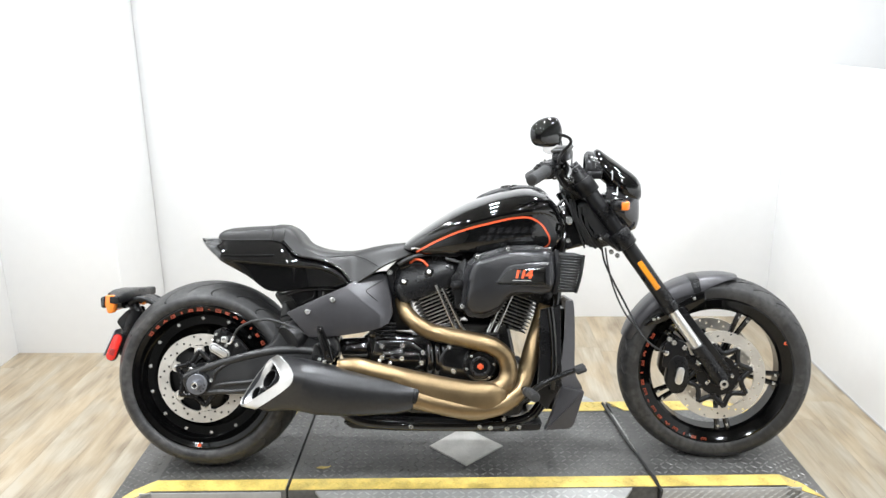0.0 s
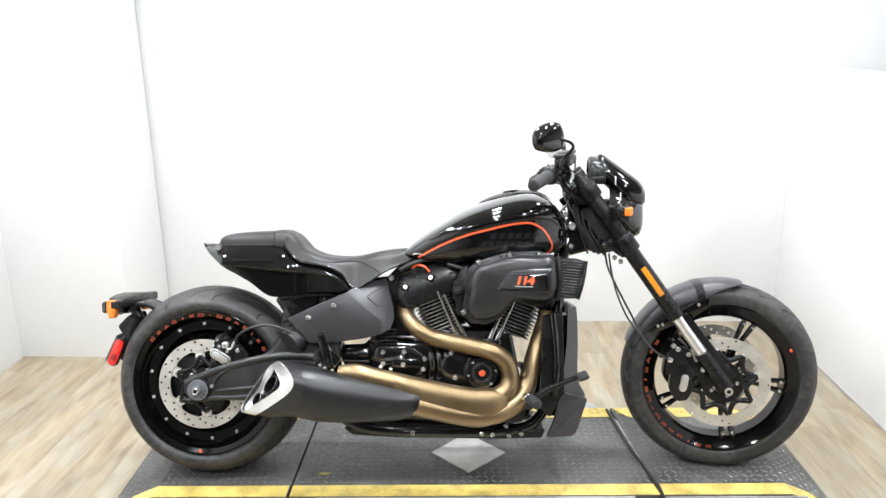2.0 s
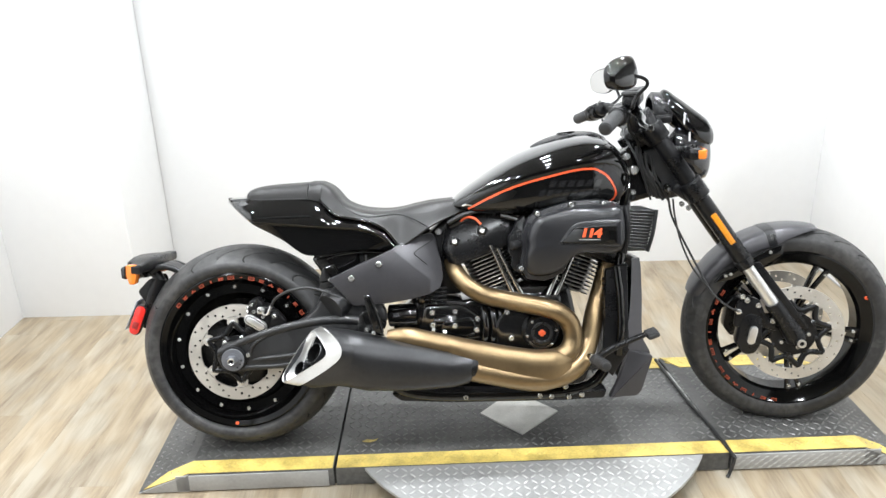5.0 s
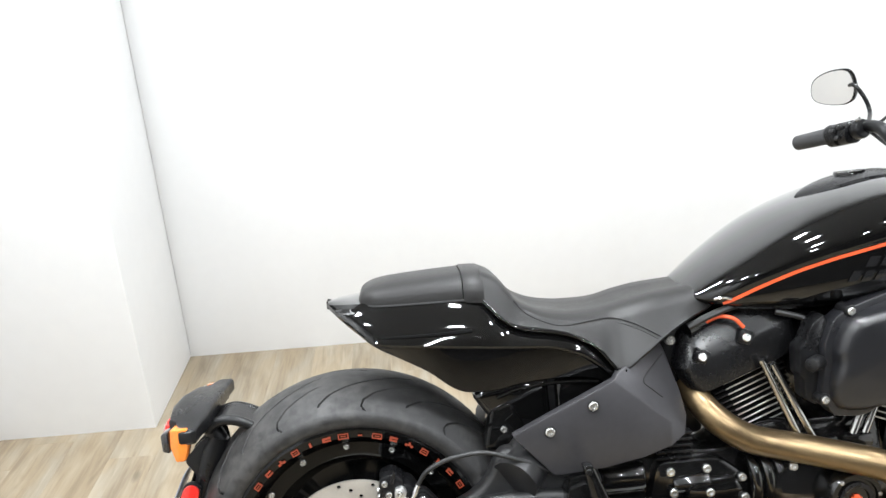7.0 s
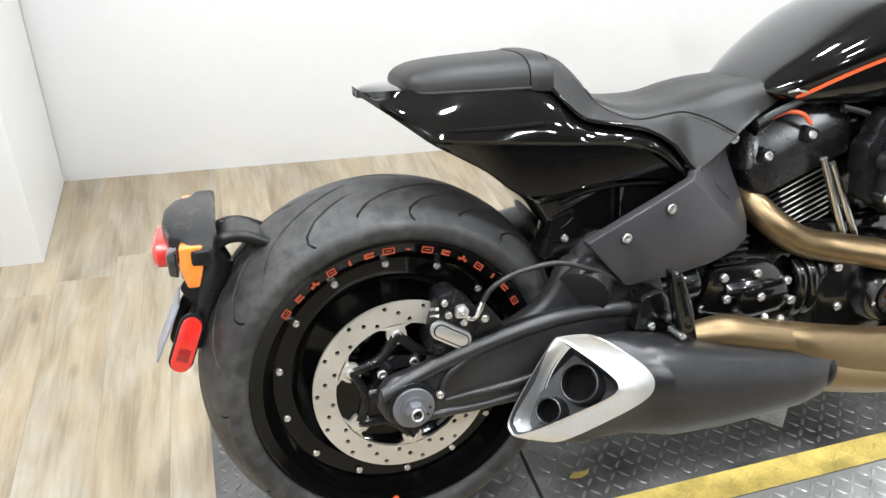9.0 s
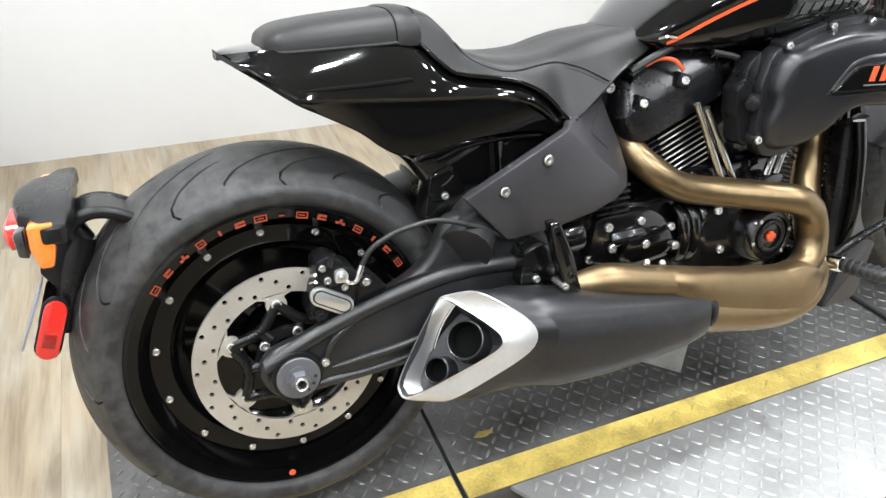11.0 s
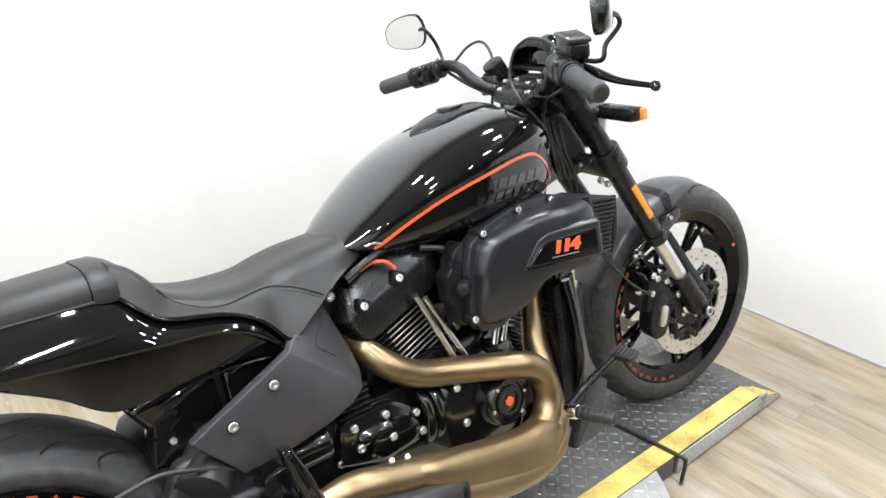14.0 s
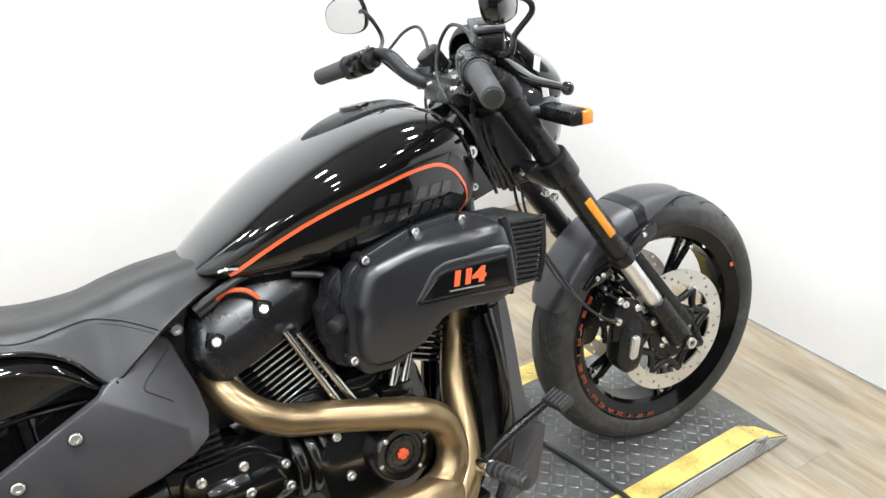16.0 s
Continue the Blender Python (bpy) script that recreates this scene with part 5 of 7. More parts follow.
def cylinder(sign, cx, cz, bolts):
    """One finned cylinder with its head cover; sign -1 leans to the rear."""
    ax, az = sign * 0.362, 0.932
    along, up = Vector((az, 0, -ax)), Vector((ax, 0, az))
    top = Vector((cx, 0, cz))
    turn = Matrix((along, Vector((0, 1, 0)), up)).transposed().to_4x4()
    core = bmesh.new()
    rod(top - up * 0.15, top, 0.062, 0.062, 40, core)
    cyl = bpart("cylinder", core, ENGINE, engine, "black finned cylinder")
    for k in range(12):
        c = top - up * (0.008 + 0.0122 * k)
        w = 0.155 - 0.0016 * k
        fin = box((0, 0, 0), (w, 0.19 - 0.002 * k, 0.0035), 0.0012, None, None, 1)
        fin.transform(Matrix.Translation(c) @ turn)
        bpart("fin", fin, BLACK, cyl)
        edge2 = box((0, -0.0955 + 0.001 * k, 0), (w - 0.045, 0.002, 0.0032), 0.0005, None, None, 1)
        edge2.transform(Matrix.Translation(c) @ turn)
        bpart("fin_edge", edge2, FIN, cyl, "bright machined fin edge")
    rock = ring_loft([[tuple(Matrix.Translation(top) @ turn @ Vector(p)) for p in [(hx * math.copysign(abs(math.cos(a)) ** 0.27, math.cos(a)), hy * math.copysign(abs(math.sin(a)) ** 0.27, math.sin(a)), z)
                      for a in (2 * math.pi * (k + 0.5) / 40 for k in range(40))]] for z, hx, hy in ((-0.028, 0.104, 0.104), (-0.025, 0.113, 0.110), (-0.010, 0.119, 0.1125), (0.034, 0.122, 0.113), (0.044, 0.117, 0.109), (0.084, 0.093, 0.089), (0.091, 0.085, 0.081), (0.094, 0.06, 0.06))])
    cover2 = bpart("rocker_cover", rock, ROCKER, cyl, "satin black rocker cover", 30)
    for u, v, z in bolts:
        q = Matrix.Translation(top) @ turn @ Vector((u, v - 0.012, z))
        n2 = Vector((0, -0.95, 0.3))
        bpart("bolt_pocket", box((q.x, q.y + 0.010, q.z), (0.028, 0.022, 0.026), 0.004, Matrix.Rotation(radians(-21 * sign), 4, "Y")), BLACK, cover2)
        bolt(tuple(q), cover2, axis=tuple(n2), r=0.0085, h=0.006)


cylinder(-1, 0.765, 0.628, ((-0.075, -0.102, 0.045), (0.015, -0.106, 0.044), (0.100, -0.085, 0.045)))
cylinder(1, 1.075, 0.62, ((-0.06, -0.106, 0.045), (0.028, -0.106, 0.044)))
for a, b in (((0.787, -0.128, 0.632), (0.868, -0.135, 0.445)), ((0.808, -0.128, 0.622), (0.892, -0.138, 0.45)), ((1.04, -0.128, 0.60), (0.968, -0.14, 0.445)), ((1.015, -0.128, 0.60), (0.945, -0.14, 0.445))):
    bpart("pushrod_tube", tube([a, b], [0.0068, 0.008], 12, 1), PUSHROD, engine, "chrome pushrod tube")
for x0, x1 in ((0.86, 0.925), (0.93, 0.995)):
    bpart("lifter_block", box(((x0 + x1) / 2, -0.13, 0.462), (x1 - x0, 0.04, 0.03), 0.008), ENGINE, engine)
bpart("plug_wire", tube([(0.700, -0.088, 0.704), (0.718, -0.104, 0.716), (0.742, -0.114, 0.712), (0.760, -0.116, 0.694)], 0.004, 10), ORANGE, None, "orange spark plug wire")
for p, r in (([(0.66, -0.10, 0.70), (0.71, -0.11, 0.725), (0.77, -0.10, 0.735), (0.86, -0.10, 0.728)], 0.007), ([(0.82, -0.12, 0.72), (0.87, -0.13, 0.705), (0.90, -0.13, 0.68)], 0.006)):
    bpart("engine_hose", tube(p, r, 8, 5), CABLE)

bpart("engine_mount", slab(corner_outline([(0.60, 0.47), (0.60, 0.66), (0.66, 0.72), (0.74, 0.735), (0.74, 0.70), (0.70, 0.60), (0.70, 0.47)], 0.012), -0.055, 0.09, 0.008), BLACK)
bpart("throttle_body", slab(corner_outline([(0.80, 0.60), (0.79, 0.735), (1.06, 0.745), (1.08, 0.62), (0.98, 0.50), (0.90, 0.50)], 0.015), -0.075, 0.09, 0.01), ENGINE)
bpart("intake_clamp", rod((0.935, -0.07, 0.66), (0.935, -0.15, 0.66), 0.034, 0.034, 24, None, 0.004), BLACK)
# air cleaner
ac_out = [(0.868, 0.575), (0.876, 0.632), (0.873, 0.66), (0.893, 0.715), (0.922, 0.733), (0.965, 0.747), (1.023, 0.762), (1.10, 0.765), (1.165, 0.752), (1.163, 0.612), (1.05, 0.605), (1.02, 0.592), (0.995, 0.55), (0.945, 0.527), (0.89, 0.533)]
ac_base = bpart("air_cleaner", slab(corner_outline(ac_out, 0.012), -0.19, -0.155, 0.004), SATIN, None, "black moulded air cleaner with a 114 badge")
core2 = np.array([(0.880, 0.585), (0.888, 0.635), (0.886, 0.66), (0.905, 0.706), (0.930, 0.722), (0.97, 0.735), (1.025, 0.749), (1.10, 0.752), (1.16, 0.742), (1.158, 0.618), (1.05, 0.612), (1.015, 0.598), (0.985, 0.56), (0.945, 0.54), (0.897, 0.545)])
mid_ac = np.array([(0.998 + (x - 0.998) * 0.5 + 0.02, 0.655 + (z - 0.655) * 0.35 + 0.01) for x, z in core2])


def ac_face(x, z):
    """How far the cover stands out: shallow at the rear lobe, full at the badge."""
    y = float(np.interp(x, [0.88, 0.96, 1.03, 1.07, 1.12, 1.17], [0.216, 0.232, 0.258, 0.272, 0.280, 0.280]))
    return y - 0.018 * max(0, min(1, (0.615 - z) / 0.08))


shell = []
for w, f in ((0.02, 0), (0.035, 0.35), (0.06, 0.62), (0.11, 0.83), (0.20, 0.95), (0.38, 1.0), (1.0, 1.0)):
    pts = core2 * (1 - w) + mid_ac * w
    shell.append([(x, -(0.185 + (ac_face(x, z) - 0.185) * f), z) for x, z in round_outline([tuple(p) for p in pts], 3)])
bpart("cover_shell", ring_loft(shell), SATIN, ac_base, "satin black bulged cover", 60)
for x, z in ((0.922, 0.727), (0.872, 0.567), (1.021, 0.752), (1.116, 0.752)):
    bpart("boss", rod((x, -0.16, z), (x, -0.194, z), 0.012, 0.011, 20, None, 0.002), PLASTIC, ac_base)
    bolt((x, -0.194, z), ac_base, r=0.0075, h=0.005)
bpart("vent_knob", rod((0.868, -0.185, 0.637), (0.840, -0.205, 0.637), 0.014, 0.013, 20, None, 0.004), PLASTIC, ac_base)
bracket2 = slab(corner_outline([(0.872, 0.548), (0.848, 0.562), (0.846, 0.60), (0.838, 0.61), (0.838, 0.66), (0.852, 0.672), (0.860, 0.70), (0.885, 0.722), (0.91, 0.66)], 0.008), -0.172, -0.13, 0.005)
bpart("cleaner_bracket", bracket2, BLACK, ac_base)
SLOPE = Matrix(((1, 0, 0, 0), (-0.36, 1, 0, 0.36 * 1.06), (0, 0, 1, 0), (0, 0, 0, 1)))


def on_face(bm):
    """Tilts a plate to follow the cover's sloping face."""
    bm.transform(SLOPE)
    return bm


field = corner_outline([(0.968, 0.638), (1.008, 0.700), (1.032, 0.712), (1.145, 0.716), (1.147, 0.634)], 0.012)
bpart("badge_field", on_face(slab(field, -0.2705, -0.250, 0.011, seg=4)), SATIN, ac_base)
plate_o = corner_outline([(0.984, 0.647), (1.016, 0.685), (1.030, 0.690), (1.128, 0.696), (1.129, 0.648)], 0.006)
bpart("badge_rim", on_face(slab([((x - 1.06) * 1.05 + 1.06, (z - 0.67) * 1.13 + 0.67) for x, z in plate_o], -0.2740, -0.262, 0.0015)), BLACK, ac_base)
badge = bpart("badge_plate", on_face(slab(plate_o, -0.2755, -0.262, 0.0012)), GLOSS, ac_base, "gloss black badge plate")
digits = text_mesh("114", 0.033, 0.0012, pose(1.060, -0.2765, 0.6745, 90, 0, 0) @ Matrix.Diagonal((1.22, 1, 1, 1)))
bpart("badge_number", on_face(digits), ORANGE, badge, "raised orange number 114")
bpart("badge_bar", on_face(box((1.058, -0.276, 0.6565), (0.056, 0.0014, 0.0022), 0)), ALLOY, badge)
# filter with its ribs
filt = bpart("air_filter", ring_loft([[(x, y, z) for x, z in p] for y, p in ((-0.10, [(1.15, 0.618), (1.225, 0.618), (1.25, 0.735), (1.15, 0.74)]), (-0.235, [(1.15, 0.615), (1.228, 0.615), (1.254, 0.732), (1.15, 0.742)]), (-0.245, [(1.15, 0.62), (1.215, 0.62), (1.24, 0.728), (1.15, 0.738)]))]), CABLE, ac_base, "ribbed air filter mouth")
for k in range(13):
    t = k / 12
    z = 0.624 + 0.106 * t
    x = 1.226 + 0.026 * t
    bpart("filter_rib", tube([(1.166, -0.247, z + 0.006), (x - 0.012, -0.249, z), (x + 0.001, -0.238, z - 0.001), (x + 0.003, -0.17, z - 0.002), (x + 0.003, -0.1, z - 0.002)], 0.0034, 8, 3), PLASTIC, filt)
bpart("filter_frame", tube([(1.163, -0.243, 0.612), (1.170, -0.251, 0.66), (1.172, -0.251, 0.70), (1.169, -0.243, 0.748)], 0.009, 10), PLASTIC, filt)
bpart("filter_lip", tube([(1.230, -0.243, 0.614), (1.244, -0.248, 0.665), (1.256, -0.243, 0.733)], 0.006, 10, 4), PLASTIC, filt)

# exhaust
exhaust = bpart("exhaust", tube([(0.668, -0.05, 0.572), (0.680, -0.093, 0.548), (0.695, -0.115, 0.527), (0.720, -0.130, 0.505), (0.754, -0.134, 0.484), (0.791, -0.138, 0.472), (0.831, -0.150, 0.465), (0.906, -0.190, 0.455), (0.958, -0.217, 0.446), (0.990, -0.217, 0.427), (1.011, -0.212, 0.401),
                             (1.020, -0.212, 0.360), (1.006, -0.220, 0.322), (0.968, -0.230, 0.302), (0.90, -0.238, 0.300), (0.82, -0.24, 0.313), (0.72, -0.24, 0.336), (0.60, -0.236, 0.362), (0.53, -0.230, 0.378), (0.472, -0.226, 0.380)],
                            [0.025, 0.026, 0.027, 0.027, 0.0275, 0.028, 0.028, 0.028, 0.028, 0.028, 0.0285, 0.029, 0.030, 0.030, 0.031, 0.031, 0.031, 0.032, 0.031, 0.022], 24, 6), BRONZE, None, "bronze-coated exhaust headers", 60)
bpart("front_header", tube([(1.155, -0.06, 0.60), (1.152, -0.072, 0.56), (1.142, -0.075, 0.511), (1.129, -0.085, 0.475), (1.106, -0.105, 0.408), (1.078, -0.155, 0.335), (1.045, -0.20, 0.285), (1.0, -0.232, 0.260), (0.945, -0.245, 0.248), (0.87, -0.25, 0.251), (0.79, -0.25, 0.268), (0.70, -0.25, 0.290)],
                           [0.026, 0.028, 0.029, 0.029, 0.03, 0.03, 0.031, 0.032, 0.033, 0.035, 0.037, 0.038], 24, 6), BRONZE, exhaust, "", 60)
bpart("collector", ring_loft([superring(x, y, z, hy, h, 2.7, 32) for x, y, z, hy, h in smooth_line([(1.008, -0.240, 0.290, 0.016, 0.018), (0.985, -0.241, 0.280, 0.028, 0.042), (0.95, -0.243, 0.274, 0.035, 0.058), (0.90, -0.2445, 0.272, 0.0365, 0.0615),
                              (0.82, -0.2445, 0.285, 0.037, 0.0615), (0.76, -0.2445, 0.299, 0.037, 0.0605), (0.715, -0.2445, 0.315, 0.035, 0.052), (0.68, -0.243, 0.338, 0.033, 0.036), (0.64, -0.240, 0.352, 0.026, 0.028)], 5)]), BRONZE, exhaust, "", 60)
for x, z in ((0.607, 0.384), (0.64, 0.376)):
    bolt((x, -0.238, z + 0.014), exhaust, axis=(0, -0.5, 0.85), r=0.006, h=0.006)
# muffler: rounded three-cornered body that ends in a slanted silver mouth
lip_front = [(0.249, -0.195, 0.398), (0.270, -0.231, 0.389), (0.293, -0.277, 0.374), (0.303, -0.298, 0.360), (0.292, -0.297, 0.340), (0.232, -0.268, 0.298), (0.168, -0.235, 0.258), (0.155, -0.217, 0.261), (0.162, -0.206, 0.282), (0.203, -0.197, 0.345), (0.237, -0.190, 0.389)]
lip_back = [(0.285, -0.245, 0.420), (0.312, -0.277, 0.408), (0.337, -0.308, 0.390), (0.347, -0.322, 0.368), (0.335, -0.320, 0.340), (0.285, -0.298, 0.300), (0.222, -0.268, 0.258), (0.205, -0.235, 0.250), (0.205, -0.205, 0.268), (0.235, -0.195, 0.345), (0.268, -0.215, 0.405)]
front_ring = [Vector(q) for q in round_outline(lip_front, 4)]
mouth = [Vector(q) for q in round_outline(lip_back, 4)]
mc = sum(mouth, Vector()) / len(mouth)
fc0 = sum(front_ring, Vector()) / len(front_ring)
nrm = Vector((-0.65, -0.53, 0.55)).normalized()


def body_ring(x, zc, hz, yc, hy, blend):
    out = []
    n = len(mouth)
    for p in mouth:
        a = math.atan2((p.z - mc.z) / 0.09, (p.y - mc.y) / 0.072)
        c, s = math.cos(a), math.sin(a)
        q = Vector((x, yc + hy * math.copysign(abs(c) ** 0.8, c), zc + hz * math.copysign(abs(s) ** 0.8, s)))
        out.append(tuple(q.lerp(p + Vector((x - 0.30, 0, 0)) * 0.4, blend)))
    return out


rings = [[tuple((p - mc) * 0.97 + mc) for p in mouth], [tuple((p - mc) * 0.985 + mc + Vector((0.010, 0, 0))) for p in mouth], [tuple((p - mc) * 1.02 + mc + Vector((0.035, -0.002, -0.006))) for p in mouth]]
rings += [body_ring(x, zc, hz, yc, hy, b) for x, zc, hz, yc, hy, b in ((0.375, 0.325, 0.082, -0.250, 0.074, 0.35), (0.42, 0.312, 0.083, -0.248, 0.072, 0.1), (0.50, 0.302, 0.074, -0.248, 0.065, 0), (0.58, 0.294, 0.064, -0.248, 0.059, 0), (0.66, 0.287, 0.053, -0.248, 0.052, 0), (0.705, 0.288, 0.044, -0.249, 0.044, 0), (0.722, 0.294, 0.034, -0.249, 0.036, 0))]
muffler = bpart("muffler", ring_loft(rings, False), MUFFLER, None, "dark grey muffler with a silver slanted outlet", 60)
band = [[tuple(f.lerp(k, w) + (k - mc).normalized() * puff) for f, k in zip(front_ring, mouth)] for w, puff in ((1.08, -0.004), (1.0, 0.001), (0.75, 0.002), (0.4, 0.0025), (0.12, 0.002), (0.03, 0.001))]
band += [[tuple((f - fc0) * s + fc0 + nrm * h) for f in front_ring] for s, h in ((0.997, 0.0015), (0.980, 0.002), (0.965, 0.0))]
bpart("outlet_rim", ring_loft(band, False), ALLOY, muffler, "brushed silver outlet rim", 50)
well = [[tuple((f - fc0) * s + fc0 + nrm * h) for f in front_ring] for s, h in ((0.968, 0.0005), (0.93, -0.008), (0.86, -0.024), (0.82, -0.030))]
well.append([tuple(fc0 - nrm * 0.030 + (f - fc0) * 0.02) for f in front_ring])
bpart("outlet_wall", ring_loft(well, False), WELL, muffler, "", 60)
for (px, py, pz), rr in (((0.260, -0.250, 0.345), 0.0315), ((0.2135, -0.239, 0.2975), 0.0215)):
    c = Vector((px, py, pz))
    up = nrm.orthogonal().normalized()
    sd = nrm.cross(up)
    floor_h = (fc0 - nrm * 0.030 - c).dot(nrm) + 0.002
    outer2 = [(floor_h - 0.004, rr + 0.004), (0.0, rr), (0.004, rr), (0.005, rr - 0.0015), (0.004, rr - 0.003)]
    # Bore is shallow: its black wall and cap paint the missing depth.
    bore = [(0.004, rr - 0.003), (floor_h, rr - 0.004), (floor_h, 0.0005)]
    around = [math.cos(2 * math.pi * k / 28) * up + math.sin(2 * math.pi * k / 28) * sd for k in range(28)]
    bpart("outlet_pipe", ring_loft([[tuple(c + nrm * h + r2 * q) for q in around] for h, r2 in outer2], False), MUFFLER, muffler, "heat-tinted steel outlet pipe")
    part("pipe_bore", ring_loft([[tuple(c + nrm * h + r2 * q) for q in around] for h, r2 in bore], False), HOLE_SHADE, muffler, "shallow bore with a cap painted black as depth")
bpart("muffler_clamp", rod((0.712, -0.249, 0.293), (0.73, -0.249, 0.289), 0.042, 0.041, 32, None, 0.004), BLACK, muffler)

# passenger peg bracket, folded up
peg = bpart("passenger_peg", slab(corner_outline([(0.408, 0.513), (0.426, 0.513), (0.452, 0.450), (0.464, 0.398), (0.434, 0.400), (0.418, 0.460)], 0.006), -0.258, -0.232, 0.005, seg=3), GLOSS, None, "folded black passenger foot peg")
# Black inlay on the face draws the dark of the peg's slot.
bpart("peg_slot_shade", slab(corner_outline([(0.421, 0.492), (0.426, 0.490), (0.444, 0.440), (0.438, 0.432), (0.428, 0.462)], 0.003), -0.2586, -0.256, 0.001), HOLE_SHADE, peg)
for x, z in ((0.417, 0.503), (0.445, 0.418)):
    bolt((x, -0.258, z), peg, r=0.0055, h=0.003, mat=BLACK)
bpart("peg_pin", rod((0.434, -0.225, 0.401), (0.434, -0.262, 0.401), 0.006, 0.006, 14, None, 0.001), BOLT, peg, "bright pivot pin")
pb = bmesh.new()
rod((0.43, -0.12, 0.41), (0.447, -0.250, 0.408), 0.012, 0.012, 14, pb, 0.003)
slab(corner_outline([(0.38, 0.39), (0.39, 0.45), (0.43, 0.46), (0.47, 0.41), (0.45, 0.385)], 0.01), -0.205, -0.16, 0.005, pb)
bpart("peg_bracket", pb, ENGINE)
for p in ((0.41, -0.206, 0.40), (0.452, -0.236, 0.40)):
    bolt(p, bike, r=0.007, h=0.006)

# radiator shroud and downtubes
rad = bpart("radiator", box((1.202, 0, 0.40), (0.03, 0.205, 0.30), 0.006), ENGINE, None, "black radiator behind a charcoal shroud")
for k in range(26):
    part("radiator_fin", box((1.186, 0, 0.262 + 0.0108 * k), (0.004, 0.19, 0.004), 0), BLACK, rad)
shroud = bpart("radiator_shroud", ring_loft([[(x0, -h, z), (x1, -h * 0.86, z), (x1, h * 0.86, z), (x0, h, z), (x0 + 0.004, h * 0.93, z), (x1 - 0.012, h * 0.79, z), (x1 - 0.012, -h * 0.79, z), (x0 + 0.004, -h * 0.93, z)] for x0, x1, h, z in
                                       smooth_line([(1.218, 1.246, 0.116, 0.575), (1.216, 1.249, 0.124, 0.54), (1.209, 1.249, 0.138, 0.45), (1.193, 1.247, 0.155, 0.34), (1.184, 1.270, 0.158, 0.285), (1.172, 1.262, 0.153, 0.235), (1.155, 1.240, 0.146, 0.185), (1.143, 1.226, 0.136, 0.155)], 4)]), MATTE, None, "charcoal matte radiator shroud", 40)
for s in (-1, 1):
    bpart("shroud_corner", slab(corner_outline([(1.20, 0.30), (1.262, 0.285), (1.275, 0.278), (1.24, 0.17), (1.225, 0.155), (1.14, 0.15), (1.165, 0.20)], 0.008), s * 0.158, s * 0.130, 0.005), MATTE, shroud)
bpart("shroud_side", slab([(1.13, 0.55), (1.195, 0.565), (1.20, 0.30), (1.15, 0.22), (1.12, 0.25)], -0.16, -0.13, 0.004), BLACK, shroud)
bpart("oil_cooler_hose", tube([(1.16, -0.165, 0.56), (1.168, -0.172, 0.48), (1.172, -0.172, 0.38), (1.165, -0.165, 0.29)], 0.012, 12), GLOSS, shroud)
for k in range(14):
    part("cooling_rib", box((1.15, -0.135, 0.33 + 0.015 * k), (0.05, 0.03, 0.005), 0.001, Matrix.Rotation(radians(-18), 4, "Y")), BLACK, rad)

# foot controls
pedal = bpart("brake_pedal", tube([(1.03, -0.175, 0.235), (1.08, -0.19, 0.275), (1.13, -0.205, 0.315), (1.19, -0.215, 0.345), (1.235, -0.222, 0.365)], [0.012, 0.011, 0.01, 0.009, 0.008], 10), BLACK, None, "black foot brake lever")
bpart("pedal_pad", box((1.245, -0.24, 0.369), (0.036, 0.062, 0.016), 0.006, Matrix.Rotation(radians(-20), 4, "Y")), CABLE, pedal)
for k in range(5):
    part("pad_rib", box((1.243, -0.262 + 0.011 * k, 0.378), (0.032, 0.004, 0.004), 0.001, Matrix.Rotation(radians(-20), 4, "Y")), GRIP, pedal)
for s in (-1, 1):
    fp = bpart("foot_peg", rod((1.062, s * 0.175, 0.292), (1.075, s * 0.245, 0.30), 0.018, 0.016, 16, None, 0.004), CHROME, None, "chrome foot peg with a ribbed rubber sleeve")
    bpart("peg_sleeve", rod((1.076, s * 0.245, 0.30), (1.093, s * 0.33, 0.30), 0.015, 0.014, 18, None, 0.004), CABLE, fp)
    for k in range(6):
        q = 0.252 + 0.013 * k
        part("sleeve_rib", rod((1.078 + 0.0029 * k, s * q, 0.30), (1.0785 + 0.0029 * k, s * (q + 0.004), 0.30), 0.0165, 0.0165, 16), GRIP, fp)
bpart("peg_mount", slab(corner_outline([(1.00, 0.20), (1.02, 0.27), (1.06, 0.31), (1.09, 0.29), (1.06, 0.21)], 0.012), -0.18, -0.12, 0.006), BLACK)
bpart("master_cylinder", rod((1.03, -0.16, 0.245), (1.10, -0.165, 0.27), 0.017, 0.017, 16, None, 0.004), BLACK)
# side stand
st = bpart("side_stand", tube([(0.93, 0.12, 0.17), (0.95, 0.20, 0.12), (0.97, 0.283, 0.085)], [0.014, 0.012, 0.011], 12), BLACK, None, "black side stand that props the motorcycle")
bpart("stand_foot", box((0.972, 0.287, 0.081), (0.05, 0.03, 0.008), 0.003, Matrix.Rotation(radians(14.3), 4, "X")), BLACK, st)

# ---- steering: wheel, fork, bars ----
FW = (1.750, 0.0, 0.326)
f_rim = [(-0.056, 0.259), (-0.058, 0.253), (-0.05, 0.240), (-0.042, 0.222), (-0.03, 0.214), (0.03, 0.214), (0.042, 0.222), (0.05, 0.240), (0.058, 0.253), (0.056, 0.259), (0.045, 0.246), (0, 0.238), (-0.045, 0.246)]
front_wheel = fpart("front_wheel", lathe(f_rim, FW, 128), RIM, None, "gloss black five-spoke front rim", 32)
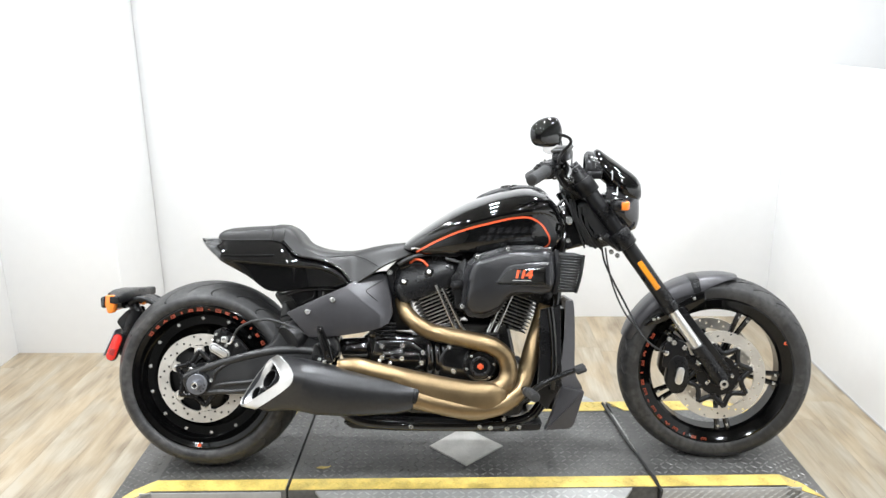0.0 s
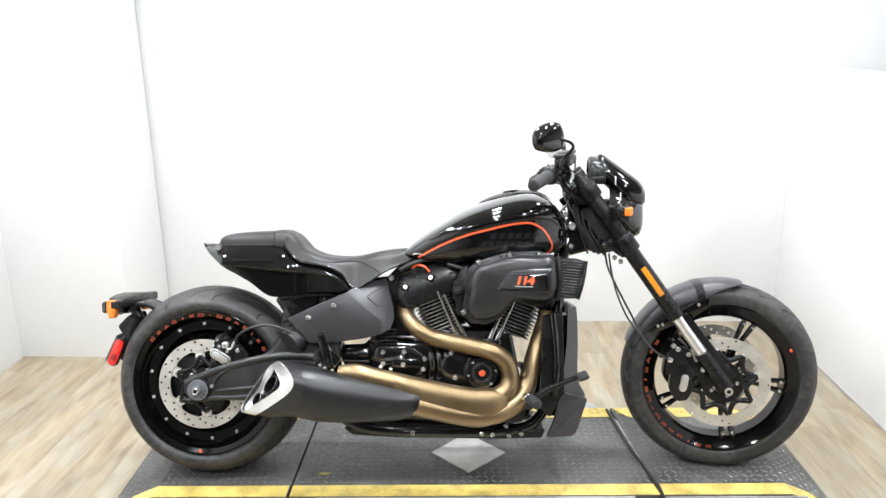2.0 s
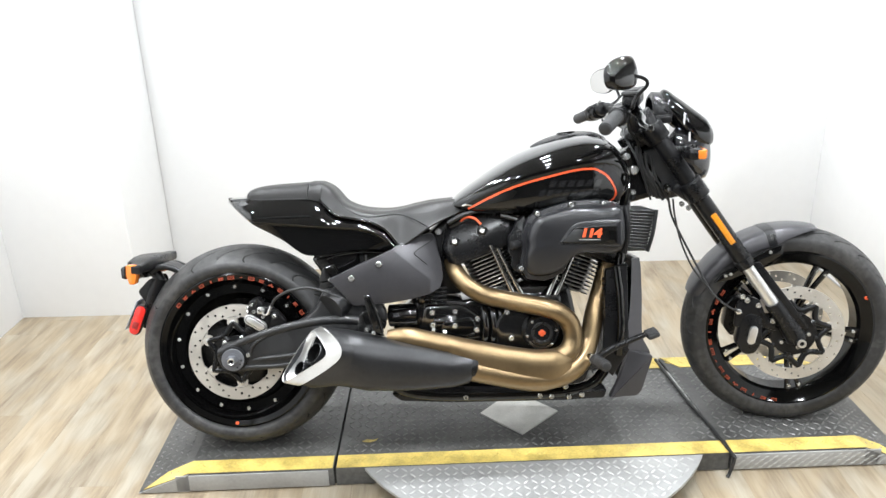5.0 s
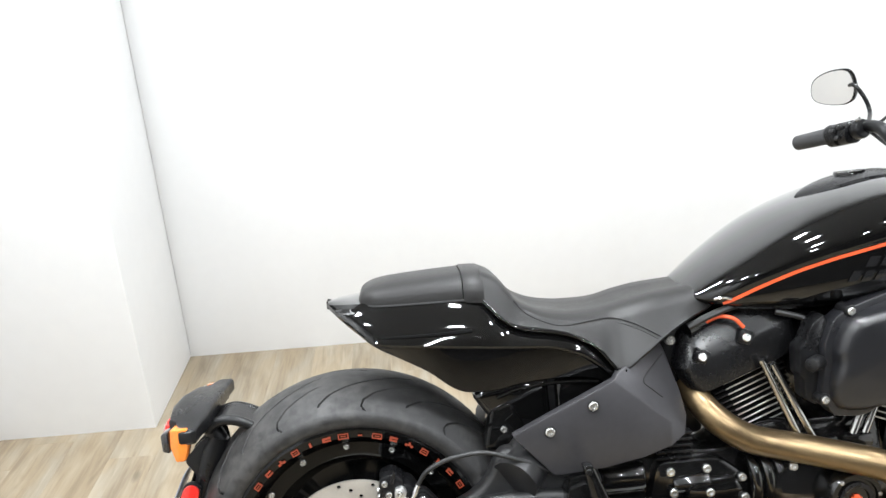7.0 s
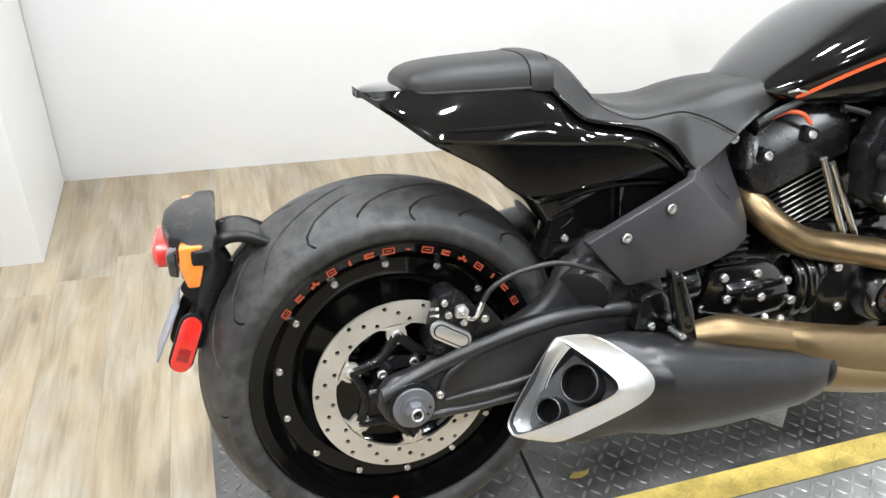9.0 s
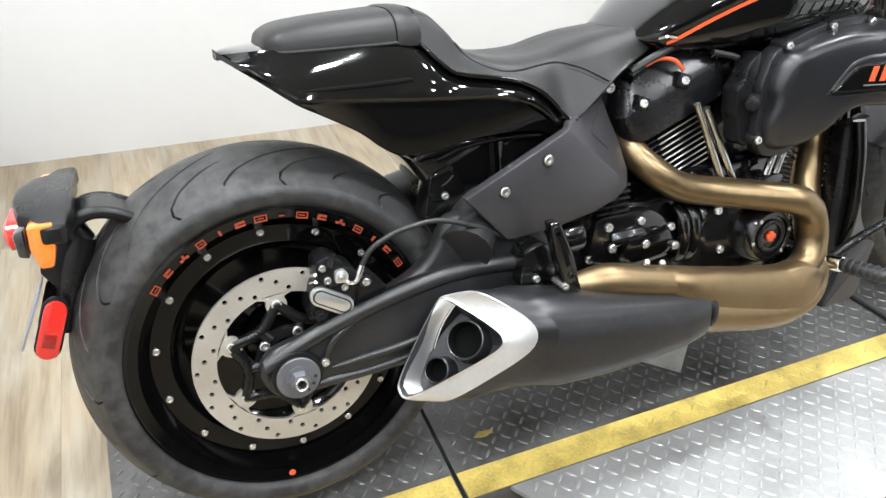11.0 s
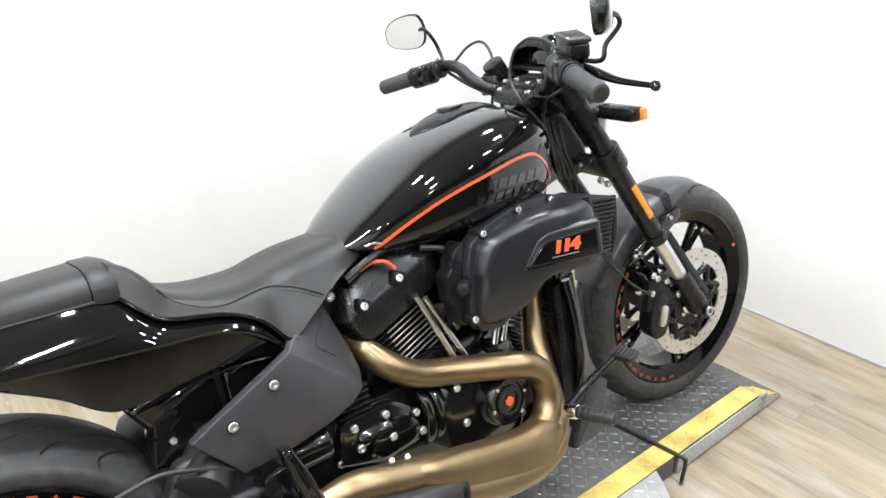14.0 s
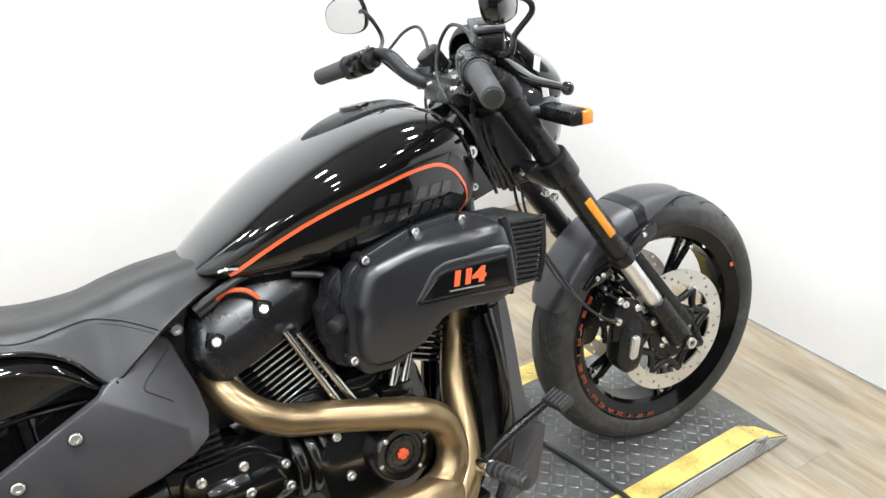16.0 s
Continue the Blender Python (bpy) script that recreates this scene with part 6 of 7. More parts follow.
fpart("tyre", tyre_mesh(FW, 0.0605, 0.257, 0.327, 0.072, 60, 11, 0.005, 0.002), RUBBER, front_wheel, "black rubber front tyre", 45)
hub = lathe([(-0.06, 0.018), (-0.06, 0.034), (-0.03, 0.042), (0.03, 0.042), (0.06, 0.034), (0.06, 0.018)], FW, 40)
fpart("hub", hub, BLACK, front_wheel)
for k in range(5):
    base_a = radians(64 - 72 * k)
    bm = bmesh.new()
    for off in (-0.085, 0.085):
        a0, a1 = base_a + off * 1.8, base_a + off
        p0 = (FW[0] + 0.036 * math.cos(a0), -0.012, FW[2] + 0.036 * math.sin(a0))
        p1 = (FW[0] + 0.12 * math.cos(base_a + off * 0.75), -0.016, FW[2] + 0.12 * math.sin(base_a + off * 0.75))
        p2 = (FW[0] + 0.218 * math.cos(a1), -0.026, FW[2] + 0.218 * math.sin(a1))
        tube([p0, p1, p2], [0.0105, 0.0085, 0.010], 8, 4, bm)
    fpart("spoke", bm, GLOSS, front_wheel)
    for off in (-0.075, 0.075):
        fbolt((FW[0] + 0.203 * math.cos(base_a + off), -0.036, FW[2] + 0.203 * math.sin(base_a + off)), front_wheel, r=0.0058, h=0.005)
rim_marks(FW, -0.0565, 0.2475, 150, 263, 15, 0.019, fpart, front_wheel)
fbolt((FW[0] + 0.225, -0.054, FW[2] + 0.105), front_wheel, r=0.006, h=0.003, mat=ORANGE)
for s in (-1, 1):
    y = s * 0.092
    fd = fpart("front_brake_disc", drilled_disc((FW[0], y, FW[2]), 0.154, 0.117, 0.005, (1, 3, 5), 42), STEEL, None, "drilled steel front brake disc")
    disc_carrier(FW, y, 8, 0.070, 0.112, BLACK, fd, fpart, 0.2)
    if s < 0:
        for k in range(8):
            a = 2 * math.pi * k / 8 + 0.2
            fbolt((FW[0] + 0.112 * math.cos(a), y - 0.004, FW[2] + 0.112 * math.sin(a)), fd, r=0.0075, h=0.003, mat=STEEL)
        for k in range(5):
            a = 2 * math.pi * k / 5
            fbolt((FW[0] + 0.045 * math.cos(a), y - 0.005, FW[2] + 0.045 * math.sin(a)), fd, r=0.007, h=0.006)
A0, A1 = Vector((1.288, 0, 0.985)), Vector((1.738, 0, 0.345))
fd_dir = (A1 - A0).normalized()


def on_leg(t, s, dx=0.0, dy=0.0):
    return tuple(A0 + (A1 - A0) * t + Vector((dx, s * (0.113 + dy), 0)))


for s in (-1, 1):
    leg = fpart("fork_leg", rod(on_leg(-0.07, s), on_leg(0.66, s), 0.0262, 0.0258, 28, None, 0.003), BLACK, None, "satin black upside-down fork leg")
    fpart("fork_slider", rod(on_leg(0.64, s), on_leg(0.97, s), 0.0205, 0.0205, 24), ALLOY, leg, "silver fork tube")
    fpart("leg_foot", tube([on_leg(0.86, s), on_leg(0.95, s), (1.752, s * 0.113, 0.322), (1.76, s * 0.113, 0.305)], [0.027, 0.028, 0.031, 0.022], 16), BLACK, leg)
    fpart("dust_seal", rod(on_leg(0.635, s), on_leg(0.675, s), 0.029, 0.0275, 24, None, 0.003), BLACK, leg)
    fpart("guard_rail", slab([(1.60, 0.56), (1.625, 0.57), (1.785, 0.36), (1.77, 0.345)], s * 0.128, s * 0.116, 0.003), BLACK, leg)
    fpart("axle_cap", rod((1.758, s * 0.113, 0.314), (1.758, s * 0.150, 0.314), 0.017, 0.016, 20, None, 0.003), BLACK, leg)
    fpart("axle_end", lathe([(s * 0.146, 0.0), (s * 0.146, 0.007), (s * 0.155, 0.0075), (s * 0.155, 0.013), (s * 0.14, 0.014)], (1.758, 0, 0.314), 24, None, False), STEEL, leg)
    for t0, t1, r0 in ((-0.01, 0.06, 0.035), (0.255, 0.335, 0.036)):
        fpart("fork_clamp", rod(on_leg(t0, s), on_leg(t1, s), r0, r0, 28, None, 0.004), BLACK, leg)
    refl = box((0, 0, 0), (0.018, 0.007, 0.112), 0.003)
    turn = Matrix((Vector((0.816, 0, 0.578)), Vector((0, 1, 0)), -fd_dir)).transposed().to_4x4()
    mid = Vector(on_leg(0.482, s, 0.002, 0.026))
    refl.transform(Matrix.Translation(mid) @ turn)
    fpart("side_reflector", refl, REFLECTOR, leg, "amber fork reflector")
    rb = box((0, 0, 0), (0.022, 0.006, 0.118), 0.003)
    rb.transform(Matrix.Translation(mid - Vector((0, s * 0.004, 0))) @ turn)
    fpart("reflector_back", rb, BLACK, leg)
for z, t in ((0.0, 0.025), (0.1, 0.295)):
    c = A0 + (A1 - A0) * t
    bm = box((c.x - 0.03, 0, c.z - 0.012), (0.075, 0.24, 0.034), 0.01, Matrix.Rotation(radians(36), 4, "Y"))
    fpart("triple_clamp", bm, BLACK, None, "satin black fork yoke")
fpart("steering_stem", rod((1.235, 0, 0.965), (1.375, 0, 0.765), 0.026, 0.026, 24), BLACK)
for p in ((1.385, -0.118, 0.752), (1.405, -0.12, 0.74)):
    fbolt(p, None, r=0.008, h=0.012)
bpart("steering_head", rod((1.232, 0, 0.955), (1.355, 0, 0.775), 0.038, 0.038, 28, None, 0.004), GLOSS)
gusset = slab(corner_outline([(1.19, 0.80), (1.205, 0.90), (1.245, 0.945), (1.33, 0.80), (1.30, 0.76), (1.22, 0.74)], 0.012), -0.062, 0.062, 0.008)
bpart("head_gusset", gusset, GLOSS, None, "gloss black steering head casting")
for p, rr in (((1.215, -0.064, 0.885), 0.011), ((1.238, -0.064, 0.843), 0.014), ((1.235, -0.062, 0.775), 0.009)):
    bolt(p, bike, r=rr, h=0.008)
# front caliper
for s in (-1, 1):
    fc = fpart("front_caliper", slab(corner_outline([(1.575, 0.295), (1.585, 0.375), (1.61, 0.40), (1.65, 0.385), (1.655, 0.30), (1.635, 0.262), (1.60, 0.258)], 0.014), s * 0.108, s * 0.060, 0.006), BLACK, None, "black front brake caliper")
    fpart("piston_cover", capsule((1.622, 0.326), 0.036, 0.0125, s * 0.115, s * 0.107, 80), ALLOY, fc, "silver piston cover")
    fpart("piston_face", capsule((1.622, 0.326), 0.034, 0.0085, s * 0.1165, s * 0.1145, 80), STEEL, fc)
    fpart("caliper_bridge", slab(corner_outline([(1.565, 0.35), (1.57, 0.43), (1.60, 0.455), (1.64, 0.44), (1.66, 0.39), (1.70, 0.36), (1.70, 0.335), (1.65, 0.35)], 0.01), s * 0.104, s * 0.09, 0.004), BLACK, fc)
    for p in ((1.635, 0.423), (1.682, 0.372), (1.585, 0.452), (1.60, 0.44)):
        fbolt((p[0], s * 0.104, p[1]), fc, axis=(0, s, 0), r=0.009, h=0.007)
    fpart("banjo", rod((1.575, s * 0.10, 0.405), (1.575, s * 0.116, 0.405), 0.009, 0.009, 16, None, 0.002), BOLT, fc)
fpart("brake_line", tube([(1.575, -0.113, 0.405), (1.53, -0.112, 0.43), (1.49, -0.095, 0.47), (1.455, -0.06, 0.535), (1.405, -0.045, 0.63), (1.372, -0.04, 0.70), (1.36, -0.04, 0.755)], 0.0035, 8), CABLE, None, "thin black front brake line")
fpart("sensor_wire", tube([(1.48, -0.09, 0.48), (1.435, -0.075, 0.54), (1.40, -0.06, 0.62), (1.38, -0.05, 0.70), (1.372, -0.05, 0.755)], 0.003, 8), CABLE)
# front fender
shell2 = []
for k in range(33):
    deg = 79 + (160 - 79) * k / 32
    a = radians(deg)
    hw = float(np.interp(deg, [79, 82, 88, 100, 150, 157, 160], [0.040, 0.052, 0.063, 0.068, 0.067, 0.058, 0.046]))
    deep = float(np.interp(deg, [79, 86, 95, 103, 117, 138, 160], [0.008, 0.018, 0.036, 0.050, 0.046, 0.034, 0.030]))
    crown_r = float(np.interp(deg, [79, 110, 160], [0.338, 0.337, 0.335]))
    outer = [(crown_r, 0.0), (crown_r - 0.001, 0.5), (crown_r - 0.005, 0.82), (crown_r - min(0.013, deep * 0.5), 0.97), (crown_r - deep, 1.02)]
    ring2 = [(r, hw * w) for r, w in reversed(outer)] + [(r, -hw * w) for r, w in outer[1:]]
    innr = [(r - 0.005, y * 0.93) for r, y in reversed(ring2)]
    innr[0], innr[-1] = (ring2[-1][0], ring2[-1][1] * 0.95), (ring2[0][0], ring2[0][1] * 0.95)
    shell2.append([(FW[0] + r * math.cos(a), y, FW[2] + r * math.sin(a)) for r, y in ring2 + innr])
band2 = [[(FW[0] + ((x - FW[0]) * 1.004), y * 1.02, FW[2] + (z - FW[2]) * 1.004) for x, y, z in ring3] for ring3 in shell2[9:12]]
fender = fpart("front_fender", ring_loft(shell2), MATTE, None, "charcoal matte front fender", 50)
fpart("fender_strap", ring_loft(band2), BLACK, fender, "", 50)
for s in (-1, 1):
    fpart("fender_bracket", slab(corner_outline([(1.585, 0.555), (1.66, 0.60), (1.70, 0.615), (1.705, 0.585), (1.65, 0.545), (1.61, 0.525)], 0.008), s * 0.088, s * 0.074, 0.003), GLOSS, fender)
    fpart("fender_stay", slab(corner_outline([(1.50, 0.49), (1.53, 0.525), (1.60, 0.555), (1.61, 0.53), (1.55, 0.50)], 0.006), s * 0.088, s * 0.074, 0.003), GLOSS, fender)
    for p in ((1.665, 0.59), (1.535, 0.515), (1.55, 0.52)):
        fbolt((p[0], s * 0.088, p[1]), fender, axis=(0, s, 0), r=0.006, h=0.005)
# headlamp and cowl
cowl_rows = [(1.312, 1.050, 1.025, 0.034), (1.338, 1.090, 1.000, 0.060), (1.38, 1.066, 0.960, 0.072), (1.43, 1.029, 0.910, 0.072), (1.47, 0.998, 0.905, 0.058), (1.488, 0.974, 0.918, 0.040)]


def cowl_section(x, zt, zb, hw):
    """Fly screen section: narrow rounded top that widens downwards."""
    ring = []
    for k in range(36):
        a = 2 * math.pi * k / 36
        c, sn = math.cos(a), math.sin(a)
        wide = hw * (1.0 - 0.42 * max(0.0, sn) ** 1.2)
        ring.append((x, wide * math.copysign(abs(c) ** 0.8, c), (zt + zb) / 2 + (zt - zb) / 2 * math.copysign(abs(sn) ** 0.8, sn)))
    return ring


cowl = fpart("headlamp_cowl", ring_loft([cowl_section(*r) for r in smooth_line(cowl_rows, 5)]), GLOSS, None, "gloss black headlamp cowl", 40)
lamp2 = ring_loft([superring(x, 0, z, hy, hz, 2.4, 32) for x, z, hy, hz in ((1.37, 0.91, 0.072, 0.075), (1.41, 0.895, 0.076, 0.085), (1.45, 0.885, 0.068, 0.082), (1.474, 0.882, 0.054, 0.068), (1.484, 0.88, 0.034, 0.045))])
fpart("headlamp", lamp2, SMOKE, cowl, "smoked headlamp")
for s in (-1, 1):
    stalk = fpart("turn_signal", box((1.402, s * 0.166, 0.914), (0.048, 0.118, 0.033), 0.012), BLACK, None, "black front turn signal with an amber lens")
    fpart("stalk", rod((1.35, s * 0.09, 0.915), (1.39, s * 0.12, 0.914), 0.012, 0.012, 14), BLACK, stalk)
    fpart("amber_lens", box((1.4255, s * 0.188, 0.915), (0.012, 0.066, 0.026), 0.005), AMBER, stalk, "amber lens")
    fpart("amber_tip", box((1.416, s * 0.224, 0.914), (0.022, 0.010, 0.026), 0.004), AMBER, stalk, "amber lens")
# handlebar
BAR_TURN = STEER @ Matrix.Translation((1.25, 0, 0.99)) @ Matrix.Rotation(-0.047, 4, "X") @ Matrix.Rotation(0.0256, 4, "Z") @ Matrix.Translation((-1.25, 0, -0.99))


def hpart(name, bm, mat, parent=None, label="", smooth=38):
    """A part of the handlebar, which sits slightly turned in its clamps."""
    bm.transform(BAR_TURN)
    return part(name, bm, mat, parent or bike, label, smooth)


BAR = [(1.265, 0.0, 0.972), (1.260, 0.056, 0.972), (1.243, 0.098, 0.976), (1.222, 0.14, 0.996), (1.207, 0.18, 1.030), (1.190, 0.228, 1.036), (1.160, 0.275, 1.020), (1.117, 0.390, 0.992)]
full = [(x, -y, z) for x, y, z in reversed(BAR[1:])] + BAR
bars = hpart("handlebar", tube(full, [0.0127, 0.0127, 0.0132, 0.0145, 0.0155, 0.0165, 0.0165, 0.0165, 0.0165, 0.0165, 0.0155, 0.0145, 0.0132, 0.0127, 0.0127], 16), BLACK, None, "satin black drag-style handlebar")
for s in (-1, 1):
    g0, g1 = Vector((1.162, -0.272, 1.019)) if s < 0 else Vector((1.153, 0.296, 1.0135)), Vector((1.114, s * 0.397, 0.991))
    d = (g1 - g0).normalized()
    grip = hpart("grip", rod(g0, g1, 0.0195, 0.0185, 28, None, 0.003), GRIP, bars, "black rubber grip")
    hpart("grip_cap", rod(g1 - d * 0.003, g1 + d * 0.0015, 0.0150, 0.0140, 24, None, 0.001), CABLE, grip)
    turn = Matrix((d.cross(Vector((0, 0, 1))).normalized(), d, Vector((0, 0, 1)))).transposed().to_4x4()
    cpos = g0 - d * 0.035

    def on_bar(bm, at=cpos):
        bm.transform(Matrix.Translation(at) @ turn)
        return bm

    # clamshell: two rounded halves with a joint, a flange, thumb switches
    for lo, hi in ((-0.031, -0.001), (0.001, 0.031)):
        half = ring_loft([[(hx * math.copysign(abs(math.cos(a)) ** 0.7, math.cos(a)), v, -0.003 + hz * math.copysign(abs(math.sin(a)) ** 0.7, math.sin(a))) for a in (2 * math.pi * k / 24 for k in range(24))]
                          for v, hx, hz in ((lo, 0.022, 0.022), (lo + 0.004, 0.027, 0.027), (hi - 0.004, 0.027, 0.027), (hi, 0.023, 0.023))])
        hpart("switch_housing", on_bar(half), BLACK, bars)
    for u, v, w, sx in ((-0.027, -0.014, 0.012, 0.012), (-0.028, 0.010, 0.006, 0.014), (-0.027, -0.006, -0.012, 0.012), (0.024, 0.012, 0.018, 0.012)):
        hpart("thumb_switch", on_bar(box((u, v, w), (0.012, sx, 0.010), 0.003)), CABLE, bars)
    hpart("grip_flange", rod(g0 - d * 0.006, g0 + d * 0.004, 0.025, 0.025, 28, None, 0.002), BLACK, bars)
    hpart("grip_flange", rod(g0 + d * 0.006, g0 + d * 0.011, 0.0225, 0.0225, 28, None, 0.002), GRIP, bars)
    hpart("lever_clamp", rod(g0 - d * 0.090, g0 - d * 0.068, 0.023, 0.023, 24, None, 0.004), BLACK, bars)
    hpart("clamp_bolt", on_bar(rod((-0.012, -0.05, 0.018), (-0.014, -0.05, 0.027), 0.006, 0.006, 12, None, 0.001)), BOLT, bars)
    perch = tube([tuple(g0 - d * 0.079 + Vector((0.012, 0, 0.002))), tuple(g0 - d * 0.062 + Vector((0.034, 0, 0.003))), tuple(g0 - d * 0.042 + Vector((0.048, 0, 0.0)))], [0.018, 0.016, 0.013], 12, 4)
    hpart("lever_perch", perch, GLOSS, bars)
    blade = smooth_line([tuple(g0 - d * 0.05 + Vector((0.044, 0, 0.0))) + (0.011, 0.010), tuple(g0 + d * 0.0 + Vector((0.066, 0, -0.004))) + (0.014, 0.009), tuple(g0 + d * 0.07 + Vector((0.084, 0, -0.004))) + (0.011, 0.007), tuple(g0 + d * 0.160 + Vector((0.119, 0, 0.005))) + (0.0065, 0.0055)], 5)
    side = Vector((d.y, -d.x, 0)).normalized()
    lv = hpart("lever", ring_loft([[tuple(Vector(q[:3]) + side * (q[3] * math.cos(a)) + Vector((0, 0, q[4] * math.sin(a)))) for a in (2 * math.pi * k / 12 for k in range(12))] for q in blade]), GLOSS, bars, "black hand lever", 60)
    tip = g0 + d * 0.166 + Vector((0.122, 0, 0.006))
    hpart("lever_ball", ring_loft([[tuple(tip + d * (0.0105 * math.sin(b)) + 0.0105 * math.cos(b) * (math.cos(a) * side + math.sin(a) * Vector((0, 0, 1)))) for a in (2 * math.pi * k / 14 for k in range(14))] for b in (radians(q) for q in (-80, -50, -20, 10, 40, 70, 85))]), GLOSS, lv, "", 60)
    if s < 0:
        mc2 = g0 - d * 0.052 + Vector((0.032, 0, 0.036))
        rsv = hpart("brake_reservoir", on_bar(box((0, 0, 0), (0.050, 0.070, 0.034), 0.009, seg=3), mc2), BLACK, bars, "black brake fluid reservoir")
        hpart("reservoir_lid", on_bar(box((0, 0, 0.021), (0.054, 0.075, 0.011), 0.004), mc2), WRINKLE, rsv)
        hpart("lid_panel", on_bar(box((0, 0, 0.0268), (0.034, 0.050, 0.003), 0.001), mc2), BLACK, rsv)
        for u, v in ((-0.021, -0.031), (0.021, 0.031)):
            hpart("lid_screw", on_bar(rod((u, v, 0.026), (u, v, 0.0285), 0.0035, 0.0035, 10), mc2), BOLT, rsv)
        hpart("sight_glass", on_bar(rod((-0.0245, 0.008, -0.002), (-0.0265, 0.008, -0.002), 0.007, 0.007, 16), mc2), OUTLET, rsv)
    # mirror
    root = STEER.inverted() @ BAR_TURN @ (g0 - d * 0.060 + Vector((0.034, 0, 0.012)))
    mp = Vector((1.164, -0.345, 1.142)) if s < 0 else Vector((1.188, 0.400, 1.097))
    head = mp + Vector((0.03, s * 0.005, 0.0))
    stem = [tuple(root), (1.205, -0.315, 1.056), (1.213, -0.320, 1.085), (1.240, -0.327, 1.116), (1.232, -0.333, 1.134), tuple(head + Vector((0, 0, 0.004)))] if s < 0 else [tuple(root), (1.243, 0.322, 1.048), (1.232, 0.333, 1.083), (1.212, 0.348, 1.112), tuple(head)]
    fpart("mirror_stem", tube(stem, 0.005, 10, 5), BLACK, bars)
    mo = [(0.050, 0.034), (0.026, 0.043), (-0.012, 0.042), (-0.044, 0.030), (-0.056, 0.008), (-0.052, -0.014), (-0.025, -0.027), (0.018, -0.034), (0.046, -0.026), (0.057, 0.002)]
    mo = round_outline([(s * -u * 1.04, v * 1.16) for u, v in mo], 3)
    mm = Matrix.Translation(mp) @ Matrix.Rotation(radians(36 if s > 0 else -49), 4, "Z") @ Matrix.Rotation(radians(-6), 4, "Y") @ Matrix.Rotation(radians(s * -10), 4, "X")
    def mring(scale, x):
        return [tuple(mm @ Vector((x, u * scale, v * scale))) for u, v in mo]
    mirror = fpart("mirror", ring_loft([mring(0.97, -0.002), mring(1.0, 0.0), mring(1.0, 0.008), mring(0.93, 0.018), mring(0.75, 0.026), mring(0.4, 0.03)]), GLOSS, None, "black bar mirror on a thin stem", 50)
    fpart("mirror_glass", ring_loft([mring(0.93, -0.003), mring(0.93, -0.0015)]), MIRROR, mirror, "mirror glass")
for s in (-1, 1):
    fpart("riser", box((1.258, s * 0.042, 0.950), (0.05, 0.036, 0.06), 0.010), BLACK, bars)
    for x in (1.243, 1.277):
        fbolt((x, s * 0.042, 0.991), bars, axis=(0, 0, 1), r=0.007, h=0.005)
fpart("bar_clamp", box((1.262, 0, 0.981), (0.052, 0.13, 0.02), 0.008), BLACK, bars)
# wedge-shaped cover over the clamps: raised middle, two wings with screws
cover_rows = [(1.216, 0.050, 0.946, 0.958), (1.224, 0.066, 0.945, 0.972), (1.245, 0.074, 0.942, 0.984), (1.275, 0.078, 0.938, 0.995), (1.312, 0.080, 0.934, 1.004), (1.322, 0.074, 0.936, 0.998)]
fpart("clamp_cover", ring_loft([[(x, y * hw, (zt - 0.010 * abs(y) ** 3)) for y in (-1, -0.9, -0.5, 0, 0.5, 0.9, 1)] + [(x, hw, zb), (x, -hw, zb)] for x, hw, zb, zt in smooth_line(cover_rows, 4)]), PLASTIC, bars)
fpart("clamp_emblem", box((1.290, 0, 1.0), (0.020, 0.06, 0.004), 0.001, Matrix.Rotation(radians(-16), 4, "Y")), MUFFLER, bars)
fpart("ignition_switch", rod((1.262, 0.118, 0.955), (1.260, 0.123, 1.000), 0.030, 0.027, 28, None, 0.004), BLACK, bars)
fpart("ignition_knob", rod((1.260, 0.123, 1.000), (1.2595, 0.124, 1.007), 0.021, 0.019, 24, None, 0.003), PLASTIC, bars)
fpart("ignition_key_slot", box((1.2595, 0.124, 1.008), (0.024, 0.006, 0.005), 0.001, Matrix.Rotation(radians(30), 4, "Z")), CABLE, bars)
for y in (-0.052, 0.052):
    fbolt((1.234, y, 0.972), bars, axis=(-0.3, 0, 0.95), r=0.0085, h=0.006)
# instrument pod: deep hood round a sunk dark face
hood = [(math.cos(math.pi * k / 14), math.sin(math.pi * k / 14) ** 0.75) for k in range(15)]


def hood_ring(x, w, h, base):
    outer = [(x, 0.016 + u * w, base + v * h) for u, v in hood]
    return outer + [(x, 0.016 + u * (w - 0.006), base + v * (h - 0.006)) for u, v in reversed(hood)]


gauge = fpart("gauge_hood", ring_loft([hood_ring(*r) for r in ((1.300, 0.082, 0.056, 1.016), (1.308, 0.090, 0.066, 1.016), (1.335, 0.090, 0.066, 1.014), (1.375, 0.076, 0.056, 1.008))]), BLACK, None, "black instrument hood", 50)
fpart("gauge_face", ring_loft([[(x, 0.016 + u * 0.084, 1.010 + v * 0.058) for u, v in hood] for x in (1.346, 1.358)]), SMOKE, gauge)
fpart("gauge_shelf", box((1.328, 0.016, 1.014), (0.052, 0.172, 0.010), 0.004), PLASTIC, gauge)
fpart("gauge_bezel", box((1.342, 0.036, 1.034), (0.006, 0.074, 0.034), 0.003), CABLE, gauge)
fpart("gauge_display", box((1.338, 0.046, 1.026), (0.003, 0.036, 0.008), 0.001), MUFFLER, gauge)
for s in (-1, 1):
    fpart("hood_foot", box((1.330, 0.016 + s * 0.086, 1.004), (0.05, 0.022, 0.026), 0.006), PLASTIC, gauge)
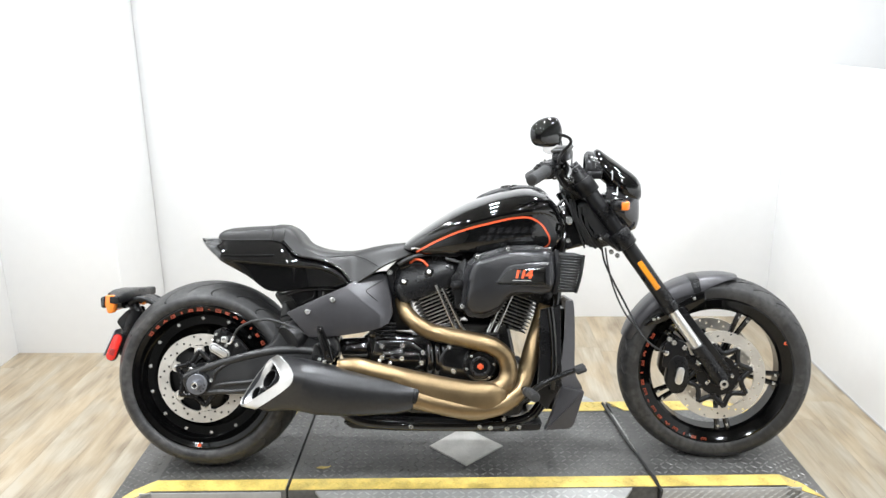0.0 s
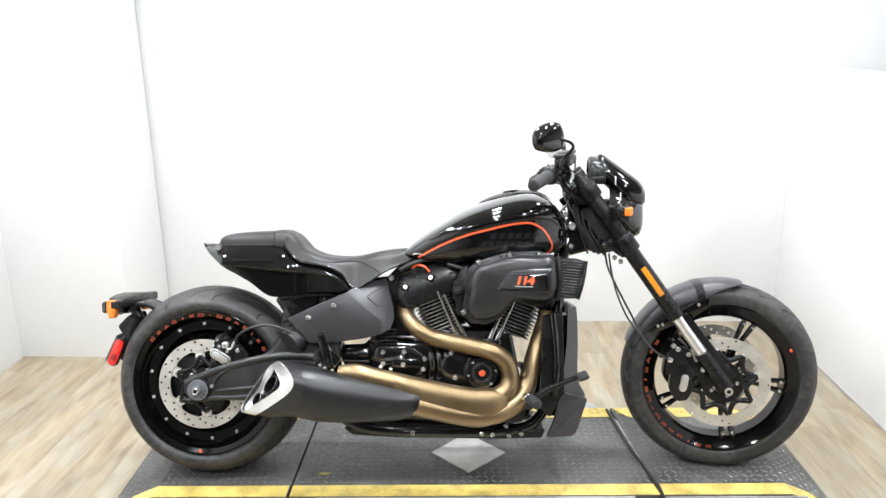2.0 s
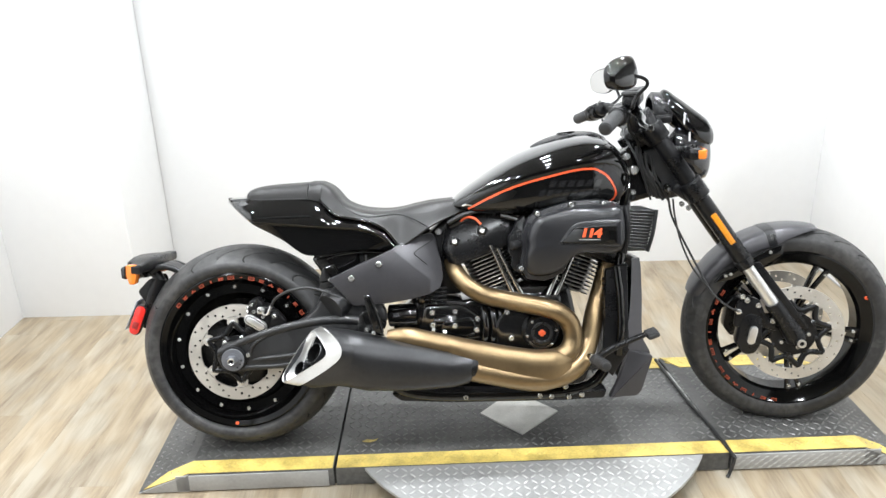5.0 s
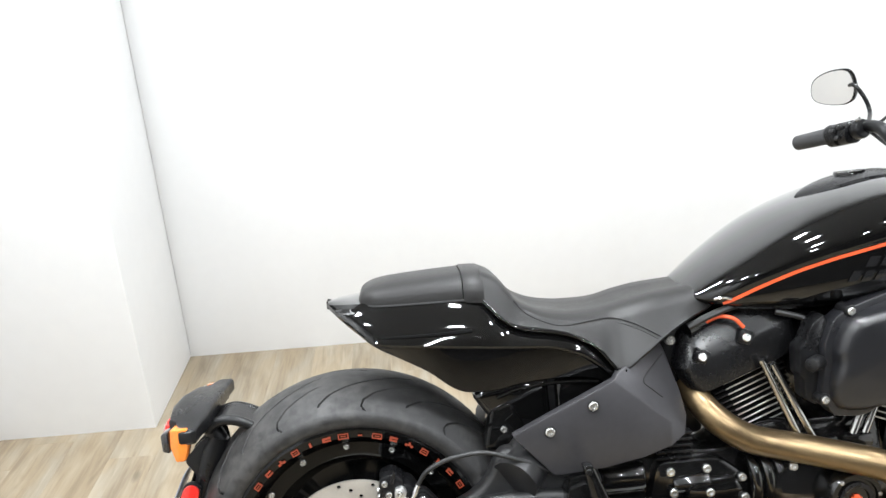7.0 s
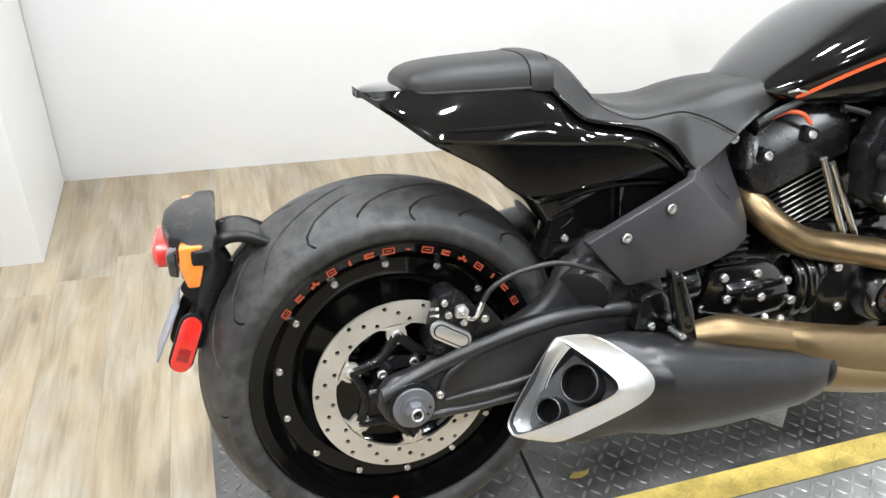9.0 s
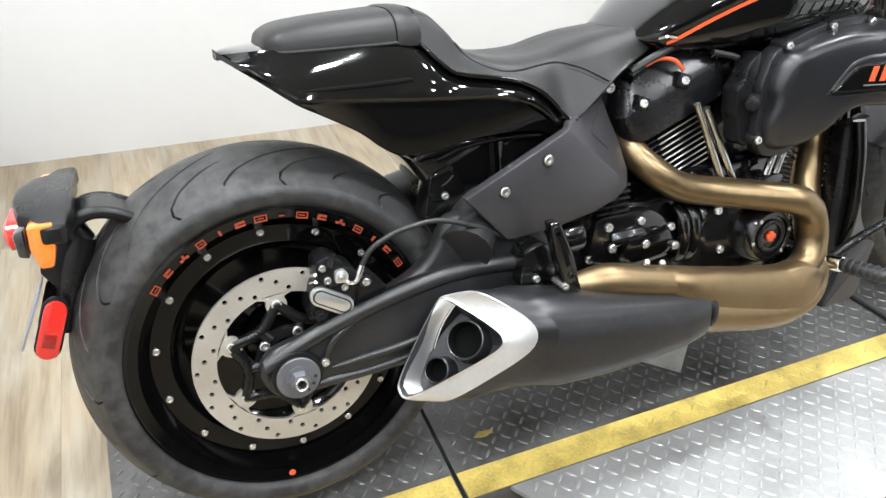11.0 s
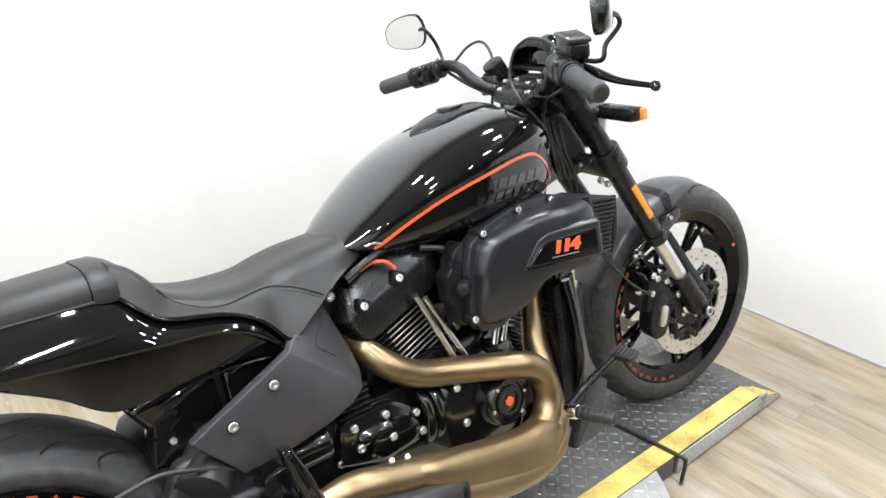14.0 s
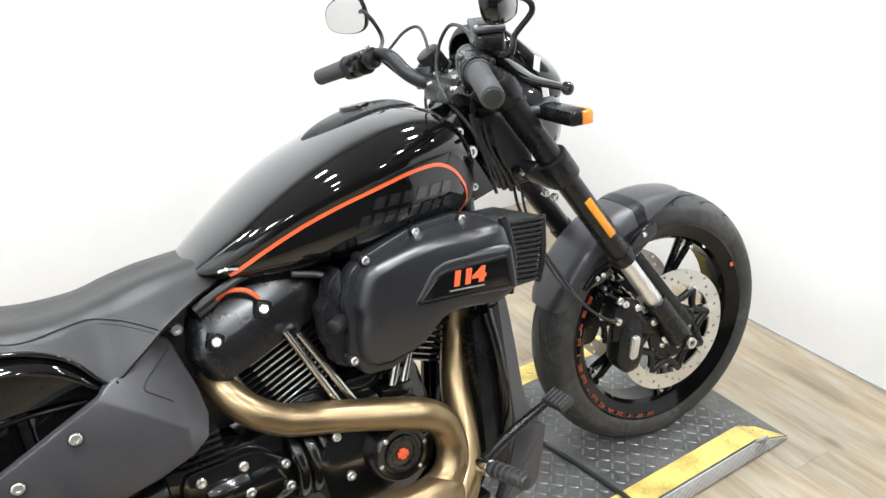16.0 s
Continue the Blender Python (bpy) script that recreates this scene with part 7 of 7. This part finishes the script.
for s in (-1, 1):
    if s > 0:
        pts = [(1.195, 0.225, 1.030), (1.21, 0.206, 1.034), (1.24, 0.191, 1.066), (1.262, 0.168, 1.078), (1.262, 0.131, 1.063), (1.258, 0.104, 1.018), (1.246, 0.094, 0.975), (1.235, 0.09, 0.92), (1.25, 0.07, 0.85)]
    else:
        pts = [(1.20, -0.215, 1.050), (1.21, -0.175, 1.078), (1.22, -0.136, 1.089), (1.23, -0.065, 1.091), (1.235, -0.014, 1.068), (1.230, 0.001, 1.037), (1.222, -0.004, 0.998), (1.218, -0.045, 0.957), (1.255, -0.086, 0.883), (1.30, -0.075, 0.758)]
    fpart("control_cable", tube(pts, 0.0036, 8), CABLE, None, "black control cable")
    fpart("bar_wiring", tube([(1.20, s * 0.25, 1.018), (1.22, s * 0.16, 0.978), (1.245, s * 0.10, 0.955), (1.27, s * 0.06, 0.90), (1.30, s * 0.05, 0.83)], 0.0042, 8), CABLE)
for c, tilt in (((1.385, -0.108, 1.005), 12), ((1.402, -0.108, 0.953), -14)):
    fpart("wire_tag", box(c, (0.0015, 0.020, 0.026), 0, Matrix.Rotation(radians(tilt), 4, "X")), WALL, None, "small white paper tag on the wiring")
# wiring and brake junction packed between the yokes
fpart("wiring_cover", slab(corner_outline([(1.262, 0.79), (1.262, 0.905), (1.325, 0.925), (1.395, 0.83), (1.405, 0.765), (1.33, 0.752)], 0.02), -0.066, 0.055, 0.014, seg=3), CABLE)
for k, (dx, dz, r) in enumerate(((0.0, 0.0, 0.006), (0.016, -0.012, 0.005), (0.034, -0.02, 0.004), (-0.012, 0.01, 0.0045))):
    fpart("wire", tube([(1.262 + dx, -0.076 - 0.002 * k, 0.915 + dz), (1.272 + dx, -0.084, 0.86 + dz), (1.30 + dx, -0.080, 0.81 + dz), (1.322 + dx, -0.07, 0.762 + dz * 0.5)], r, 8, 5), CABLE)
fpart("brake_junction", box((1.352, -0.078, 0.792), (0.034, 0.022, 0.024), 0.005, Matrix.Rotation(radians(30), 4, "Y")), GLOSS)
fbolt((1.352, -0.089, 0.792), None, r=0.006, h=0.005)
fpart("horn_bracket", box((1.33, 0, 0.86), (0.06, 0.12, 0.07), 0.012), BLACK)

# ---- floor planks ----
plank_w, plank_l = 0.152, 1.22
pm = bpy.data.meshes.new("plank")
pb2 = box((0, 0, -0.005), (plank_w - 0.0002, plank_l - 0.0003, 0.01), 0.0004, seg=1)
pb2.to_mesh(pm)
pb2.free()
pm.materials.append(OAK)
rnd = random.Random(11)
for i in range(int((RIGHT + 1.75 - LEFT) / plank_w) + 1):
    x = LEFT + plank_w * (i + 0.5)
    shift = rnd.uniform(0, plank_l)
    for j in range(8):
        y = BACK - plank_l * (j + 0.5) + shift
        if y > BACK + 0.55 or y < -5.6:
            continue
        pk = new("plank", pm)
        pk.parent = floor
        pk.location = (x, y, FLOOR_Z)
